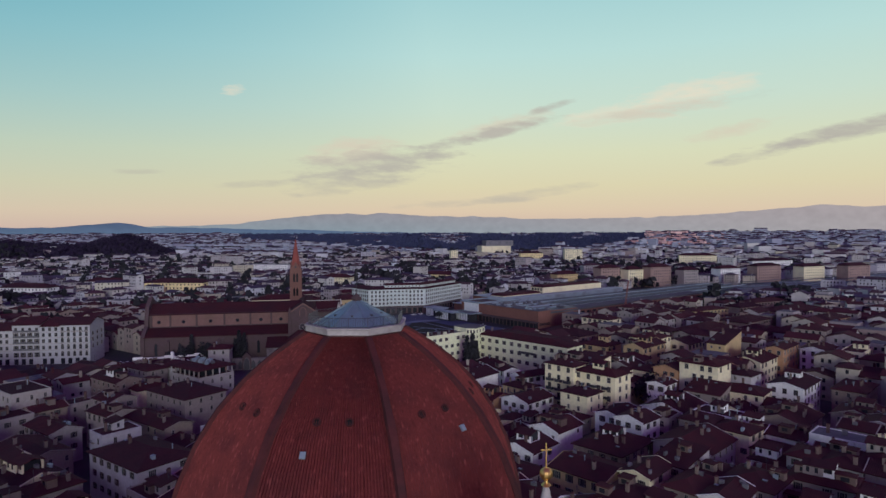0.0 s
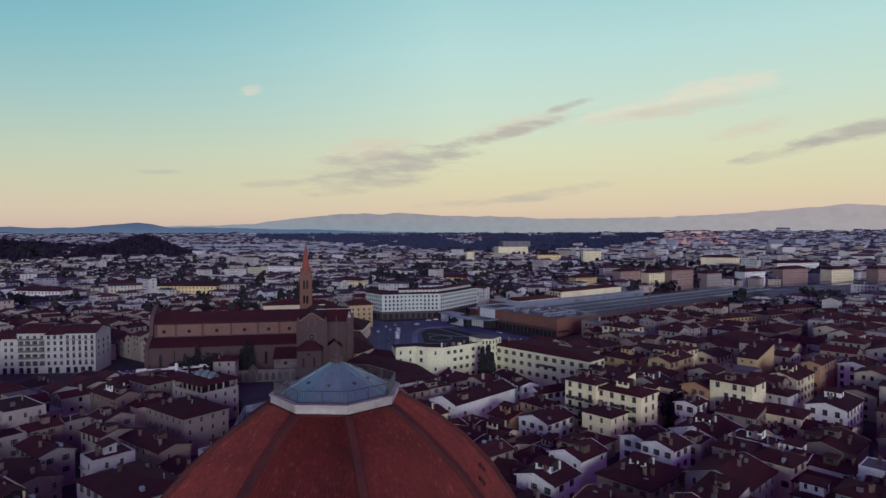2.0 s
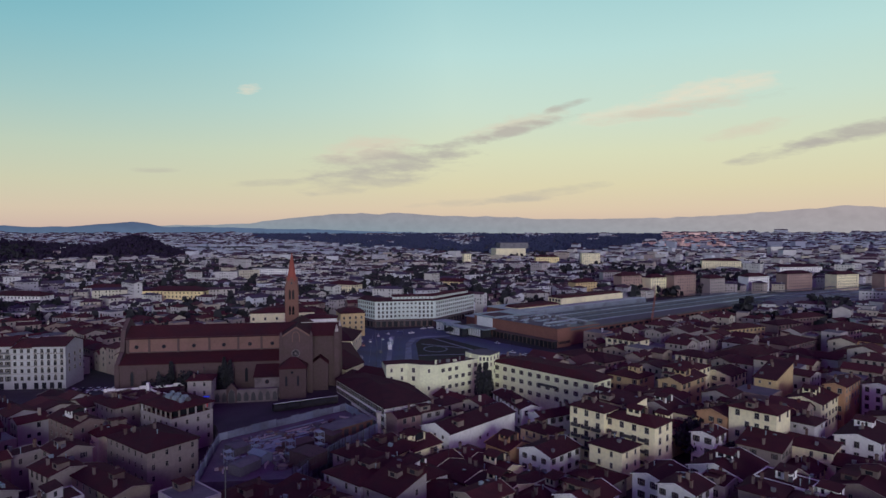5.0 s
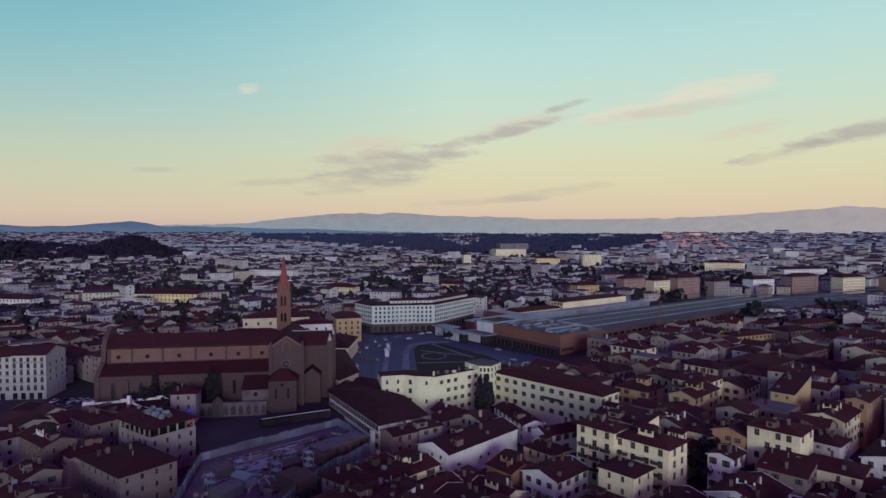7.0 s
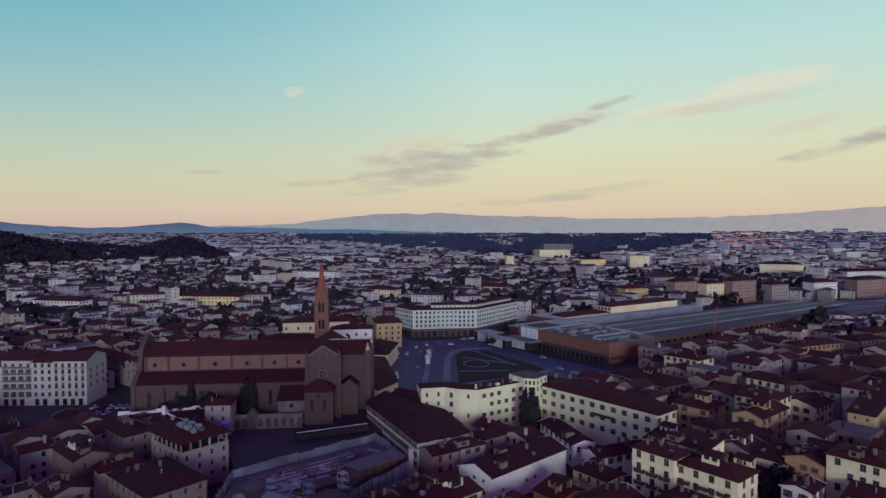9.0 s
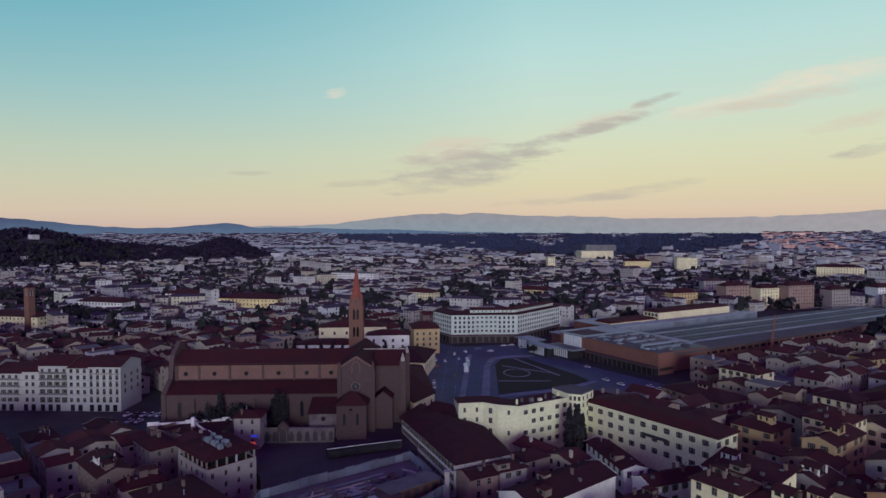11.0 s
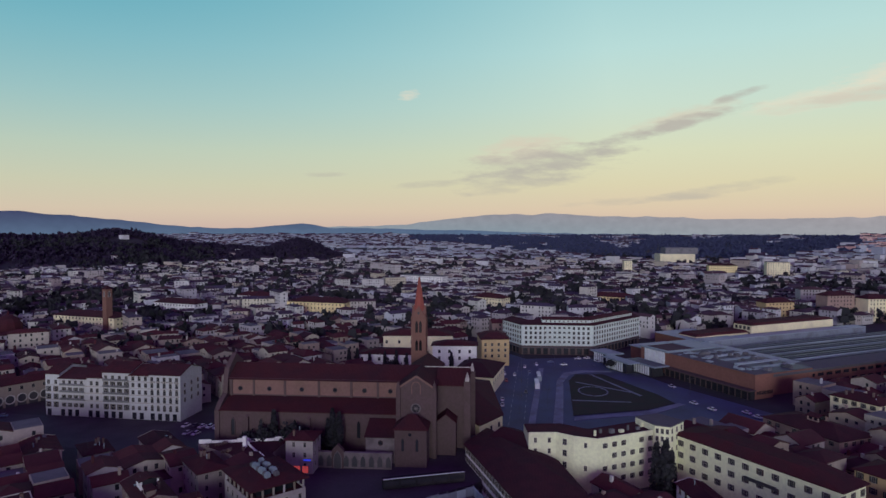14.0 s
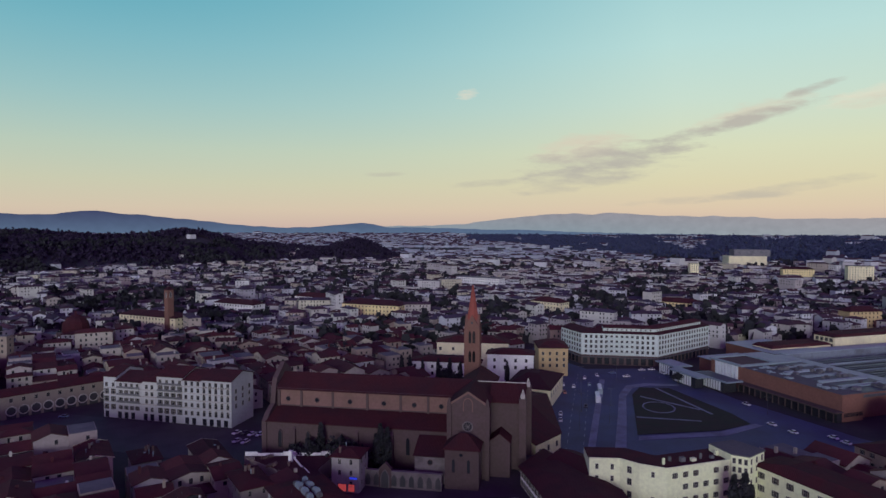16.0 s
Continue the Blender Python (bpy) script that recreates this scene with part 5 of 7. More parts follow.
        part("skylight", mb, M["strip"] if k % 2 else M["darkroof"], ob, "raised pale roof light")
    # beyond the roofs platforms and tracks swing round to the right
    def bend(mb, a, w, z0, z1):
        way = [(a, 330), (a + 44, 455), (a + 104, 900)]
        for (p, b0), (q, b1) in zip(way, way[1:]):
            mb.prism([stp(p, b0), stp(p + w, b0), stp(q + w, b1), stp(q, b1)], z0, z1)
    for k in range(5):
        mb = MB()
        bend(mb, -24 + k * 21, 9, 0.3, 1.1)
        part("platform", mb, M["paving"], ob)
        mb = MB()
        bend(mb, -21.5 + k * 21, 4, 5.4, 5.8)
        part("platform_roof", mb, M["darkroof"] if k % 2 else M["grey"], ob, "long flat platform roof")
    mb = MB()
    for k in range(16):
        bend(mb, -28 + k * 6.6, 0.4, 0.1, 0.32)
        bend(mb, -26.4 + k * 6.6, 0.4, 0.1, 0.32)
    part("rails", mb, M["strip"], ob, "thin steel rails", kind="stuff")
    # the red-brown flank range along the street
    mb = MB()
    st_box(mb, 66, 80, 13.6, 230, 0, 10.6)
    part("flank_range", mb, M["station"], ob)
    for k in range(30):
        for z in (2.4, 6.6):
            mb = MB()
            st_box(mb, 80, 80.12, 16 + 7.0 * k, 20.4 + 7.0 * k, z, z + 1.7)
            part("window", mb, M["pane"], ob)
    mb = MB()
    st_box(mb, 80.42, 80.9, 13.6, 230.5, 9.6, 10.9)
    st_box(mb, 65.5, 80.4, 46.7, 230.5, 10.6, 10.9)
    part("flank_range_roof", mb, M["grey"], ob)


build_station()
slab("railway_yard", [stp(-34, 330), stp(84, 330), stp(130, 455), stp(188, 900), stp(70, 900), stp(12, 455)], -0.3, 0.08, M["asphalt"], "dark railway yard with rails", "railway")

# sheds and offices along the tracks
for a0, a1, b0, b1, h, m, rf, lb in ((-19, -9, 66, 232, 9.4, "paving", "lightroof", "long pale stone platform hall with a flat top"), (-38, -22, 122, 212, 15, "cream", "roof", "long cream railway office with a red roof"), (-40, -24, 70, 121, 10, "cream", "roof", "low cream railway office with a dark red roof"),
                                     (104, 138, 194, 252, 6.8, "grey", "lightroof", "low shed with a pale metal roof"), (90, 110, 255, 345, 11, "cream", "grey", "long cream railway building with a flat roof")):
    p = [stp(a0, b0), stp(a0, b1), stp(a1, b1), stp(a1, b0)][::-1]
    outline_house("railway_office", lb, "building", p, h, M[m], M[rf], [h - 2.3] if h < 12 else [h - 2.3, h - 6.0], 5.0 if h < 12 else 3.6, "plain" if h < 12 else "tall", (2, 3), rise=1.6 if rf == "roof" else 0.4, inset=0.9, over=0.4)


def build_crane():
    ob = thing("crane", "slender orange lattice crane boom", "crane", (196, 440, 0), 20)
    mb = MB()
    mb.box(-2, 2, -3, 3, 0.6, 3)
    part("cab", mb, M["crane"], ob)
    mb = MB()
    for s in (-1.5, 1.5):
        mb.box(s - 0.4, s + 0.4, -3.4, 3.4, 0, 1.0)
    part("track", mb, M["tyre"], ob)
    mb = MB()
    a, b = Vector((0, 0, 3)), Vector((9, 5, 30))
    for x, y in ((-.5, -.5), (.5, -.5), (.5, .5), (-.5, .5)):
        mb.bar(a + Vector((x, y, 0)), b + Vector((x * .4, y * .4, 0)), 0.12)
    for i in range(16):
        p, q = a.lerp(b, i / 16), a.lerp(b, (i + 1) / 16)
        s = 0.5 * (-1) ** i
        mb.bar(p + Vector((s, -.5, 0)), q + Vector((-s, .5, 0)), 0.07)
    part("boom", mb, M["crane"], ob)


build_crane()


# ---------------------------------------------------------------- the building site beside the church
def build_site():
    ob = thing("building_site", "roofless block under repair with pale hoardings and clutter", "building site")
    poly = [(-44.8, 236), (-41.7, 200), (-14, 200), (-4, 224), (9.2, 241.5), (-4.4, 268)]
    inner = [(-43.9, 235.6), (-40.9, 200.9), (-14.6, 200.9), (-4.9, 224.4), (8.2, 241.6), (-4.4, 266.9)]
    mb = MB()
    mb.prism(inner, 0, 6.2)
    part("slab", mb, M["grey"], ob, "grey rubble-strewn floor slab")
    rp = random.Random(31)
    for i in (0, 2, 3, 4, 5):
        p, q = Vector(poly[i]), Vector(poly[(i + 1) % 6])
        d = (q - p).normalized()
        n = max(1, int((q - p).length / 2.9))
        for k in range(n):
            a, b = p.lerp(q, k / n), p.lerp(q, (k + 0.96) / n)
            lift = rp.uniform(-0.35, 0.35)
            mb = MB()
            w = Vector((-d.y, d.x)) * 0.3
            v = [a, b, b + w, a + w]
            mb.solid([(*c, z) for z in (0, 8.7 + lift) for c in v], [(4, 5, 6, 7), (0, 1, 5, 4), (2, 3, 7, 6), (1, 2, 6, 5), (3, 0, 4, 7)])
            part("hoarding_panel", mb, M["paving"] if rp.random() < 0.75 else M["strip"], ob, "pale weathered hoarding panel")
            mb = MB()
            mb.bar((*(a - w), 0), (*(a - w), 9.0 + lift), 0.12)
            part("post", mb, M["grey"], ob)
    # flat-roofed store inside the hoardings
    u = Vector((0.738, 0.675))
    o = Vector((-0.675, 0.738))
    c = Vector((-6.4, 231.9))
    q = [c, c + u * 17.6, c + u * 17.6 + o * 7, c + o * 7]
    mb = MB()
    mb.prism([tuple(v) for v in q], 6.2, 9.6)
    part("store", mb, M["brick"], ob, "low brown brick store")
    mb = MB()
    mb.prism([tuple(v) for v in (q[0] - u * 0.4 - o * 0.5, q[1] + u * 0.4 - o * 0.5, q[2] + u * 0.4, q[3] - u * 0.4)], 9.6, 9.85)
    part("store_roof", mb, M["grey"], ob)
    for k in range(5):
        v = c + u * (1.5 + 3.3 * k) - o * 0.06
        mb = MB()
        mb.solid([(*(v + u * x), z) for z in (6.4, 8.8) for x in (0, 1.9)], [(0, 1, 3, 2)])
        part("store_door", mb, M["iron"], ob, "dark store doorway")
    mb = MB()
    mb.box(8.2, 9.6, 240.6, 242.0, 0, 12.4)
    mb.box(8.0, 9.8, 240.4, 242.2, 12.4, 12.8)
    part("pillar", mb, M["stone"], ob, "tall pale masonry pillar")
    # long kerbs and trenches parallel with the street
    for k in range(9):
        e, g = Vector((-40, 232)).lerp(Vector((-36, 208)), k / 9), Vector((-5, 260)).lerp(Vector((-3, 228)), k / 9)
        t0, t1 = rp.uniform(0, 0.35), rp.uniform(0.5, 1.0)
        mb = MB()
        mb.bar((*e.lerp(g, t0), 6.4), (*e.lerp(g, t1), 6.4), rp.uniform(0.15, 0.4))
        part("kerb", mb, M["stone"] if k % 2 else M["strip"], ob, "long pale kerb on the floor")
    # light scaffold towers
    for x, y, h in ((-30, 222, 5), (-18, 214, 7), (-36, 212, 4.5), (-10, 222, 6)):
        mb = MB()
        for i in (0, 2.0):
            for j in (0, 2.6):
                mb.bar((i, j, 0), (i, j, h), 0.06)
        for z in range(2, int(h) + 1, 2):
            for i, j, m, n in ((0, 0, 2, 0), (2, 0, 2, 2.6), (2, 2.6, 0, 2.6), (0, 2.6, 0, 0)):
                mb.bar((i, j, z), (m, n, z), 0.05)
            mb.bar((0, 0, z - 2), (2, 0, z), 0.04)
            mb.box(0, 2, 0, 2.6, z, z + 0.08)
        part("scaffold_tower", mb, M["strip"], ob, "light tube scaffold tower", at=pose(x, y, 6.2, 0, 0, 35), kind="stuff")
    rng = random.Random(11)
    for k in range(22):
        u, v = 0.1 + 0.65 * rng.random(), rng.random()
        p = Vector((-38, 226)).lerp(Vector((-2, 258)), u) + Vector((0.68, -0.73)) * (2.0 + 11 * v * (1 - 0.7 * u))
        mb = MB()
        a, b = rng.uniform(1.4, 3.4), rng.uniform(0.4, 1.2)
        mb.box(-a, a, -b, b, 0, 0.12 + 0.15 * rng.random())
        part("sheet", mb, M["strip"] if k % 3 else M["lightroof"], ob, "pale flat sheet on the floor", at=pose(p.x, p.y, 6.25 + 0.02 * k, 0, 0, 42 + rng.uniform(-6, 6)))
    for k, (x, y, w, d, h) in enumerate(((-17, 226, 9, 5, 2.2), (-36, 224, 5, 6, 2.4), (-12, 212, 7, 9, 4.0), (-30, 208, 8, 5, 2.8), (-8, 232, 6, 7, 3.0))):
        mb = MB()
        mb.box(-w / 2, w / 2, -d / 2, d / 2, 0, h)
        mb.gable(-w / 2, w / 2, -d / 2, d / 2, h + 0.05, 0.5, 0.3, 0.12)
        for q in range(int(w / 1.5)):
            mb.box(-w / 2 + 1.5 * q + 0.3, -w / 2 + 1.5 * q + 0.5, -d / 2 - 0.08, -d / 2, 0, h)
        part("work_shed", mb, M["grey"] if k % 2 else M["brownstone"], ob, "grey temporary work shed", at=pose(x, y, 6.2, 0, 0, 40 + 5 * k))
    for k in range(150):
        u, v = rng.random(), rng.random()
        p = Vector((-39, 207)).lerp(Vector((-13, 207)), u).lerp(Vector((-40, 234)).lerp(Vector((0, 262)), u), v)
        s = rng.uniform(0.3, 1.7)
        mb = MB()
        if k % 4 == 0:
            mb.box(-s * 1.6, s * 1.6, -0.25, 0.25, 0, rng.uniform(0.3, 0.9))
            nm, mt = "beam", M["stone"]
        elif k % 4 == 1:
            mb.box(-s, s, -s * 0.7, s * 0.7, 0, rng.uniform(0.5, 1.4))
            nm, mt = "pallet", M["grey"]
        elif k % 4 == 2:
            mb.lathe([(s, 0), (s * 0.7, 0.5), (s * 0.2, 0.9), (0.05, 1.0)], 7)
            nm, mt = "mound", M["grey"]
        else:
            mb.box(-s * 0.8, s * 0.8, -s * 0.5, s * 0.5, 0, 0.8)
            mb.box(-s * 0.9, s * 0.9, -s * 0.6, s * 0.6, 0.8, 0.9)
            nm, mt = "crate", M["chimney"]
        part(nm, mb, mt, ob, at=pose(p.x, p.y, 6.2, 0, 0, rng.uniform(0, 180)))
    mb = MB()
    mb.box(-3.2, 3.2, -2, 2, 0, 2.6)
    mb.gable(-3.2, 3.2, -2, 2, 2.6, 0.8, 0.3, 0.12)
    part("site_hut", mb, M["lightroof"], ob, "pale metal site hut", at=pose(-27, 216, 6.2, 0, 0, -40))
    mb = MB()
    for i in range(9):
        for j in range(3):
            p = Vector((-15.5, 199.6)).lerp(Vector((-3.2, 223.5)), i / 8)
            mb.bar((p.x + 0.6 + 0.9 * (j % 2), p.y - 0.4, 0), (p.x + 0.6 + 0.9 * (j % 2), p.y - 0.4, 11), 0.06)
    for z in (2, 4, 6, 8, 10):
        mb.bar((-14.9, 199.2, z), (-2.6, 223.1, z), 0.06)
        mb.bar((-14.0, 199.0, z), (-1.7, 222.9, z), 0.06)
    part("scaffold", mb, M["iron"], ob, "grey tube scaffold")


build_site()


def build_terrace():
    ob = thing("terraced_house", "low house with a dark roof terrace and white parapets", "house")
    poly = [(-101, 280), (-86, 273), (-63, 254), (-58, 259), (-72, 276), (-72, 288.5)]
    mb = MB()
    mb.prism(poly, 0, 12)
    part("wall", mb, M["plaster"], ob)
    mb = MB()
    mb.prism([(p[0] * 0.97 - 2.3, p[1] * 0.97 + 8.1) for p in poly], 12.003, 12.2)
    part("terrace", mb, M["roof"], ob, "dark red terrace floor")
    for a, b in (((-101, 280.5), (-72.3, 288.6)), ((-86, 284.3), (-61.5, 258.6))):
        n = 7
        a, b = Vector(a), Vector(b)
        for k in range(n):
            p, q = a.lerp(b, k / n), a.lerp(b, (k + 0.97) / n)
            top = 12.9 + 0.5 * (k % 3 == 0)
            mb = MB()
            e = (q - p).normalized()
            w = Vector((-e.y, e.x)) * 0.15
            mb.solid([(*v, z) for z in (12.0, top) for v in (p - w, q - w, q + w, p + w)], [(4, 5, 6, 7), (0, 1, 5, 4), (1, 2, 6, 5), (2, 3, 7, 6), (3, 0, 4, 7)])
            part("parapet", mb, M["white"], ob, "white plastered parapet piece")
    for k in range(14):
        p = Vector((-97, 279)).lerp(Vector((-64, 262)), k / 13)
        mb = MB()
        mb.box(-0.5, 0.5, -0.4, 0.4, 0, 0.75)
        mb.box(-0.7, 0.7, -0.6, 0.6, 0.75, 0.82)
        for x, y in ((-1.1, 0), (1.1, 0)):
            mb.box(x - 0.22, x + 0.22, -0.22, 0.22, 0, 0.45)
            mb.box(x - 0.22, x + 0.22, 0.16, 0.22, 0.45, 0.9)
        part("terrace_table", mb, M["chimney"], ob, "small terrace table with two chairs", at=pose(p.x + 1.5 * (k % 2), p.y + 3.0 * (k % 3 - 0.5), 12.2, 0, 0, 23 * k))
    mb = MB()
    mb.box(-84.2, -83.0, 279, 280, 12.2, 15.8)
    part("chimney", mb, M["white"], ob)


build_terrace()


# ---------------------------------------------------------------- town houses
def wall_and_roof(w, d, h, axis, style, rise, wall_mb, roof_mb, over=0.6):
    """Walls with gable ends and the roof over them, round the origin."""
    a, b = w / 2, d / 2
    wall_mb.box(-a, a, -b, b, 0, h)
    if style == "gable":
        if axis == "x":
            wall_mb.solid([(-a, -b, h), (-a, b, h), (-a, 0, h + rise - 0.25), (a, -b, h), (a, b, h), (a, 0, h + rise - 0.25)], [(2, 1, 0), (3, 4, 5)])
        else:
            wall_mb.solid([(-a, -b, h), (a, -b, h), (0, -b, h + rise - 0.25), (-a, b, h), (a, b, h), (0, b, h + rise - 0.25)], [(0, 1, 2), (5, 4, 3)])
        roof_mb.gable(-a, a, -b, b, h + 0.08, rise, over, 0.26, axis)
        if axis == "x":
            slope = rise / b
            for x in (-a - 0.3, a + 0.3):
                for y in (-b - over * 0.9, b + over * 0.9):
                    wall_mb.bar((x, y, h + 0.0 - slope * over * 0.9), (x, 0, h + rise), 0.13)
        else:
            slope = rise / a
            for y in (-b - 0.3, b + 0.3):
                for x in (-a - over * 0.9, a + over * 0.9):
                    wall_mb.bar((x, y, h + 0.0 - slope * over * 0.9), (0, y, h + rise), 0.13, 0, (0, 1, 0))
    elif style == "hip":
        roof_mb.hip(-a, a, -b, b, h + 0.1, rise, over)
    elif style == "shed":
        roof_mb.shed(-a, a, -b, b, h + 0.15, h + 0.15 + rise, over)
        wall_mb.solid([(-a, -b, h), (-a, b, h), (-a, b, h + rise - 0.15), (a, -b, h), (a, b, h), (a, b, h + rise - 0.15)], [(2, 1, 0), (3, 4, 5), (1, 2, 5, 4)])
    else:
        for x0, x1, y0, y1 in ((-a, a, -b, -b + 0.3), (-a, a, b - 0.3, b), (-a, -a + 0.3, -b + 0.3, b - 0.3), (a - 0.3, a, -b + 0.3, b - 0.3)):
            wall_mb.box(x0, x1, y0, y1, h, h + 0.42)
        roof_mb.box(-a + 0.31, a - 0.31, -b + 0.31, b - 0.31, h + 0.004, h + 0.2)


def window_boxes(mb, w, d, rows, step, rng, skip=0.12, shutter=True):
    """Dark panes and shutters, proud of the two street faces (-y and +x)."""
    for along, face in ((w, 0), (d, 1)):
        n = max(1, int((along - 1.6) / step))
        s0 = -(n - 1) * step / 2
        for z in rows:
            for i in range(n):
                if rng.random() < skip:
                    continue
                c = s0 + i * step
                ww, hh = 0.55, 0.85 * rng.choice((1, 1, 0.7))
                spans = [(c - ww, c + ww, 0)] + ([(c - ww - 0.55, c - ww - 0.03, 1), (c + ww + 0.03, c + ww + 0.55, 1)] if shutter else [])
                for p, q, m in spans:
                    if face == 0:
                        mb.box(p, q, -d / 2 - 0.05, -d / 2 + 0.01, z - hh, z + hh, m)
                    else:
                        mb.box(w / 2 - 0.01, w / 2 + 0.05, p, q, z - hh, z + hh, m)


def flat_colour(rg):
    return M["roof"] if rg.random() < 0.85 else M["grey"]


def town_house(cx, cy, w, d, h, ang, rng, wall="plaster", style=None, axis=None, detail=2, label=None, terrace=False, steps=3.1):
    style = style or rng.choice(("gable", "gable", "gable", "hip", "hip", "shed", "gable", "flat") if detail < 3 else ("gable", "hip"))
    axis = axis or ("x" if w > d else "y" if d > w * 1.25 else rng.choice("xy"))
    span = (d if axis == "x" else w) if style == "gable" else min(w, d) if style == "hip" else d * 1.0
    rise = span / 2 * rng.uniform(0.24, 0.36) if style != "shed" else d * rng.uniform(0.16, 0.24)
    colour = {"plaster": "plastered", "white": "white", "cream": "cream", "ochre": "ochre", "orange": "orange", "pink": "brown-pink", "yellow": "yellow"}[wall]
    text = label or {"gable": "%s town house with a dark red tiled gable roof", "hip": "%s town house with a hipped red tile roof", "shed": "%s house with a single sloping tile roof", "flat": "%s house with a flat roof terrace"}[style] % colour
    z0 = ground_z(cx, cy)
    ob = thing("town_house", text, "house", (cx, cy, z0), ang, "town houses")
    wm, rm = MB(), MB()
    wall_and_roof(w, d, h, axis, style, rise, wm, rm)
    part("wall", wm, M[wall], ob)
    part("roof", rm, M["roof"] if style != "flat" else flat_colour(rng), ob)
    rows = []
    z = h - 1.7
    while z > 2 and len(rows) < (5 if detail == 3 else 3 if h > 13 else 2):
        rows.append(z)
        z -= 3.4
    if detail == 3:
        kind = rng.choice(("shut", "pair", "plain")) if wall != "plaster" else rng.choice(("slim", "pair", "slim"))
        bare = 0.75 if label and ("few" in label or "blank" in label) else 0.0
        facade(ob, (-w / 2, -d / 2), (w / 2, -d / 2), rows, steps, kind if not bare else "small", 1.4, 0.0, lambda i, r: rng.random() > 0.08 + bare * 0.5)
        facade(ob, (w / 2, -d / 2), (w / 2, d / 2), rows[:3], steps + 0.4, kind if not bare else "small", 1.6, 0.0, lambda i, r: rng.random() > 0.15 + bare)
    else:
        kind, step = rng.choice(("slim", "pair", "slim", "small", "pair", "plain")), rng.uniform(2.9, 4.2)
        facade(ob, (-w / 2, -d / 2), (w / 2, -d / 2), rows, step, kind, 1.4, 0.0, lambda i, r: rng.random() > 0.22)
        facade(ob, (w / 2, -d / 2), (w / 2, d / 2), rows, step + 0.5, kind, 1.8, 0.0, lambda i, r: rng.random() > 0.35)
    if detail >= 2:
        for _ in range(rng.choice((1, 1, 2, 3)) if style != "flat" else 1):
            x, y = rng.uniform(-0.36, 0.36) * w, rng.uniform(-0.36, 0.36) * d
            if style == "gable":
                q = abs(y) / (d / 2) if axis == "x" else abs(x) / (w / 2)
                zz = h + rise * (1 - q)
            elif style == "hip":
                zz = h + rise * min(1, (min(w / 2 - abs(x), d / 2 - abs(y))) / (min(w, d) / 2))
            elif style == "shed":
                zz = h + rise * (y / d + 0.5)
            else:
                zz = h + 1.0
            part("chimney", CHIMNEY, None, ob, at=pose(x, y, zz + 0.6, 0, 0, rng.choice((0, 90))))
        if math.hypot(cx, cy) < 330:
            for _ in range(rng.choice((1, 2, 2, 3, 4))):
                x, y = rng.uniform(-0.4, 0.4) * w, rng.uniform(-0.4, 0.4) * d
                if style == "gable":
                    zz = h + rise * (1 - (abs(y) / (d / 2) if axis == "x" else abs(x) / (w / 2)))
                elif style == "hip":
                    zz = h + rise * min(1, (min(w / 2 - abs(x), d / 2 - abs(y))) / (min(w, d) / 2))
                else:
                    zz = h + (rise * (y / d + 0.5) if style == "shed" else 0.6)
                kind = rng.choice((0, 0, 1, 2, 3))
                mb = MB()
                if kind == 0:
                    a, b = rng.uniform(0.4, 0.7), rng.uniform(0.25, 0.45)
                    mb.box(-a, a, -b, b, -0.6, 0.85)
                    mb.box(-a - 0.05, a + 0.05, -b - 0.05, b + 0.05, 0.85, 0.92)
                    part("roof_unit", mb, M["lightroof"] if rng.random() < 0.12 else M["grey"], ob, "small boxed roof unit", at=pose(x, y, zz, 0, 0, 90 * rng.randint(0, 1)))
                elif kind == 1:
                    a, b = rng.uniform(1.2, 2.2), rng.uniform(1.0, 1.6)
                    mb.box(-a, a, -b, b, -1.2, 1.5)
                    mb.box(-a - 0.25, a + 0.25, -b - 0.25, b + 0.25, 1.5, 1.72, 1)
                    mb.box(-a * 0.5, a * 0.4, -b - 0.04, -b, 0.2, 1.2, 2)
                    part("stair_head", mb, [M["chimney"], M["roof"], M["pane"]], ob, "small rendered stair head on the roof", at=pose(x, y, zz))
                elif kind == 2:
                    mb.box(-0.55, 0.55, -0.4, 0.4, 0.05, 0.3)
                    mb.box(-0.48, 0.48, -0.33, 0.33, 0.3, 0.32, 1)
                    part("roof_light", mb, [M["iron"], M["strip"]], ob, "small framed roof light", at=pose(x, y, zz + 0.12))
                else:
                    mb.lathe([(0.14, -0.5), (0.14, 1.1), (0.22, 1.15), (0.22, 1.4), (0.05, 1.5)], 8)
                    part("flue", mb, M["lightroof"], ob, "thin pale metal flue", at=pose(x, y, zz))
        if rng.random() < (0.6 if style == "flat" else 0.12):
            # a lean-to room with its own tiled roof standing on or against the main roof
            a, b = rng.uniform(1.6, 2.8), rng.uniform(1.3, 2.2)
            x, y = rng.uniform(-0.2, 0.2) * w, rng.uniform(-0.2, 0.2) * d
            top = h + (0.2 if style == "flat" else rise * 0.6) + 2.3
            mb = MB()
            mb.box(x - a, x + a, y - b, y + b, h - 0.5, top, 0)
            mb.shed(x - a, x + a, y - b, y + b, top + 0.05, top + 0.7, 0.4, 0.22, 1)
            mb.solid([(x - a, y - b, top), (x - a, y + b, top), (x - a, y + b, top + 0.5), (x + a, y - b, top), (x + a, y + b, top), (x + a, y + b, top + 0.5)], [(2, 1, 0), (3, 4, 5), (1, 2, 5, 4)], 0)
            for k in (-0.5, 0.35):
                mb.box(x + a * k - 0.35, x + a * k + 0.35, y - b - 0.04, y - b, top - 1.7, top - 0.5, 2)
            mb.box(x + a, x + a + 0.04, y - 0.35, y + 0.35, top - 1.7, top - 0.5, 2)
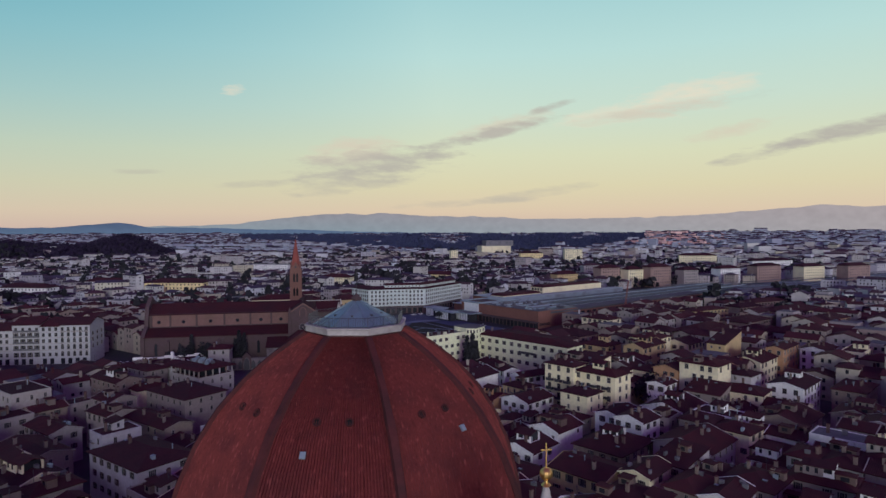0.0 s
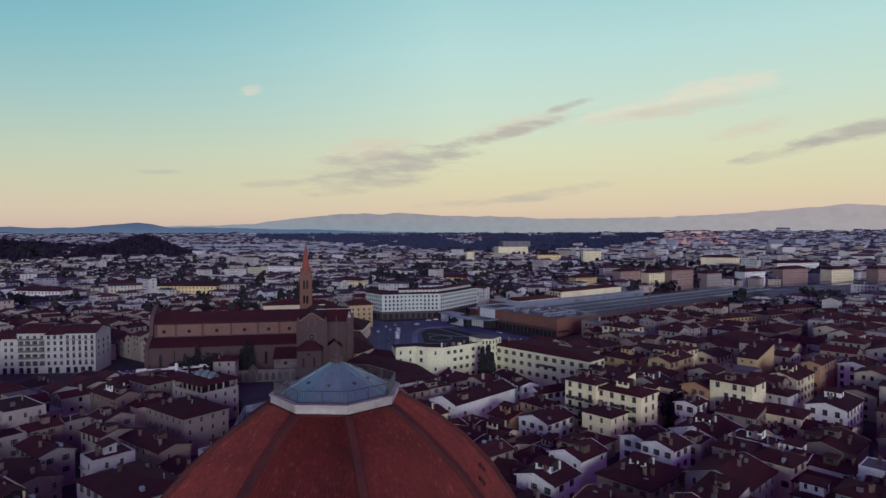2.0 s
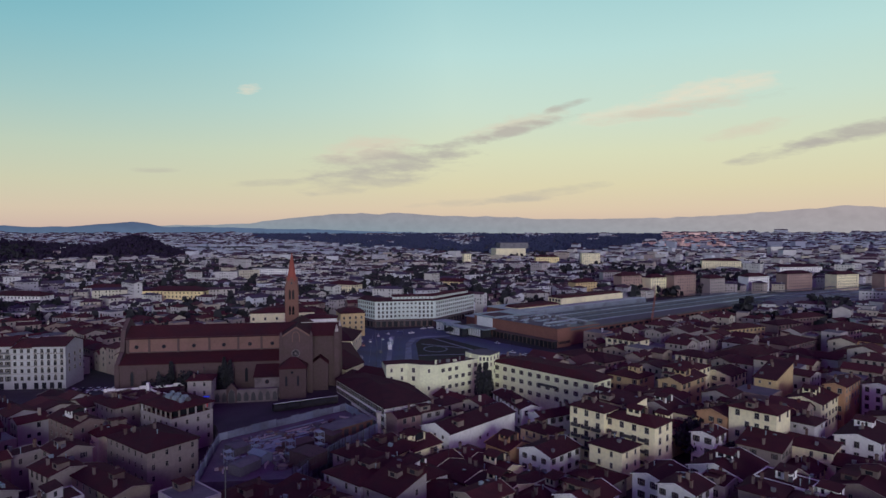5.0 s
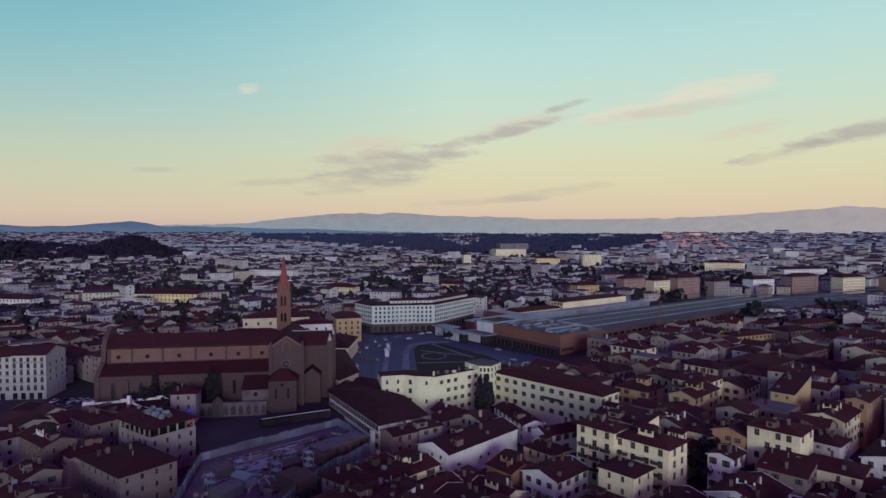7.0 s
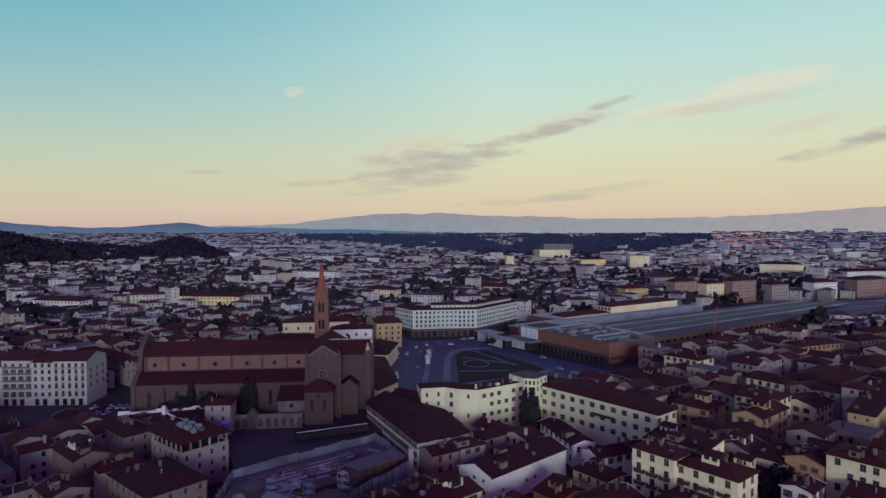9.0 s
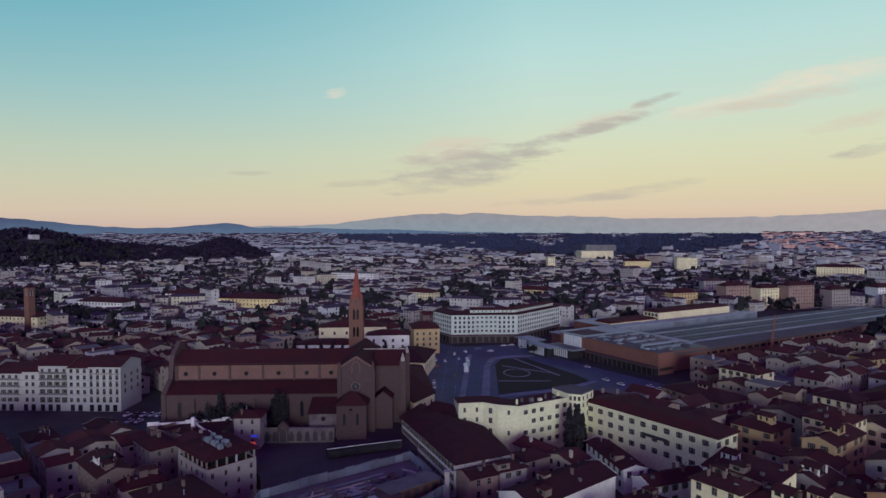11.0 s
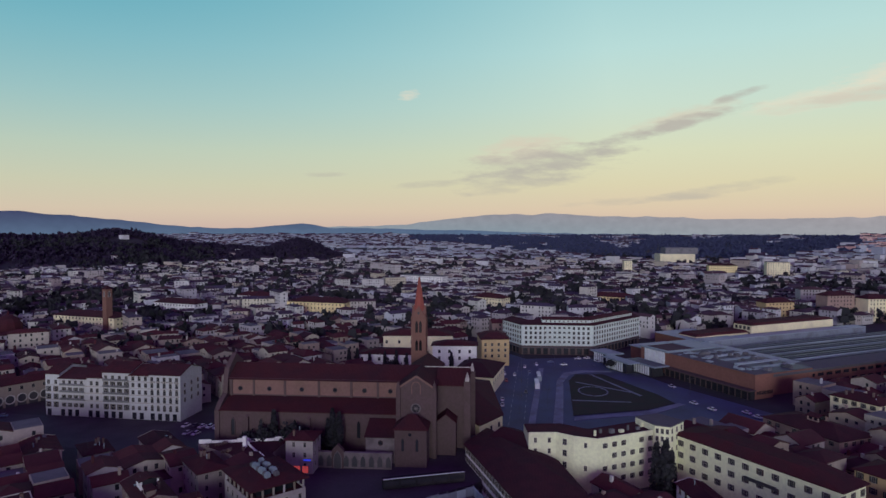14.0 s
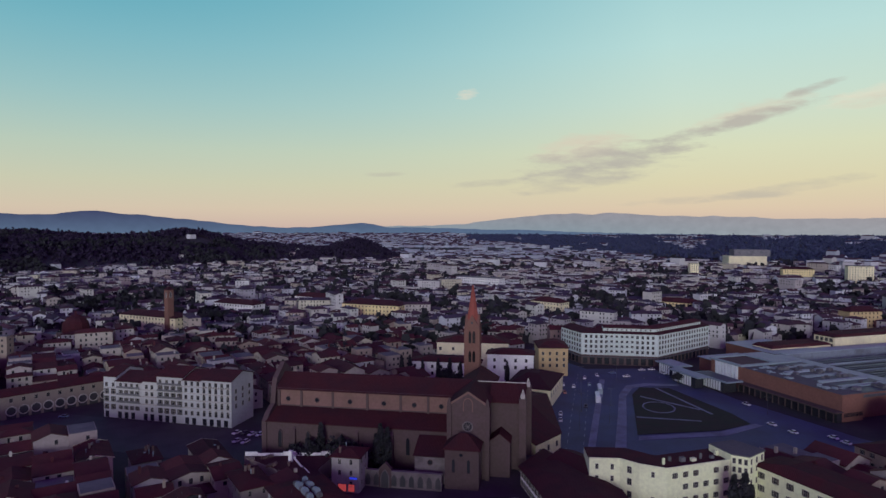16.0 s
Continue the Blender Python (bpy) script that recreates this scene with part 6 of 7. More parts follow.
            part("roof_room", mb, [M[wall], M["roof"], M["pane"]], ob, "small rendered room on the roof")
        if rng.random() < 0.35 and detail < 3:
            # a balcony with thin rails on the street face
            zb = rng.choice(rows) - 1.0
            k = rng.uniform(-0.25, 0.25) * w
            mb = MB()
            mb.box(k - 1.3, k + 1.3, -d / 2 - 0.9, -d / 2, zb - 0.12, zb)
            slab_ob = part("balcony", mb, M["trim"], ob, "shallow stone balcony")
            mb = MB()
            for x in range(9):
                mb.box(k - 1.28 + 0.315 * x, k - 1.25 + 0.315 * x, -d / 2 - 0.88, -d / 2 - 0.85, zb, zb + 0.95)
            mb.box(k - 1.3, k + 1.3, -d / 2 - 0.9, -d / 2 - 0.84, zb + 0.95, zb + 1.0)
            part("railing", mb, M["iron"], slab_ob, "thin iron railing", kind="stuff")
        if rng.random() < 0.45:
            mb = MB()
            x, y = rng.uniform(-0.3, 0.3) * w, rng.uniform(-0.3, 0.3) * d
            mb.bar((x, y, h), (x, y, h + rise + 2.6), 0.03)
            for k in range(4):
                mb.bar((x - 0.5 + 0.08 * k, y, h + rise + 1.6 + 0.25 * k), (x + 0.5 - 0.08 * k, y, h + rise + 1.6 + 0.25 * k), 0.02)
            part("aerial", mb, M["iron"], ob, "thin roof aerial")
    if terrace or (detail >= 2 and style in ("gable", "hip") and min(w, d) > 9.5 and rng.random() < 0.22):
        # a roof loggia with posts under a small tiled roof
        mb = MB()
        s = 2.4
        zt = h + rise * 0.55
        mb.box(-s, s, -s, s, h, zt + 0.2, 0)
        for x in (-s + 0.25, 0, s - 0.25):
            for y in (-s + 0.25, s - 0.25):
                mb.box(x - 0.2, x + 0.2, y - 0.2, y + 0.2, zt + 0.2, zt + 2.5, 0)
        mb.box(-s, s, -s, -s + 0.12, zt + 0.2, zt + 1.0, 0)
        # dark box inside the posts stands in for the loggia's shade
        mb.box(-s + 0.6, s - 0.6, -s + 0.6, s - 0.5, zt + 0.2, zt + 2.5, 1)
        mb.gable(-s, s, -s, s, zt + 2.5, 0.8, 0.45, 0.2, "x", 2)
        part("roof_loggia", mb, [M["white"] if wall == "plaster" else M[wall], M["pane"], M["roof"]], ob, "small open roof loggia with posts")
    return ob


rng = random.Random(21)
NAMED = [
    (91.7, 214.0, 18.0, 11.2, 17.0, -52, "cream", "hip", "cream four-storey house with balconies and brown shutters"),
    (80.6, 222.9, 13.0, 9.0, 18.5, -52, "cream", "hip", "tall cream house with a hipped red roof"),
    (131.7, 264.0, 9.5, 22.0, 17.0, -52, "ochre", "gable", "ochre house with a roof loggia"),
    (133.8, 232.2, 13.8, 10.2, 13.0, -52, "cream", "flat", "pale yellow house with a broad roof terrace"),
    (169.5, 261.4, 8.0, 20.2, 18.0, -52, "ochre", "shed", "tall bright ochre house with few windows"),
    (172.0, 242.6, 12.5, 22.0, 14.0, -52, "cream", "gable", "cream house with a tiled gable roof"),
    (192.0, 252.0, 7.0, 22.0, 17.0, -52, "orange", "gable", "narrow orange house among roofs"),
    (212.6, 255.2, 10.8, 18.8, 15.0, -52, "white", "gable", "white house with dark openings"),
    (222.7, 244.0, 8.8, 22.0, 16.0, -52, "cream", "flat", "cream apartment house with a roof terrace"),
    (165.6, 208.0, 12.2, 22.0, 12.0, -52, "white", "gable", "white house with a long gable roof"),
    (109.0, 191.1, 14.8, 18.0, 10.0, -52, "white", "gable", "white low house with a broad tiled roof"),
    (113.9, 210.4, 7.0, 9.8, 13.0, -52, "white", "gable", "white attic house with three arched windows"),
    (88.4, 190.0, 9.2, 14.0, 9.0, -52, "white", "gable", "small white house with a tiled roof"),
    (75.2, 161.0, 15.2, 18.8, 9.0, -52, "plaster", "hip", "low house with a wide dark roof"),
    (97.3, 156.5, 16.0, 18.0, 10.0, -52, "plaster", "gable", "grey-white house with four large windows"),
    (60.9, 140.8, 16.0, 13.8, 10.0, -52, "ochre", "gable", "ochre house with a dark gable roof"),
    (62.7, 176.6, 10.5, 13.5, 9.5, -52, "white", "gable", "bright white house with a blank gable wall"),
    (64.0, 270.0, 27.0, 8.0, 8.0, -76, "white", "gable", "long white range behind cypresses"),
    (63.4, 214.9, 12.0, 16.0, 8.0, -52, "white", "gable", "low white house with sloping roofs"),
    (141.1, 177.4, 14.8, 20.0, 9.0, -52, "plaster", "gable", None), (186.3, 202.4, 10.5, 20.0, 11.0, -52, "plaster", "hip", None),
    (168.2, 178.7, 13.2, 18.0, 9.0, -52, "plaster", "gable", None), (76.5, 252.0, 22.0, 8.0, 8.0, 24, "white", "gable", "low white wing with a long dark roof"),
    (41.5, 242.5, 13.0, 36.0, 9.4, -49, "white", "gable", "long bright white house with few small windows"), (17.7, 246.4, 10.0, 7.6, 10.6, 30, "pink", "gable", None), (26.8, 251.6, 9.6, 7.6, 10.9, 30, "plaster", "hip", None),
    (201.0, 335.0, 42.0, 21.0, 12.0, 35, "pink", "hip", "long brown block with a broad dark red roof"),
    (218.0, 319.0, 34.0, 18.0, 10.0, 40, "plaster", "hip", "pale block with a row of dark windows"),
    (310.0, 408.0, 50.0, 24.0, 12.0, 24, "cream", "hip", "large cream school with a broad hipped roof"),
    (120.0, 339.0, 32.0, 19.0, 11.0, -60, "pink", "hip", "long red-brown range with a pitched roof"),
    (183.0, 396.0, 11.0, 18.0, 14.0, -54, "plaster", "gable", "grey gabled apartment house near the station"),
    (199.0, 398.0, 16.0, 20.0, 14.0, -54, "plaster", "gable", "grey apartment house with a blank gable wall"),
    (152.0, 372.0, 20.0, 14.0, 14.0, -54, "cream", "hip", "cream apartment house near the station"),
    (250.0, 372.0, 36.0, 20.0, 11.0, 32, "pink", "hip", "long brown block among dark roofs"),
    (262.0, 330.0, 30.0, 18.0, 12.0, 34, "plaster", "hip", None), (248.0, 418.0, 34.0, 14.0, 12.0, 20, "ochre", "hip", None), (288.0, 432.0, 26.0, 14.0, 12.0, 20, "pink", "hip", None),
    (168.0, 322.0, 16.0, 12.0, 14.0, -54, "cream", "hip", None), (330.0, 470.0, 40.0, 15.0, 11.0, 20, "pink", "hip", None), (300.0, 360.0, 30.0, 16.0, 13.0, 30, "orange", "hip", None),
    (163.6, 289.5, 13.5, 18.0, 13.0, -52, "cream", "gable", None), (143.9, 284.7, 14.2, 16.0, 17.0, -52, "cream", "hip", None), (118.8, 285.1, 14.2, 14.0, 14.0, -52, "ochre", "hip", None),
    (-62.5, 279.0, 9.0, 9.0, 17.6, 4, "plaster", "hip", "grey-white corner house beside the churchyard"),
    (-60.8, 221.3, 24.0, 16.2, 13.0, -42, "plaster", "hip", "wide pale house with a broad hipped roof"),
    (-92.2, 239.7, 20.0, 9.0, 14.0, -42, "plaster", "gable", "pale house with an open top loggia"),
    (-63.3, 251.2, 20.2, 15.8, 12.4, -42, "plaster", "flat", "pale house with a columned roof loggia"),
    (-53.4, 157.3, 24.0, 15.2, 13.0, -42, "plaster", "hip", "large house with a wide dark roof and skylight"),
    (-114.5, 216.5, 20.0, 12.0, 16.5, -42, "plaster", "flat", "pale block with a flat dark roof terrace"),
    (-62.2, 193.7, 26.0, 9.0, 11.0, -42, "plaster", "gable", "long pale range with a dark roof"),
    (-92.5, 193.2, 18.0, 9.0, 10.0, -42, "plaster", "gable", None), (-88.6, 262.8, 16.0, 9.0, 13.0, -42, "plaster", "hip", None),
    (-122.0, 290.7, 22.0, 10.0, 8.0, -42, "plaster", "gable", "low pale house near the square"), (-88.0, 172.8, 22.0, 11.5, 10.0, -42, "plaster", "gable", None),
    (-82.5, 214.1, 12.0, 9.0, 13.0, -42, "plaster", "gable", None), (-162.5, 280.3, 20.0, 10.5, 8.0, -42, "cream", "gable", None), (-142.4, 282.3, 14.0, 9.0, 8.0, -42, "plaster", "hip", None),
]
taken = []
for i, (x, y, w, d, h, a, m, st, lb) in enumerate(NAMED):
    hs = town_house(x, y, w, d, h, a, rng, m, st, None, 3, lb, terrace=bool(lb) and ("roof loggia" in lb or "open top loggia" in lb), steps=4.3 if i < 2 else 3.7)
    taken.append((x, y, 0.5 * math.hypot(w, d) * 0.88))
    if lb and "columned roof loggia" in lb:
        for k in range(7):
            for y in (-7.8, 7.3):
                mb = MB()
                mb.box(-9.7 + 3.15 * k, -9.25 + 3.15 * k, y, y + 0.45, 12.8, 15.9)
                part("column", mb, M["plaster"], hs)
        for k in range(1, 5):
            mb = MB()
            mb.box(9.2, 9.65, -7.8 + 3.1 * k, -7.35 + 3.1 * k, 12.8, 15.9)
            part("column", mb, M["plaster"], hs)
        # dark box in the open loggia, standing in for its inner shade
        mb = MB()
        mb.box(-7.6, 7.6, -5.6, 5.6, 12.6, 15.9)
        part("loggia_core", mb, M["pane"], hs, "dark core standing in for shade behind the columns")
        mb = MB()
        mb.hip(-10, 10, -8, 8, 15.9, 1.4, 0.7, 0.35)
        part("loggia_roof", mb, M["roof"], hs)
        for k in range(16):
            mb = MB()
            mb.box(-0.55, 0.55, -0.7, 0.7, 0, 0.9 + 0.3 * (k % 3))
            mb.box(-0.4, 0.4, -0.5, 0.5, 0.9, 1.25 + 0.3 * (k % 3))
            part("roof_unit", mb, M["lightroof"] if k % 3 else M["grey"], hs, "pale roof machinery", at=pose(-4.5 + (k % 8) * 1.5, -1.6 + 2.6 * (k // 8), 16.7, 0, 0, 5 * (k % 4)))
    if lb and "beside the churchyard" in lb:
        for x, z, w, hh, m, nm, tx in ((-1.0, YARD + 1.5, 1.3, 2.2, "lamp_red", "shop_window", "red lit shop window"), (2.0, YARD + 1.5, 1.0, 2.2, "lamp_red", "shop_window", "red lit shop window"), (2.6, YARD + 4.6, 1.2, 0.6, "lamp_blue", "shop_sign", "glowing blue shop sign")):
            mb = MB()
            mb.box(x - w - 0.1, x + w + 0.1, -d / 2 - 0.10, -d / 2 - 0.002, z - hh / 2 - 0.1, z + hh / 2 + 0.1, 0)
            mb.box(x - w, x + w, -d / 2 - 0.14, -d / 2 - 0.102, z - hh / 2, z + hh / 2, 1)
            part(nm, mb, [M["iron"], M[m]], hs, tx)
    if i in (0, 1):
        for z in (5.0, 8.4, 11.8):
            for k in (-1, 0, 1):
                mb = MB()
                mb.box(-1.5, 1.5, -1.0, 0, -0.1, 0.02)
                mb.prism([(-1.5, -1.0), (1.5, -1.0), (1.5, 0), (1.45, 0), (1.45, -0.95), (-1.45, -0.95), (-1.45, 0), (-1.5, 0)], 0.15, 0.95)
                part("balcony", mb, M["iron"], hs, "iron balcony", at=pose(k * w * 0.3, -d / 2, z, 0, 0, 0))
    if i == 32:
        mb = MB()
        mb.box(-1.6, 1.6, -1.0, 1.0, 0, 0.25)
        part("skylight", mb, M["glazing"], hs, "pale skylight", at=pose(5, -3.6, 14.75, 19, 0, 0))


def inside(p, poly):
    x, y = p
    hit = False
    for i in range(len(poly)):
        (x0, y0), (x1, y1) = poly[i], poly[i - 1]
        if (y0 > y) != (y1 > y) and x < (x1 - x0) * (y - y0) / (y1 - y0) + x0:
            hit = not hit
    return hit


KEEP_FREE = [
    [(-104, 426), (-40, 400), (-4, 398), (0, 500), (-34, 500), (-90, 492), (-104, 458)],
    [(-114, 286), (-84, 282), (-62, 270), (-50, 238), (-48, 194), (-12, 192), (2, 222), (12, 238), (32, 250), (26, 280), (2, 318), (2, 400), (-44, 408), (-60, 378), (-116, 342)],
    [(-24, 322), (26, 330), (122, 352), (156, 366), (122, 400), (84, 452), (92, 574), (74, 590), (30, 552), (-2, 556), (-40, 566)],
    [(-272, 296), (-112, 296), (-100, 320), (-136, 362), (-272, 362)],
    [stp(-76, -30), stp(98, -4), stp(98, 330), stp(140, 455), stp(192, 900), stp(66, 900), stp(6, 455), stp(-38, 330), stp(-76, 200)],
    [(4, 282), (33, 278), (58, 296), (94, 252), (110, 268), (64, 318), (40, 330), (8, 314)],
    [(-20, 20), (32, 20), (32, 80), (-20, 80)],
]


def free(x, y, r):
    pts = [(x, y), (x - r, y), (x + r, y), (x, y - r), (x, y + r)]
    for poly in KEEP_FREE:
        if any(inside(p, poly) for p in pts):
            return False
    return all((x - a) ** 2 + (y - b) ** 2 > (c + r) ** 2 for a, b, c in taken)


class City:
    """The houses past the nearest few hundred, joined: walls, tiled roofs, flat roofs and windows."""
    wall, roof, flat, pane, mid_wall, mid_roof, rose, outer = MB(), MB(), MB(), MB(), MB(), MB(), MB(), MB()


def joined_house(x, y, w, d, h, ang, rg, style, rows, step, axis=None, mid=False, rose=False):
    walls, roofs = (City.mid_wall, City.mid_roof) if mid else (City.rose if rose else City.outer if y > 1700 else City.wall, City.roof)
    ca, sa, zg = math.cos(radians(ang)), math.sin(radians(ang)), ground_z(x, y)

    def put(src, dst):
        k = len(dst.v)
        dst.v.extend([(x + p * ca - q * sa, y + p * sa + q * ca, zz + zg) for p, q, zz in src.v])
        dst.f.extend([tuple(k + t for t in f) for f in src.f])
        dst.m.extend(src.m)
    a, b = MB(), MB()
    foot = [(-w / 2, -d / 2), (w / 2, -d / 2), (w / 2, d / 2), (-w / 2, d / 2)]
    if style == "flat":
        a.prism(foot, -1, h + 0.6)
        b.prism([(p * (1 - 0.6 / w), q * (1 - 0.6 / d)) for p, q in foot], h + 0.5, h + 0.75)
        put(b, City.flat)
    else:
        a.prism(foot, -1, h)
        rise = min(w, d) / 2 * rg.uniform(0.30, 0.44)
        axis = axis or ("x" if w > d else "y")
        if style == "hip":
            b.hip(-w / 2, w / 2, -d / 2, d / 2, h + 0.1, rise, 0.5, 0.3)
        else:
            b.gable(-w / 2, w / 2, -d / 2, d / 2, h + 0.1, rise, 0.5, 0.3, axis)
            k = len(a.v)
            e = h + rise - 0.2
            if axis == "x":
                a.v += [(-w / 2, 0, e), (w / 2, 0, e)]
                a.f += [(k - 4, k, k - 1), (k - 3, k - 2, k + 1)]
            else:
                a.v += [(0, -d / 2, e), (0, d / 2, e)]
                a.f += [(k - 4, k - 3, k), (k - 2, k - 1, k + 1)]
            a.m += [0, 0]
        put(b, roofs)
    put(a, walls)
    if rg.random() < 0.5:
        c = MB()
        p, q = rg.uniform(-0.3, 0.3) * w, rg.uniform(-0.3, 0.3) * d
        c.box(p - 0.45, p + 0.45, q - 0.4, q + 0.4, h, h + rg.uniform(2.0, 3.4))
        put(c, walls if rg.random() < 0.5 else roofs)
    if rows:
        c = MB()
        window_boxes(c, w, d, rows, step, rg, 0.2, False)
        put(c, City.pane)


# rows of houses along the old streets
def fill_town():
    rg = random.Random(77)
    plots = []
    for zone, ang in (("l", -42), ("r", -52)):
        a = radians(ang)
        e1, e2 = Vector((math.cos(a), math.sin(a))), Vector((-math.sin(a), math.cos(a)))
        v = -420.0
        row = 0
        while v < 620:
            depth = rg.uniform(8.5, 12.5)
            u = -620.0 + rg.uniform(0, 9)
            while u < 560:
                w = rg.uniform(7, 15)
                if rg.random() < 0.10:
                    u += rg.uniform(3.0, 4.5)
                c = e1 * (u + w / 2) + e2 * (v + depth / 2)
                u += w + 0.25
                x, y = c
                r = math.hypot(x - 10, y - 20)
                az = math.degrees(math.atan2(x - 10, y + 20))
                if y < 62 or r > 500 or not -50 < az < 44:
                    continue
                if (zone == "l") != (x < 12 + 0.02 * y):
                    continue
                if not free(x, y, min(w, depth) * 0.42):
                    continue
                t = noise.noise(Vector((x * 0.02, y * 0.02, 3.0)))
                h = max(6.5, 10.8 + 4.0 * t + rg.uniform(-3.2, 3.6))
                if y < 175:
                    h = min(h, 12.0)
                if y < 250 and -60 < x < 60:
                    h = min(h, 10)
                if 85 < x < 280 and 205 < y < 300:
                    h += rg.uniform(1.0, 6.0)
                if 22 < x < 74 and 180 < y < 246:
                    h = min(h, rg.uniform(5.5, 7.0))
                if x < -95 and y < 330:
                    h = min(h, 11.5)
                plots.append((r, x, y, w, depth + 0.3, h, ang + rg.uniform(-4, 4)))
            v += depth + (rg.uniform(4.0, 6.0) if row % 3 == 2 else 0.4)
            row += 1
    plots.sort()
    for n, (r, x, y, w, d, h, ang) in enumerate(plots):
        if n < 258:
            # left plots take darker plaster: the view's edge darkening put into the paint
            town_house(x, y, w, d, h, ang, rg, rg.choice(("plaster",) * 8 + ("cream",)) if x < 15 else rg.choice(("plaster",) * 2 + ("cream",) * 6 + ("yellow", "yellow", "ochre", "orange", "white", "white")) if y > 190 else rg.choice(("plaster",) * 6 + ("white",) * 4 + ("cream",) * 2), rg.choice(("hip", "hip", "shed", "gable", "flat", "gable")) if x > 70 and y > 200 else None, None, 2)
        else:
            rows = [h - 1.7 - 3.3 * k for k in range(3) if h - 1.7 - 3.3 * k > 1.5]
            joined_house(x, y, w, d, h, ang, rg, rg.choice(("gable", "gable", "hip", "gable", "flat")), rows, rg.uniform(2.7, 3.6), rg.choice("xy"), True)


fill_town()


# ---------------------------------------------------------------- the far city
def in_park(az, r):
    wob = noise.noise(Vector((az * 0.22, r * 0.0011, 0))) + 0.6 * noise.noise(Vector((az * 0.9, r * 0.003, 2.0)))
    near = float(np.interp(az, (-12, -6, 0, 6, 14, 20, 25), (3300, 2700, 2150, 1780, 1700, 1850, 2600)))
    return -12 < az < 25 and near + 160 * wob < r < 4300 and wob > -0.34


def far_city():
    rg = random.Random(5)
    r = 502.0
    while r < 4450:
        pitch = 10.0 + r * 0.0062
        n_az = int(radians(106) * r / (pitch * 1.12))
        for i in range(n_az):
            az = -60 + 106 * (i + rg.uniform(-0.45, 0.45)) / n_az
            rr = r + rg.uniform(-0.5, 0.5) * pitch
            x, y = 10 + rr * math.sin(radians(az)), 20 + rr * math.cos(radians(az))
            if rr > 4100 and -12 < az < 25 or in_park(az, rr) or rg.random() < (0.05 if rr < 1500 else 0.18):
                continue
            if rr < 2600 and ground_z(x, y) > 5 and rg.random() < 0.985:
                continue
            if rr < 1700 and not free(x, y, 7):
                continue
            w, d = pitch * rg.uniform(0.55, 1.2), pitch * rg.uniform(0.5, 0.9)
            h = max(5.5, 10.5 + 4.5 * noise.noise(Vector((x * 0.01, y * 0.01, 0))) + rg.uniform(-3.5, 4.5))
            if rg.random() > 0.95:
                w, h = w * 1.8, h * rg.uniform(1.2, 1.7)
            ang = (-42 if x < 20 else -50) + rg.choice((0, 0, 0, 90, 25, 60)) + rg.uniform(-12, 12)
            if rr > 2600:
                h *= 0.75
            if rr > 1300 and az > 16:
                h *= rg.uniform(1.0, 1.8)
            style = "flat" if rg.random() < (0.2 if rr < 1000 else 0.5) else rg.choice(("hip", "gable"))
            rows = [h - 1.7 - 3.3 * k for k in range(3 if rr < 900 else 2) if h - 1.7 - 3.3 * k > 1.5] if rr < 1350 else []
            # walls between 23 and 30 degrees get the painted pink sunlight
            joined_house(x, y, w, d, h, ang, rg, style, rows, 3.0 if rr < 900 else 3.8, None, rr < 560, rr > 2300 and 23 + rg.gauss(0, 1.0) < az < 30 + rg.gauss(0, 1.0) and rg.random() < 0.7)
        r += pitch * 0.98
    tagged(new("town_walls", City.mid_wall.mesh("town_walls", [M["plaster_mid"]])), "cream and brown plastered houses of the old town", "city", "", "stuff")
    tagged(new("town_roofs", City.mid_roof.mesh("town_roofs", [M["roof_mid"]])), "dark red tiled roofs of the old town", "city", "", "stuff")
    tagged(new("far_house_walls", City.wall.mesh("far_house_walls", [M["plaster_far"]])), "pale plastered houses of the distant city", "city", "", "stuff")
    tagged(new("far_suburb_walls", City.outer.mesh("far_suburb_walls", [M["plaster_haze"]])), "outer suburb houses with blue distance haze in their colour", "city", "", "stuff")
    tagged(new("far_rose_walls", City.rose.mesh("far_rose_walls", [M["sunglow_far"]])), "distant houses with pink first sunlight painted into their walls", "city", "", "stuff")
    tagged(new("far_house_roofs", City.roof.mesh("far_house_roofs", [M["roof_haze"]])), "tiled roofs of the distant city with blue haze in their colour", "city", "", "stuff")
    tagged(new("far_flat_roofs", City.flat.mesh("far_flat_roofs", [M["grey"]])), "grey flat roofs of the distant city", "city", "", "stuff")
    tagged(new("far_windows", City.pane.mesh("far_windows", [M["pane_far"], M["shutter"]])), "dark windows of the distant city", "city", "", "stuff")


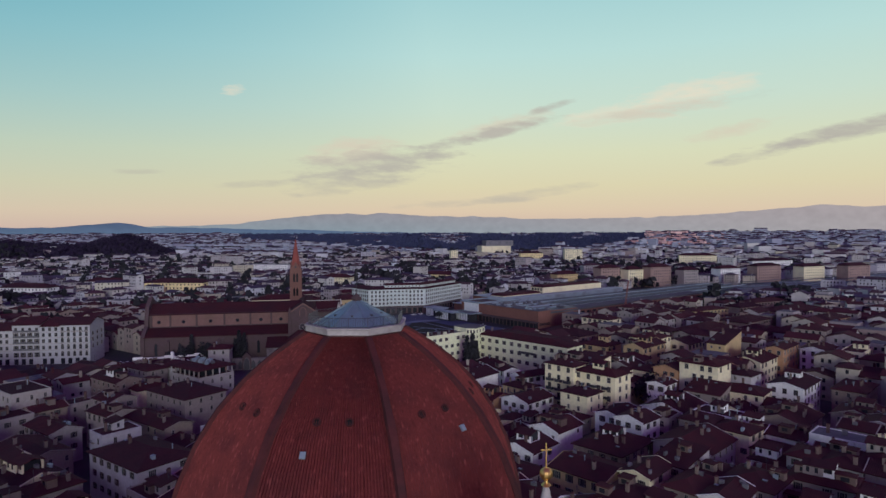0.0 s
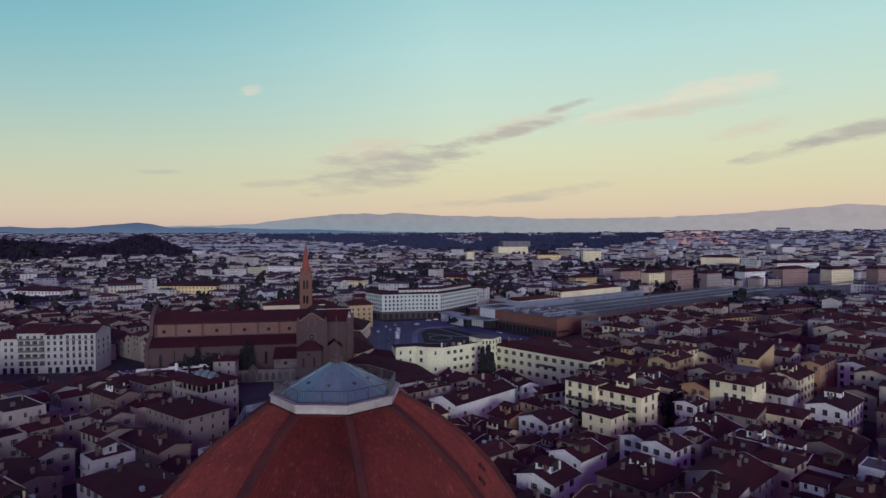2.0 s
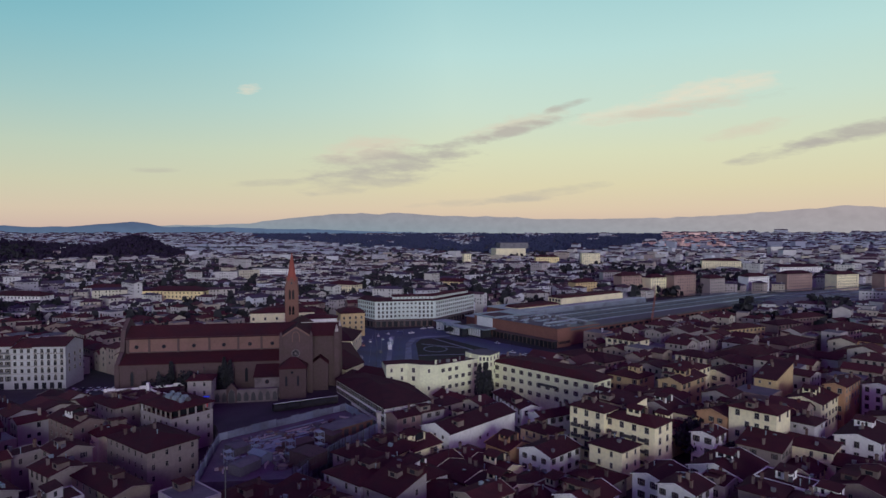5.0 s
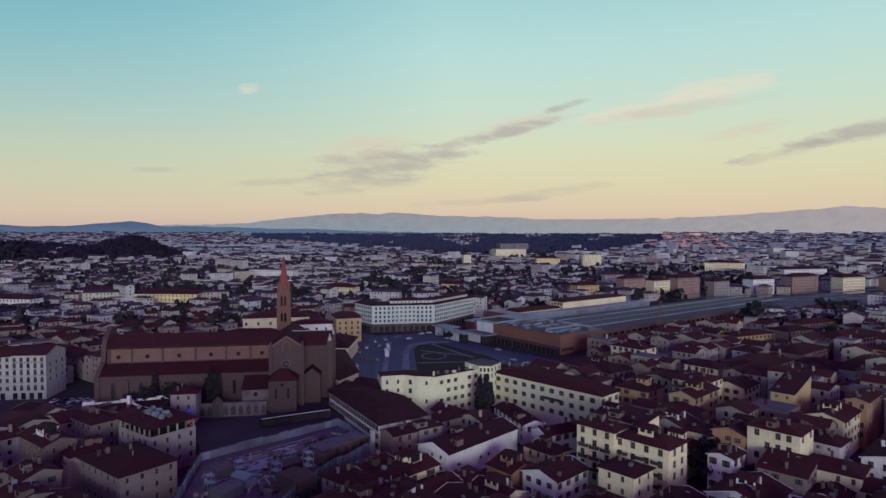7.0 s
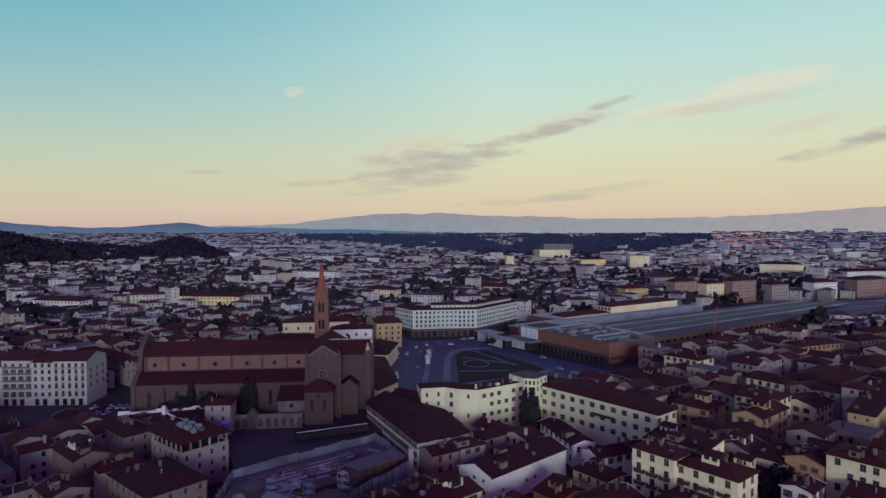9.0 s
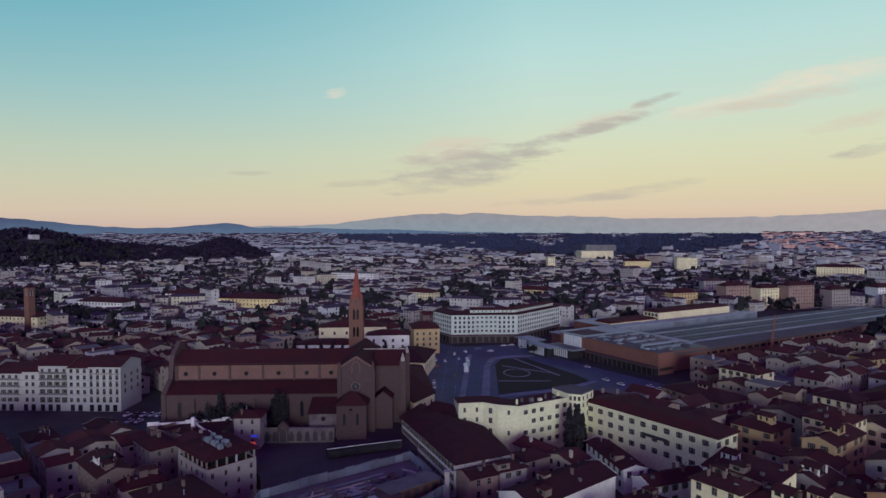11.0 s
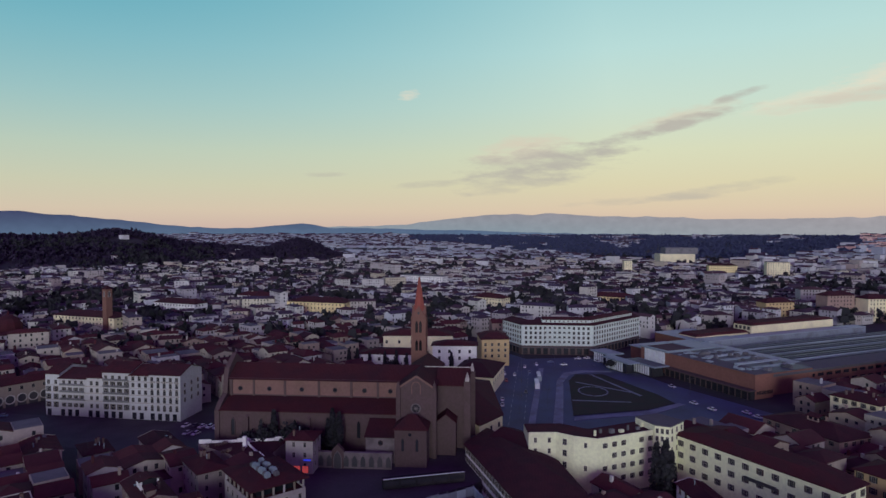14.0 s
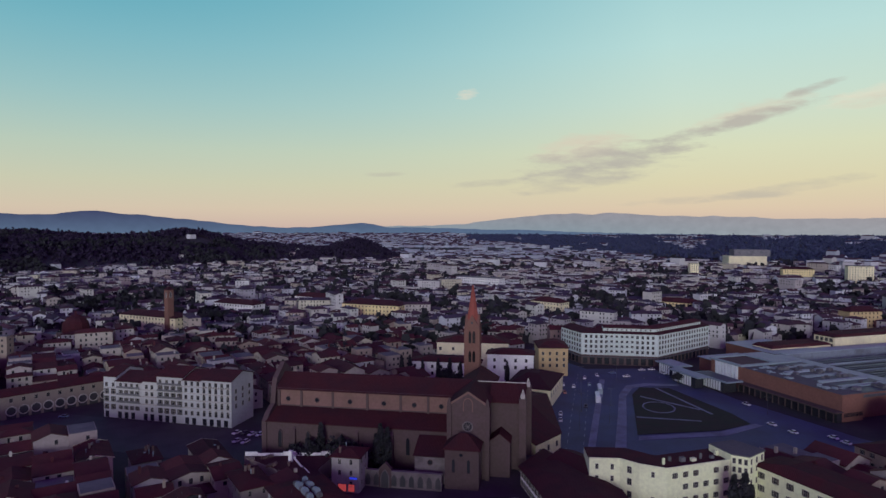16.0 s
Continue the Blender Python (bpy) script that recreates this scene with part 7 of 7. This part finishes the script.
# larger buildings that stand out of the far city: azimuth, distance, width, depth, height, turn, wall, label
BIG = [
    (-17.2, 662, 58, 24, 20, -8, "yellow", "long pale yellow palace with a hipped roof"),
    (-22.0, 760, 62, 16, 16, -15, "white", "long white house row in the distance"),
    (-9.5, 980, 70, 18, 19, -20, "white", "long white block with a flat roof"),
    (11.2, 1610, 78, 46, 30, 6, "cream", "large white theatre block with a grey upper storey"),
    (14.6, 1260, 46, 16, 24, 0, "yellow", "yellow apartment block among trees"), (18.4, 1220, 34, 16, 33, -4, "cream", "tall pale apartment tower in the city"),
    (7.4, 1240, 14, 12, 30, 10, "cream", "slim pale tower house in the distance"),
    (21.4, 778, 30, 14, 24, 20, "pink", "red-brown apartment house by the railway"), (23.6, 786, 24, 14, 22, 20, "cream", "pale apartment house with rows of windows"), (25.7, 798, 34, 14, 25, 20, "pink", "red-brown apartment row by the railway"),
    (28.2, 812, 24, 14, 21, 20, "plaster", "grey apartment house with balconies"), (31.3, 880, 34, 16, 20, 16, "white", "white apartment house by the railway"), (34.2, 925, 44, 16, 22, 16, "pink", "red-brown apartment house by the railway"),
    (37.4, 960, 40, 16, 21, 16, "cream", "pale apartment row by the railway"), (40.4, 990, 44, 16, 22, 16, "pink", "red-brown apartment house by the railway"), (17.6, 745, 30, 14, 18, 20, "ochre", "ochre house near the tracks"),
    (34.5, 1130, 80, 18, 20, 10, "white", "long white apartment row"), (29.0, 1150, 60, 20, 26, -20, "cream", "pale apartment block in the distance"),
    (-33.5, 640, 64, 18, 17, -10, "cream", "long cream palace beside the river"), (-28.0, 700, 50, 16, 18, -14, "white", "white palace in the distance"),
    (-3.5, 720, 34, 16, 17, -30, "cream", "cream villa among trees"), (6.2, 760, 44, 16, 16, -25, "yellow", "yellow block in the distance"),
]


def build_big():
    rg = random.Random(9)
    for az, r, w, d, h, turn, m, lb in BIG:
        x, y = 10 + r * math.sin(radians(az)), r * math.cos(radians(az))
        ob = thing("city_block", lb, "building", (x, y, ground_z(x, y)), turn, "large blocks in the city")
        taken.append((x, y, 0.42 * w))
        mb = MB()
        mb.box(-w / 2, w / 2, -d / 2, d / 2, -1, h)
        part("wall", mb, M[m], ob)
        mb = MB()
        if "theatre" in lb:
            mb.box(-w / 2 + 14, w / 2 + 10, -d / 2 + 10, d / 2, h + 0.004, h + 14)
            part("upper_storey", mb, M["grey"], ob)
        elif "tower" in lb or "flat" in lb or "office" in lb:
            mb.box(-w / 2 - 0.4, w / 2 + 0.4, -d / 2 - 0.4, d / 2 + 0.4, h + 0.002, h + 0.8)
            part("roof", mb, M["grey"], ob)
        else:
            mb.hip(-w / 2, w / 2, -d / 2, d / 2, h + 0.1, 3.5, 0.8)
            part("roof", mb, M["roof"], ob)
        if "theatre" not in lb:
            mb = MB()
            window_boxes(mb, w, d, [h - 2 - 3.5 * k for k in range(int((h - 2) / 3.5))], 3.6, rg, 0.02, False)
            part("glazing", mb, [M["pane_far"]], ob, kind="stuff")


taken.append((375, 581, 26))
taken.append((420, 595, 26))
build_big()
far_city()


def build_left_landmarks():
    x, y = -321, 522
    ob = thing("campanile", "slender brown church tower among roofs", "bell tower", (x, y, 0), -20)
    mb = MB()
    mb.box(-2.5, 2.5, -2.5, 2.5, 0, 40)
    part("shaft", mb, M["brick"], ob)
    for z in (12, 22, 31, 39.2):
        mb = MB()
        mb.box(-2.7, 2.7, -2.7, 2.7, z, z + 0.5)
        part("string_course", mb, M["brick"], ob)
    mb = MB()
    mb.hip(-2.5, 2.5, -2.49, 2.49, 40, 2.2, 0.5)
    part("roof", mb, M["roof"], ob)
    for t in (0, 90):
        # dark sheet stands in for the shade inside the bell opening
        mb = MB()
        pointed(mb, 1.5, 4.6, 0, -2.5, 33, 0.15, 0, 1)
        part("bell_opening", mb, [M["stone"], M["iron"]], ob, at=pose(0, 0, 0, 0, 0, t))
    ob = thing("domed_church", "small brown domed church among low roofs", "church", (-345, 455, 0), -20)
    mb = MB()
    mb.box(-9, 9, -9, 9, 0, 15)
    part("wall", mb, M["brownstone"], ob)
    mb = MB()
    mb.lathe([(8.6, 15), (8.6, 19), (8.0, 22), (6.0, 25), (3.0, 27), (0.8, 27.6), (0.6, 29.4), (0.1, 30.4)], 12)
    part("dome", mb, M["roof"], ob)
    ob = thing("arcaded_hospital", "low loggia building with round arches on the square", "building", (-240, 352, 0), 62)
    mb = MB()
    mb.box(-34, 34, -5, 5, 0, 11)
    part("wall", mb, M["plaster"], ob)
    mb = MB()
    mb.gable(-34, 34, -5, 5, 11.2, 2.2, 0.7)
    part("roof", mb, M["roof"], ob)
    # dark discs and slabs stand in for the shade inside the open arches
    for k in range(13):
        mb = MB()
        disc(mb, 1.9, -5, 0.12, -30 + 5 * k, 3.6, 0, 1, 14)
        mb.box(-31.9 + 5 * k, -28.1 + 5 * k, -5.06, -5.0, 0, 3.6, 1)
        part("arch", mb, [M["stone"], M["iron"]], ob)
    facade(ob, (-34, -5), (34, -5), [8.6], 5, "plain")


build_left_landmarks()


# ---------------------------------------------------------------- trees
def leaf_clump(mb, p, s, rg, n=3):
    """A small tuft: n tilted leaf faces."""
    for _ in range(n):
        a, t = rg.uniform(0, 6.283), rg.uniform(-0.9, 0.9)
        u = Vector((math.cos(a), math.sin(a), 0))
        v = Vector((-math.sin(a) * math.sin(t), math.cos(a) * math.sin(t), math.cos(t)))
        c = Vector(p) + Vector((rg.uniform(-1, 1), rg.uniform(-1, 1), rg.uniform(-1, 1))) * s * 0.5
        mb.solid([tuple(c - u * s * 0.6 - v * s * 0.5), tuple(c + u * s * 0.6 - v * s * 0.35), tuple(c + u * s * 0.35 + v * s * 0.6), tuple(c - u * s * 0.4 + v * s * 0.5)], [(0, 1, 2, 3)])


def tree_meshes(kind, seed):
    rg = random.Random(seed)
    trunk, crown = MB(), MB()
    if kind == "cypress":
        trunk.lathe([(0.35, 0), (0.28, 3), (0.16, 9), (0.05, 15)], 7)
        for k in range(420):
            z = 1.2 + 16.5 * rg.random() ** 0.9
            r = 1.55 * math.sin(math.pi * min(1, (z / 18) * 0.82 + 0.16)) * rg.uniform(0.55, 1.1)
            a = rg.uniform(0, 6.283)
            leaf_clump(crown, (r * math.cos(a), r * math.sin(a), z), 0.75, rg, 2)
    else:
        trunk.lathe([(0.42, 0), (0.32, 2), (0.26, 4.2), (0.15, 6)], 8)
        tips = []
        for k in range(9):
            a, e = 2 * math.pi * k / 9 + rg.uniform(-.3, .3), rg.uniform(0.5, 1.2)
            ln = rg.uniform(3.2, 4.8)
            q = Vector((math.cos(a) * math.cos(e) * ln, math.sin(a) * math.cos(e) * ln, 3.4 + math.sin(e) * ln))
            trunk.bar((0, 0, 3.2 + 0.15 * k), tuple(q), 0.09)
            tips.append(q)
        tips.append(Vector((0, 0, 8.0)))
        for q in tips:
            for k in range(46):
                d = Vector((rg.gauss(0, 1), rg.gauss(0, 1), rg.gauss(0, 0.75)))
                leaf_clump(crown, tuple(q + d * 0.95), 0.8, rg, 2)
    return trunk.mesh("trunk", [M["bark"]]), crown.mesh("crown", [M["leaf"]])


KINDS = {"cypress": [tree_meshes("cypress", s) for s in (1, 2)], "broad": [tree_meshes("broad", s) for s in (3, 4, 5)]}


def tree(kind, x, y, s, rg, label, base=0.0):
    ob = thing(kind + "_tree", label, "tree", (x, y, base + ground_z(x, y)), rg.uniform(0, 360), "trees")
    ob.scale = (s, s, s)
    tr, cr = rg.choice(KINDS[kind])
    part("trunk", tr, None, ob)
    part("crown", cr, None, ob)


rt = random.Random(3)
for u, v, s in ((43.0, -13, 0.92), (45.3, -12.4, 0.85), (41.0, -11.5, 0.7), (21.5, -12, 0.85)):
    tree("cypress", *church_point(u, v), s, rt, "tall dark cypress beside the church", YARD)
for u, v, s in ((28.5, -13, 1.15), (18.5, -13.5, 1.0), (36.5, -13, 0.85), (32, -12.5, 0.95), (13, -13, 0.8)):
    tree("broad", *church_point(u, v), s, rt, "dark round tree under the church wall", YARD)
for x, y, s in ((-84, 436, 0.75), (-75, 437, 0.8), (-68, 436, 0.85), (-62, 437, 0.75), (-36, 441, 0.8), (-91, 434, 0.9), (-97, 437, 0.85), (-95, 432, 0.7)):
    tree("cypress", x, y, s, rt, "tall dark cypress behind the church")
for x, y, s in ((51.5, 286, 1.05), (54, 284.5, 1.12), (56.3, 287, 0.9)):
    tree("cypress", x, y, s, rt, "dark cypress against the cream wall")
for x, y, s in ((111, 214, 1.25), (116, 222, 1.35), (108, 228, 1.15), (146, 246, 1.1), (150, 252, 1.2), (119, 208, 1.0), (155, 243, 1.0),
                (58, 470, 0.7), (-18, 350, 0.8), (-150, 455, 1.6), (-143, 462, 1.7), (-156, 465, 1.4), (-60, 420, 1.1), (-68, 425, 1.2), (86, 236, 1.0), (90, 242, 0.9), (30, 268, 0.8)):
    tree("broad", x, y, s, rt, "dark broad-leaved tree between the houses")


def woods(name, spots, size, rg, label, tufts=9, leaf="leaf_haze"):
    mb = MB()
    for x, y in spots:
        z = ground_z(x, y)
        s = size * rg.uniform(0.7, 1.3)
        narrow = rg.random() < 0.18
        for k in range(tufts):
            if narrow:
                p = (x + rg.gauss(0, s * 0.10), y + rg.gauss(0, s * 0.10), z + s * rg.uniform(0.2, 1.7))
                leaf_clump(mb, p, s * 0.42, rg, 2)
            else:
                p = (x + rg.gauss(0, s * 0.30), y + rg.gauss(0, s * 0.30), z + s * (0.45 + 0.28 * rg.random() * 2))
                leaf_clump(mb, p, s * 0.55, rg, 2)
        mb.bar((x, y, z - 0.5), (x, y, z + s * 0.6), 0.22, 1)
    tagged(new(name, mb.mesh(name, [M[leaf], M["bark"]])), label, "trees", "", "stuff")


def build_woods():
    rg = random.Random(8)
    hill, park, town = [], [], []
    while len(hill) < 6800:
        hx, hy, h, s = rg.choice(HILLS)
        x, y = hx + rg.gauss(0, s * 0.75), hy + rg.gauss(0, s * 0.75)
        if ground_z(x, y) > 4.5 and noise.noise(Vector((x * 0.008, y * 0.008, 1))) > -0.42:
            hill.append((x, y))
    while len(park) < 7600:
        az, r = rg.uniform(-12.0, 25), math.sqrt(rg.uniform(1500 ** 2, 4250 ** 2))
        if in_park(az, r):
            park.append((10 + r * math.sin(radians(az)), 20 + r * math.cos(radians(az))))
    groups = [(rg.uniform(-52, 40), rg.uniform(540, 1900), rg.choice((4, 8, 14, 25, 30))) for _ in range(400)] + [(5.5, 830, 40), (3.5, 850, 35), (7.5, 860, 30), (12.0, 1020, 40), (-2.0, 1000, 30), (17, 1000, 24), (-26, 1250, 60), (-31, 1300, 70), (-22, 1380, 60), (-2.3, 790, 40), (-5.0, 740, 26), (2.0, 745, 30), (-7.0, 690, 24), (10.2, 915, 34), (13.5, 1040, 40), (16.6, 1020, 30), (8.2, 1265, 40), (26.6, 1470, 40), (-13, 1310, 60), (-10.3, 1400, 60), (-17, 1250, 40)]
    for az, r, n in groups:
        for _ in range(n):
            x, y = 10 + r * math.sin(radians(az)) + rg.gauss(0, 4 + n * 0.9), r * math.cos(radians(az)) + rg.gauss(0, 4 + n * 0.7)
            if free(x, y, 3):
                town.append((x, y))
    woods("hill_woods", hill, 7.4, rg, "dense dark woods on the hills", 8, "leaf_hill")
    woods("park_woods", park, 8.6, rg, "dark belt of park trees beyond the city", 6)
    woods("town_trees", town, 9, rg, "dark trees between the far houses", 12, "leaf")


build_woods()


# ---------------------------------------------------------------- vehicles
def car_meshes(col):
    body, cabin = MB(), MB()
    sec = [(-2.1, 0.35, 0.62), (-2.05, 0.30, 0.85), (-1.0, 0.28, 0.92), (0.9, 0.28, 0.98), (2.0, 0.32, 0.9), (2.15, 0.38, 0.6)]
    body.rings([[(x, s * 0.86, z) for s, z in ((-1, lo), (1, lo), (1, hi - 0.08), (0.9, hi), (-0.9, hi), (-1, hi - 0.08))] for x, lo, hi in sec])
    cabin.rings([[(x0, -0.74, 0.9), (x1, -0.74, 0.9), (x1, 0.74, 0.9), (x0, 0.74, 0.9)][0:0] or [(x0, -w, z), (x1, -w, z), (x1, w, z), (x0, w, z)] for x0, x1, w, z in ((-1.1, 1.5, 0.76, 0.88), (-0.55, 1.15, 0.62, 1.40), (-0.5, 1.1, 0.6, 1.46))])
    roof = MB()
    roof.box(-0.48, 1.08, -0.6, 0.6, 1.462, 1.5)
    return body.mesh("body", [M[col]]), cabin.mesh("cabin", [M["pane"]]), roof.mesh("roof", [M[col]])


WHEEL = MB()
WHEEL.rings([[(0.31 * math.cos(2 * math.pi * i / 12), y, 0.31 * math.sin(2 * math.pi * i / 12)) for i in range(12)] for y in (-0.1, 0.1)])
WHEEL = WHEEL.mesh("wheel", [M["tyre"]])
CAR_MESH = [car_meshes("car%d" % i) for i in range(6)]
CAR_NAME = ["white", "silver-grey", "black", "dark red", "light grey", "dark blue"]


def car(x, y, ang, c):
    ob = thing("car", "%s small car on the grey road" % CAR_NAME[c], "car", (x, y, 0.06), ang, "cars on the square")
    b, k, r = CAR_MESH[c]
    part("body", b, None, ob)
    part("cabin", k, None, ob, "dark glazed cabin")
    part("roof", r, None, ob)
    for wx in (-1.35, 1.3):
        for wy in (-0.8, 0.8):
            part("wheel", WHEEL, None, ob, at=pose(wx, wy, 0.31))


for x, y, a, c in ((-3.6, 433.7, 95, 3), (0.5, 447.8, 92, 0), (-3.4, 393.9, 94, 0), (-2.8, 384.2, 94, 0), (-6, 440, 95, 3), (-5.5, 450, 95, 1), (6, 470, 90, 0), (13, 478, 100, 1), (46, 503, 20, 0), (40, 500, 15, 4), (52, 494, 120, 0), (86.2, 434, 120, 4),
                   (96, 392.4, -56, 0), (110.4, 389, -56, 0), (113.2, 383, -56, 0), (90, 402, -56, 1), (-137, 331, 80, 0), (-133, 331.5, 80, 2), (-129.5, 331, 82, 0), (-126, 331.5, 80, 1), (-122.5, 331, 80, 4), (-119, 331, 80, 0), (-115.5, 331.3, 80, 2),
                   (-131, 322, 80, 4), (-127, 322, 80, 0), (-15, 536, 100, 0), (8, 410, 93, 2), (9, 455, 92, 5), (-9, 352, 95, 0), (-8.5, 345, 95, 1), (-228, 331, 20, 5), (30, 480, 15, 0), (22, 487, 12, 5)):
    car(x, y, a, c)


def long_vehicle(name, label, x, y, ang, length, mat, z=0.06, sections=1):
    ob = thing(name, label, "bus" if sections == 1 else "tram", (x, y, z), ang)
    step = length / sections
    for k in range(sections):
        gap = 0.15 if sections == 1 else 0.03
        x0 = -length / 2 + k * step + gap
        x1 = x0 + step - 2 * gap
        mb = MB()
        mb.rings([[(p, -1.2 * s, q) for p in (x0,) for s, q in ()] or [(p, s * 1.22, q) for s, q in ((-1, 0.35), (1, 0.35), (1, 2.9), (0.88, 3.15), (-0.88, 3.15), (-1, 2.9))] for p in (x0, x1)])
        part("body", mb, mat, ob)
        mb = MB()
        mb.box(x0 + 0.3, x1 - 0.3, -1.25, 1.25, 1.3, 2.5)
        part("window_band", mb, M["pane"], ob, "dark window band")
        mb = MB()
        if sections == 1:
            mb.box(x0 + 0.8, x1 - 0.8, -0.8, 0.8, 3.152, 3.45)
            part("roof_unit", mb, M["glazing"], ob)
        else:
            mb.box(x0, x1, -1.05, -0.75, 3.152, 3.3)
            part("roof_edge", mb, M["glazing"], ob, "white strip along the roof edge")
        for q in (x0 + step * 0.2, x1 - step * 0.2):
            for s in (-1.0, 1.0):
                part("wheel", WHEEL, None, ob, at=pose(q, s, 0.4))


long_vehicle("bus", "white city bus on the station road", 13.6, 424, 93, 12, M["glazing"])
long_vehicle("bus", "pale grey city bus on the station road", 14.6, 441, 93, 12, M["lightroof"])
long_vehicle("tram", "long dark tram in the street beside the church", -20.5, 272.2, 23, 26, M["tyre"], YARD + 0.06, sections=5)


def lamp(x, y):
    ob = thing("street_lamp", "tall thin dark street lamp", "street lamp", (x, y, 0.06), 0, "street lamps")
    mb = MB()
    mb.lathe([(0.14, 0), (0.10, 1), (0.06, 8.8)], 6)
    part("pole", mb, M["iron"], ob)
    mb = MB()
    mb.bar((-1.2, 0, 8.8), (1.2, 0, 8.8), 0.05)
    part("arm", mb, M["iron"], ob)
    for s in (-1, 1):
        mb = MB()
        mb.box(s * 1.2 - 0.35, s * 1.2 + 0.35, -0.14, 0.14, 8.7, 8.86)
        part("lamp_head", mb, M["grey"], ob)


for x, y in ((6, 372), (6, 402), (5, 432), (4, 462), (19, 385), (20, 415), (24, 470), (62, 492), (92, 418), (-12, 480)):
    lamp(x, y)
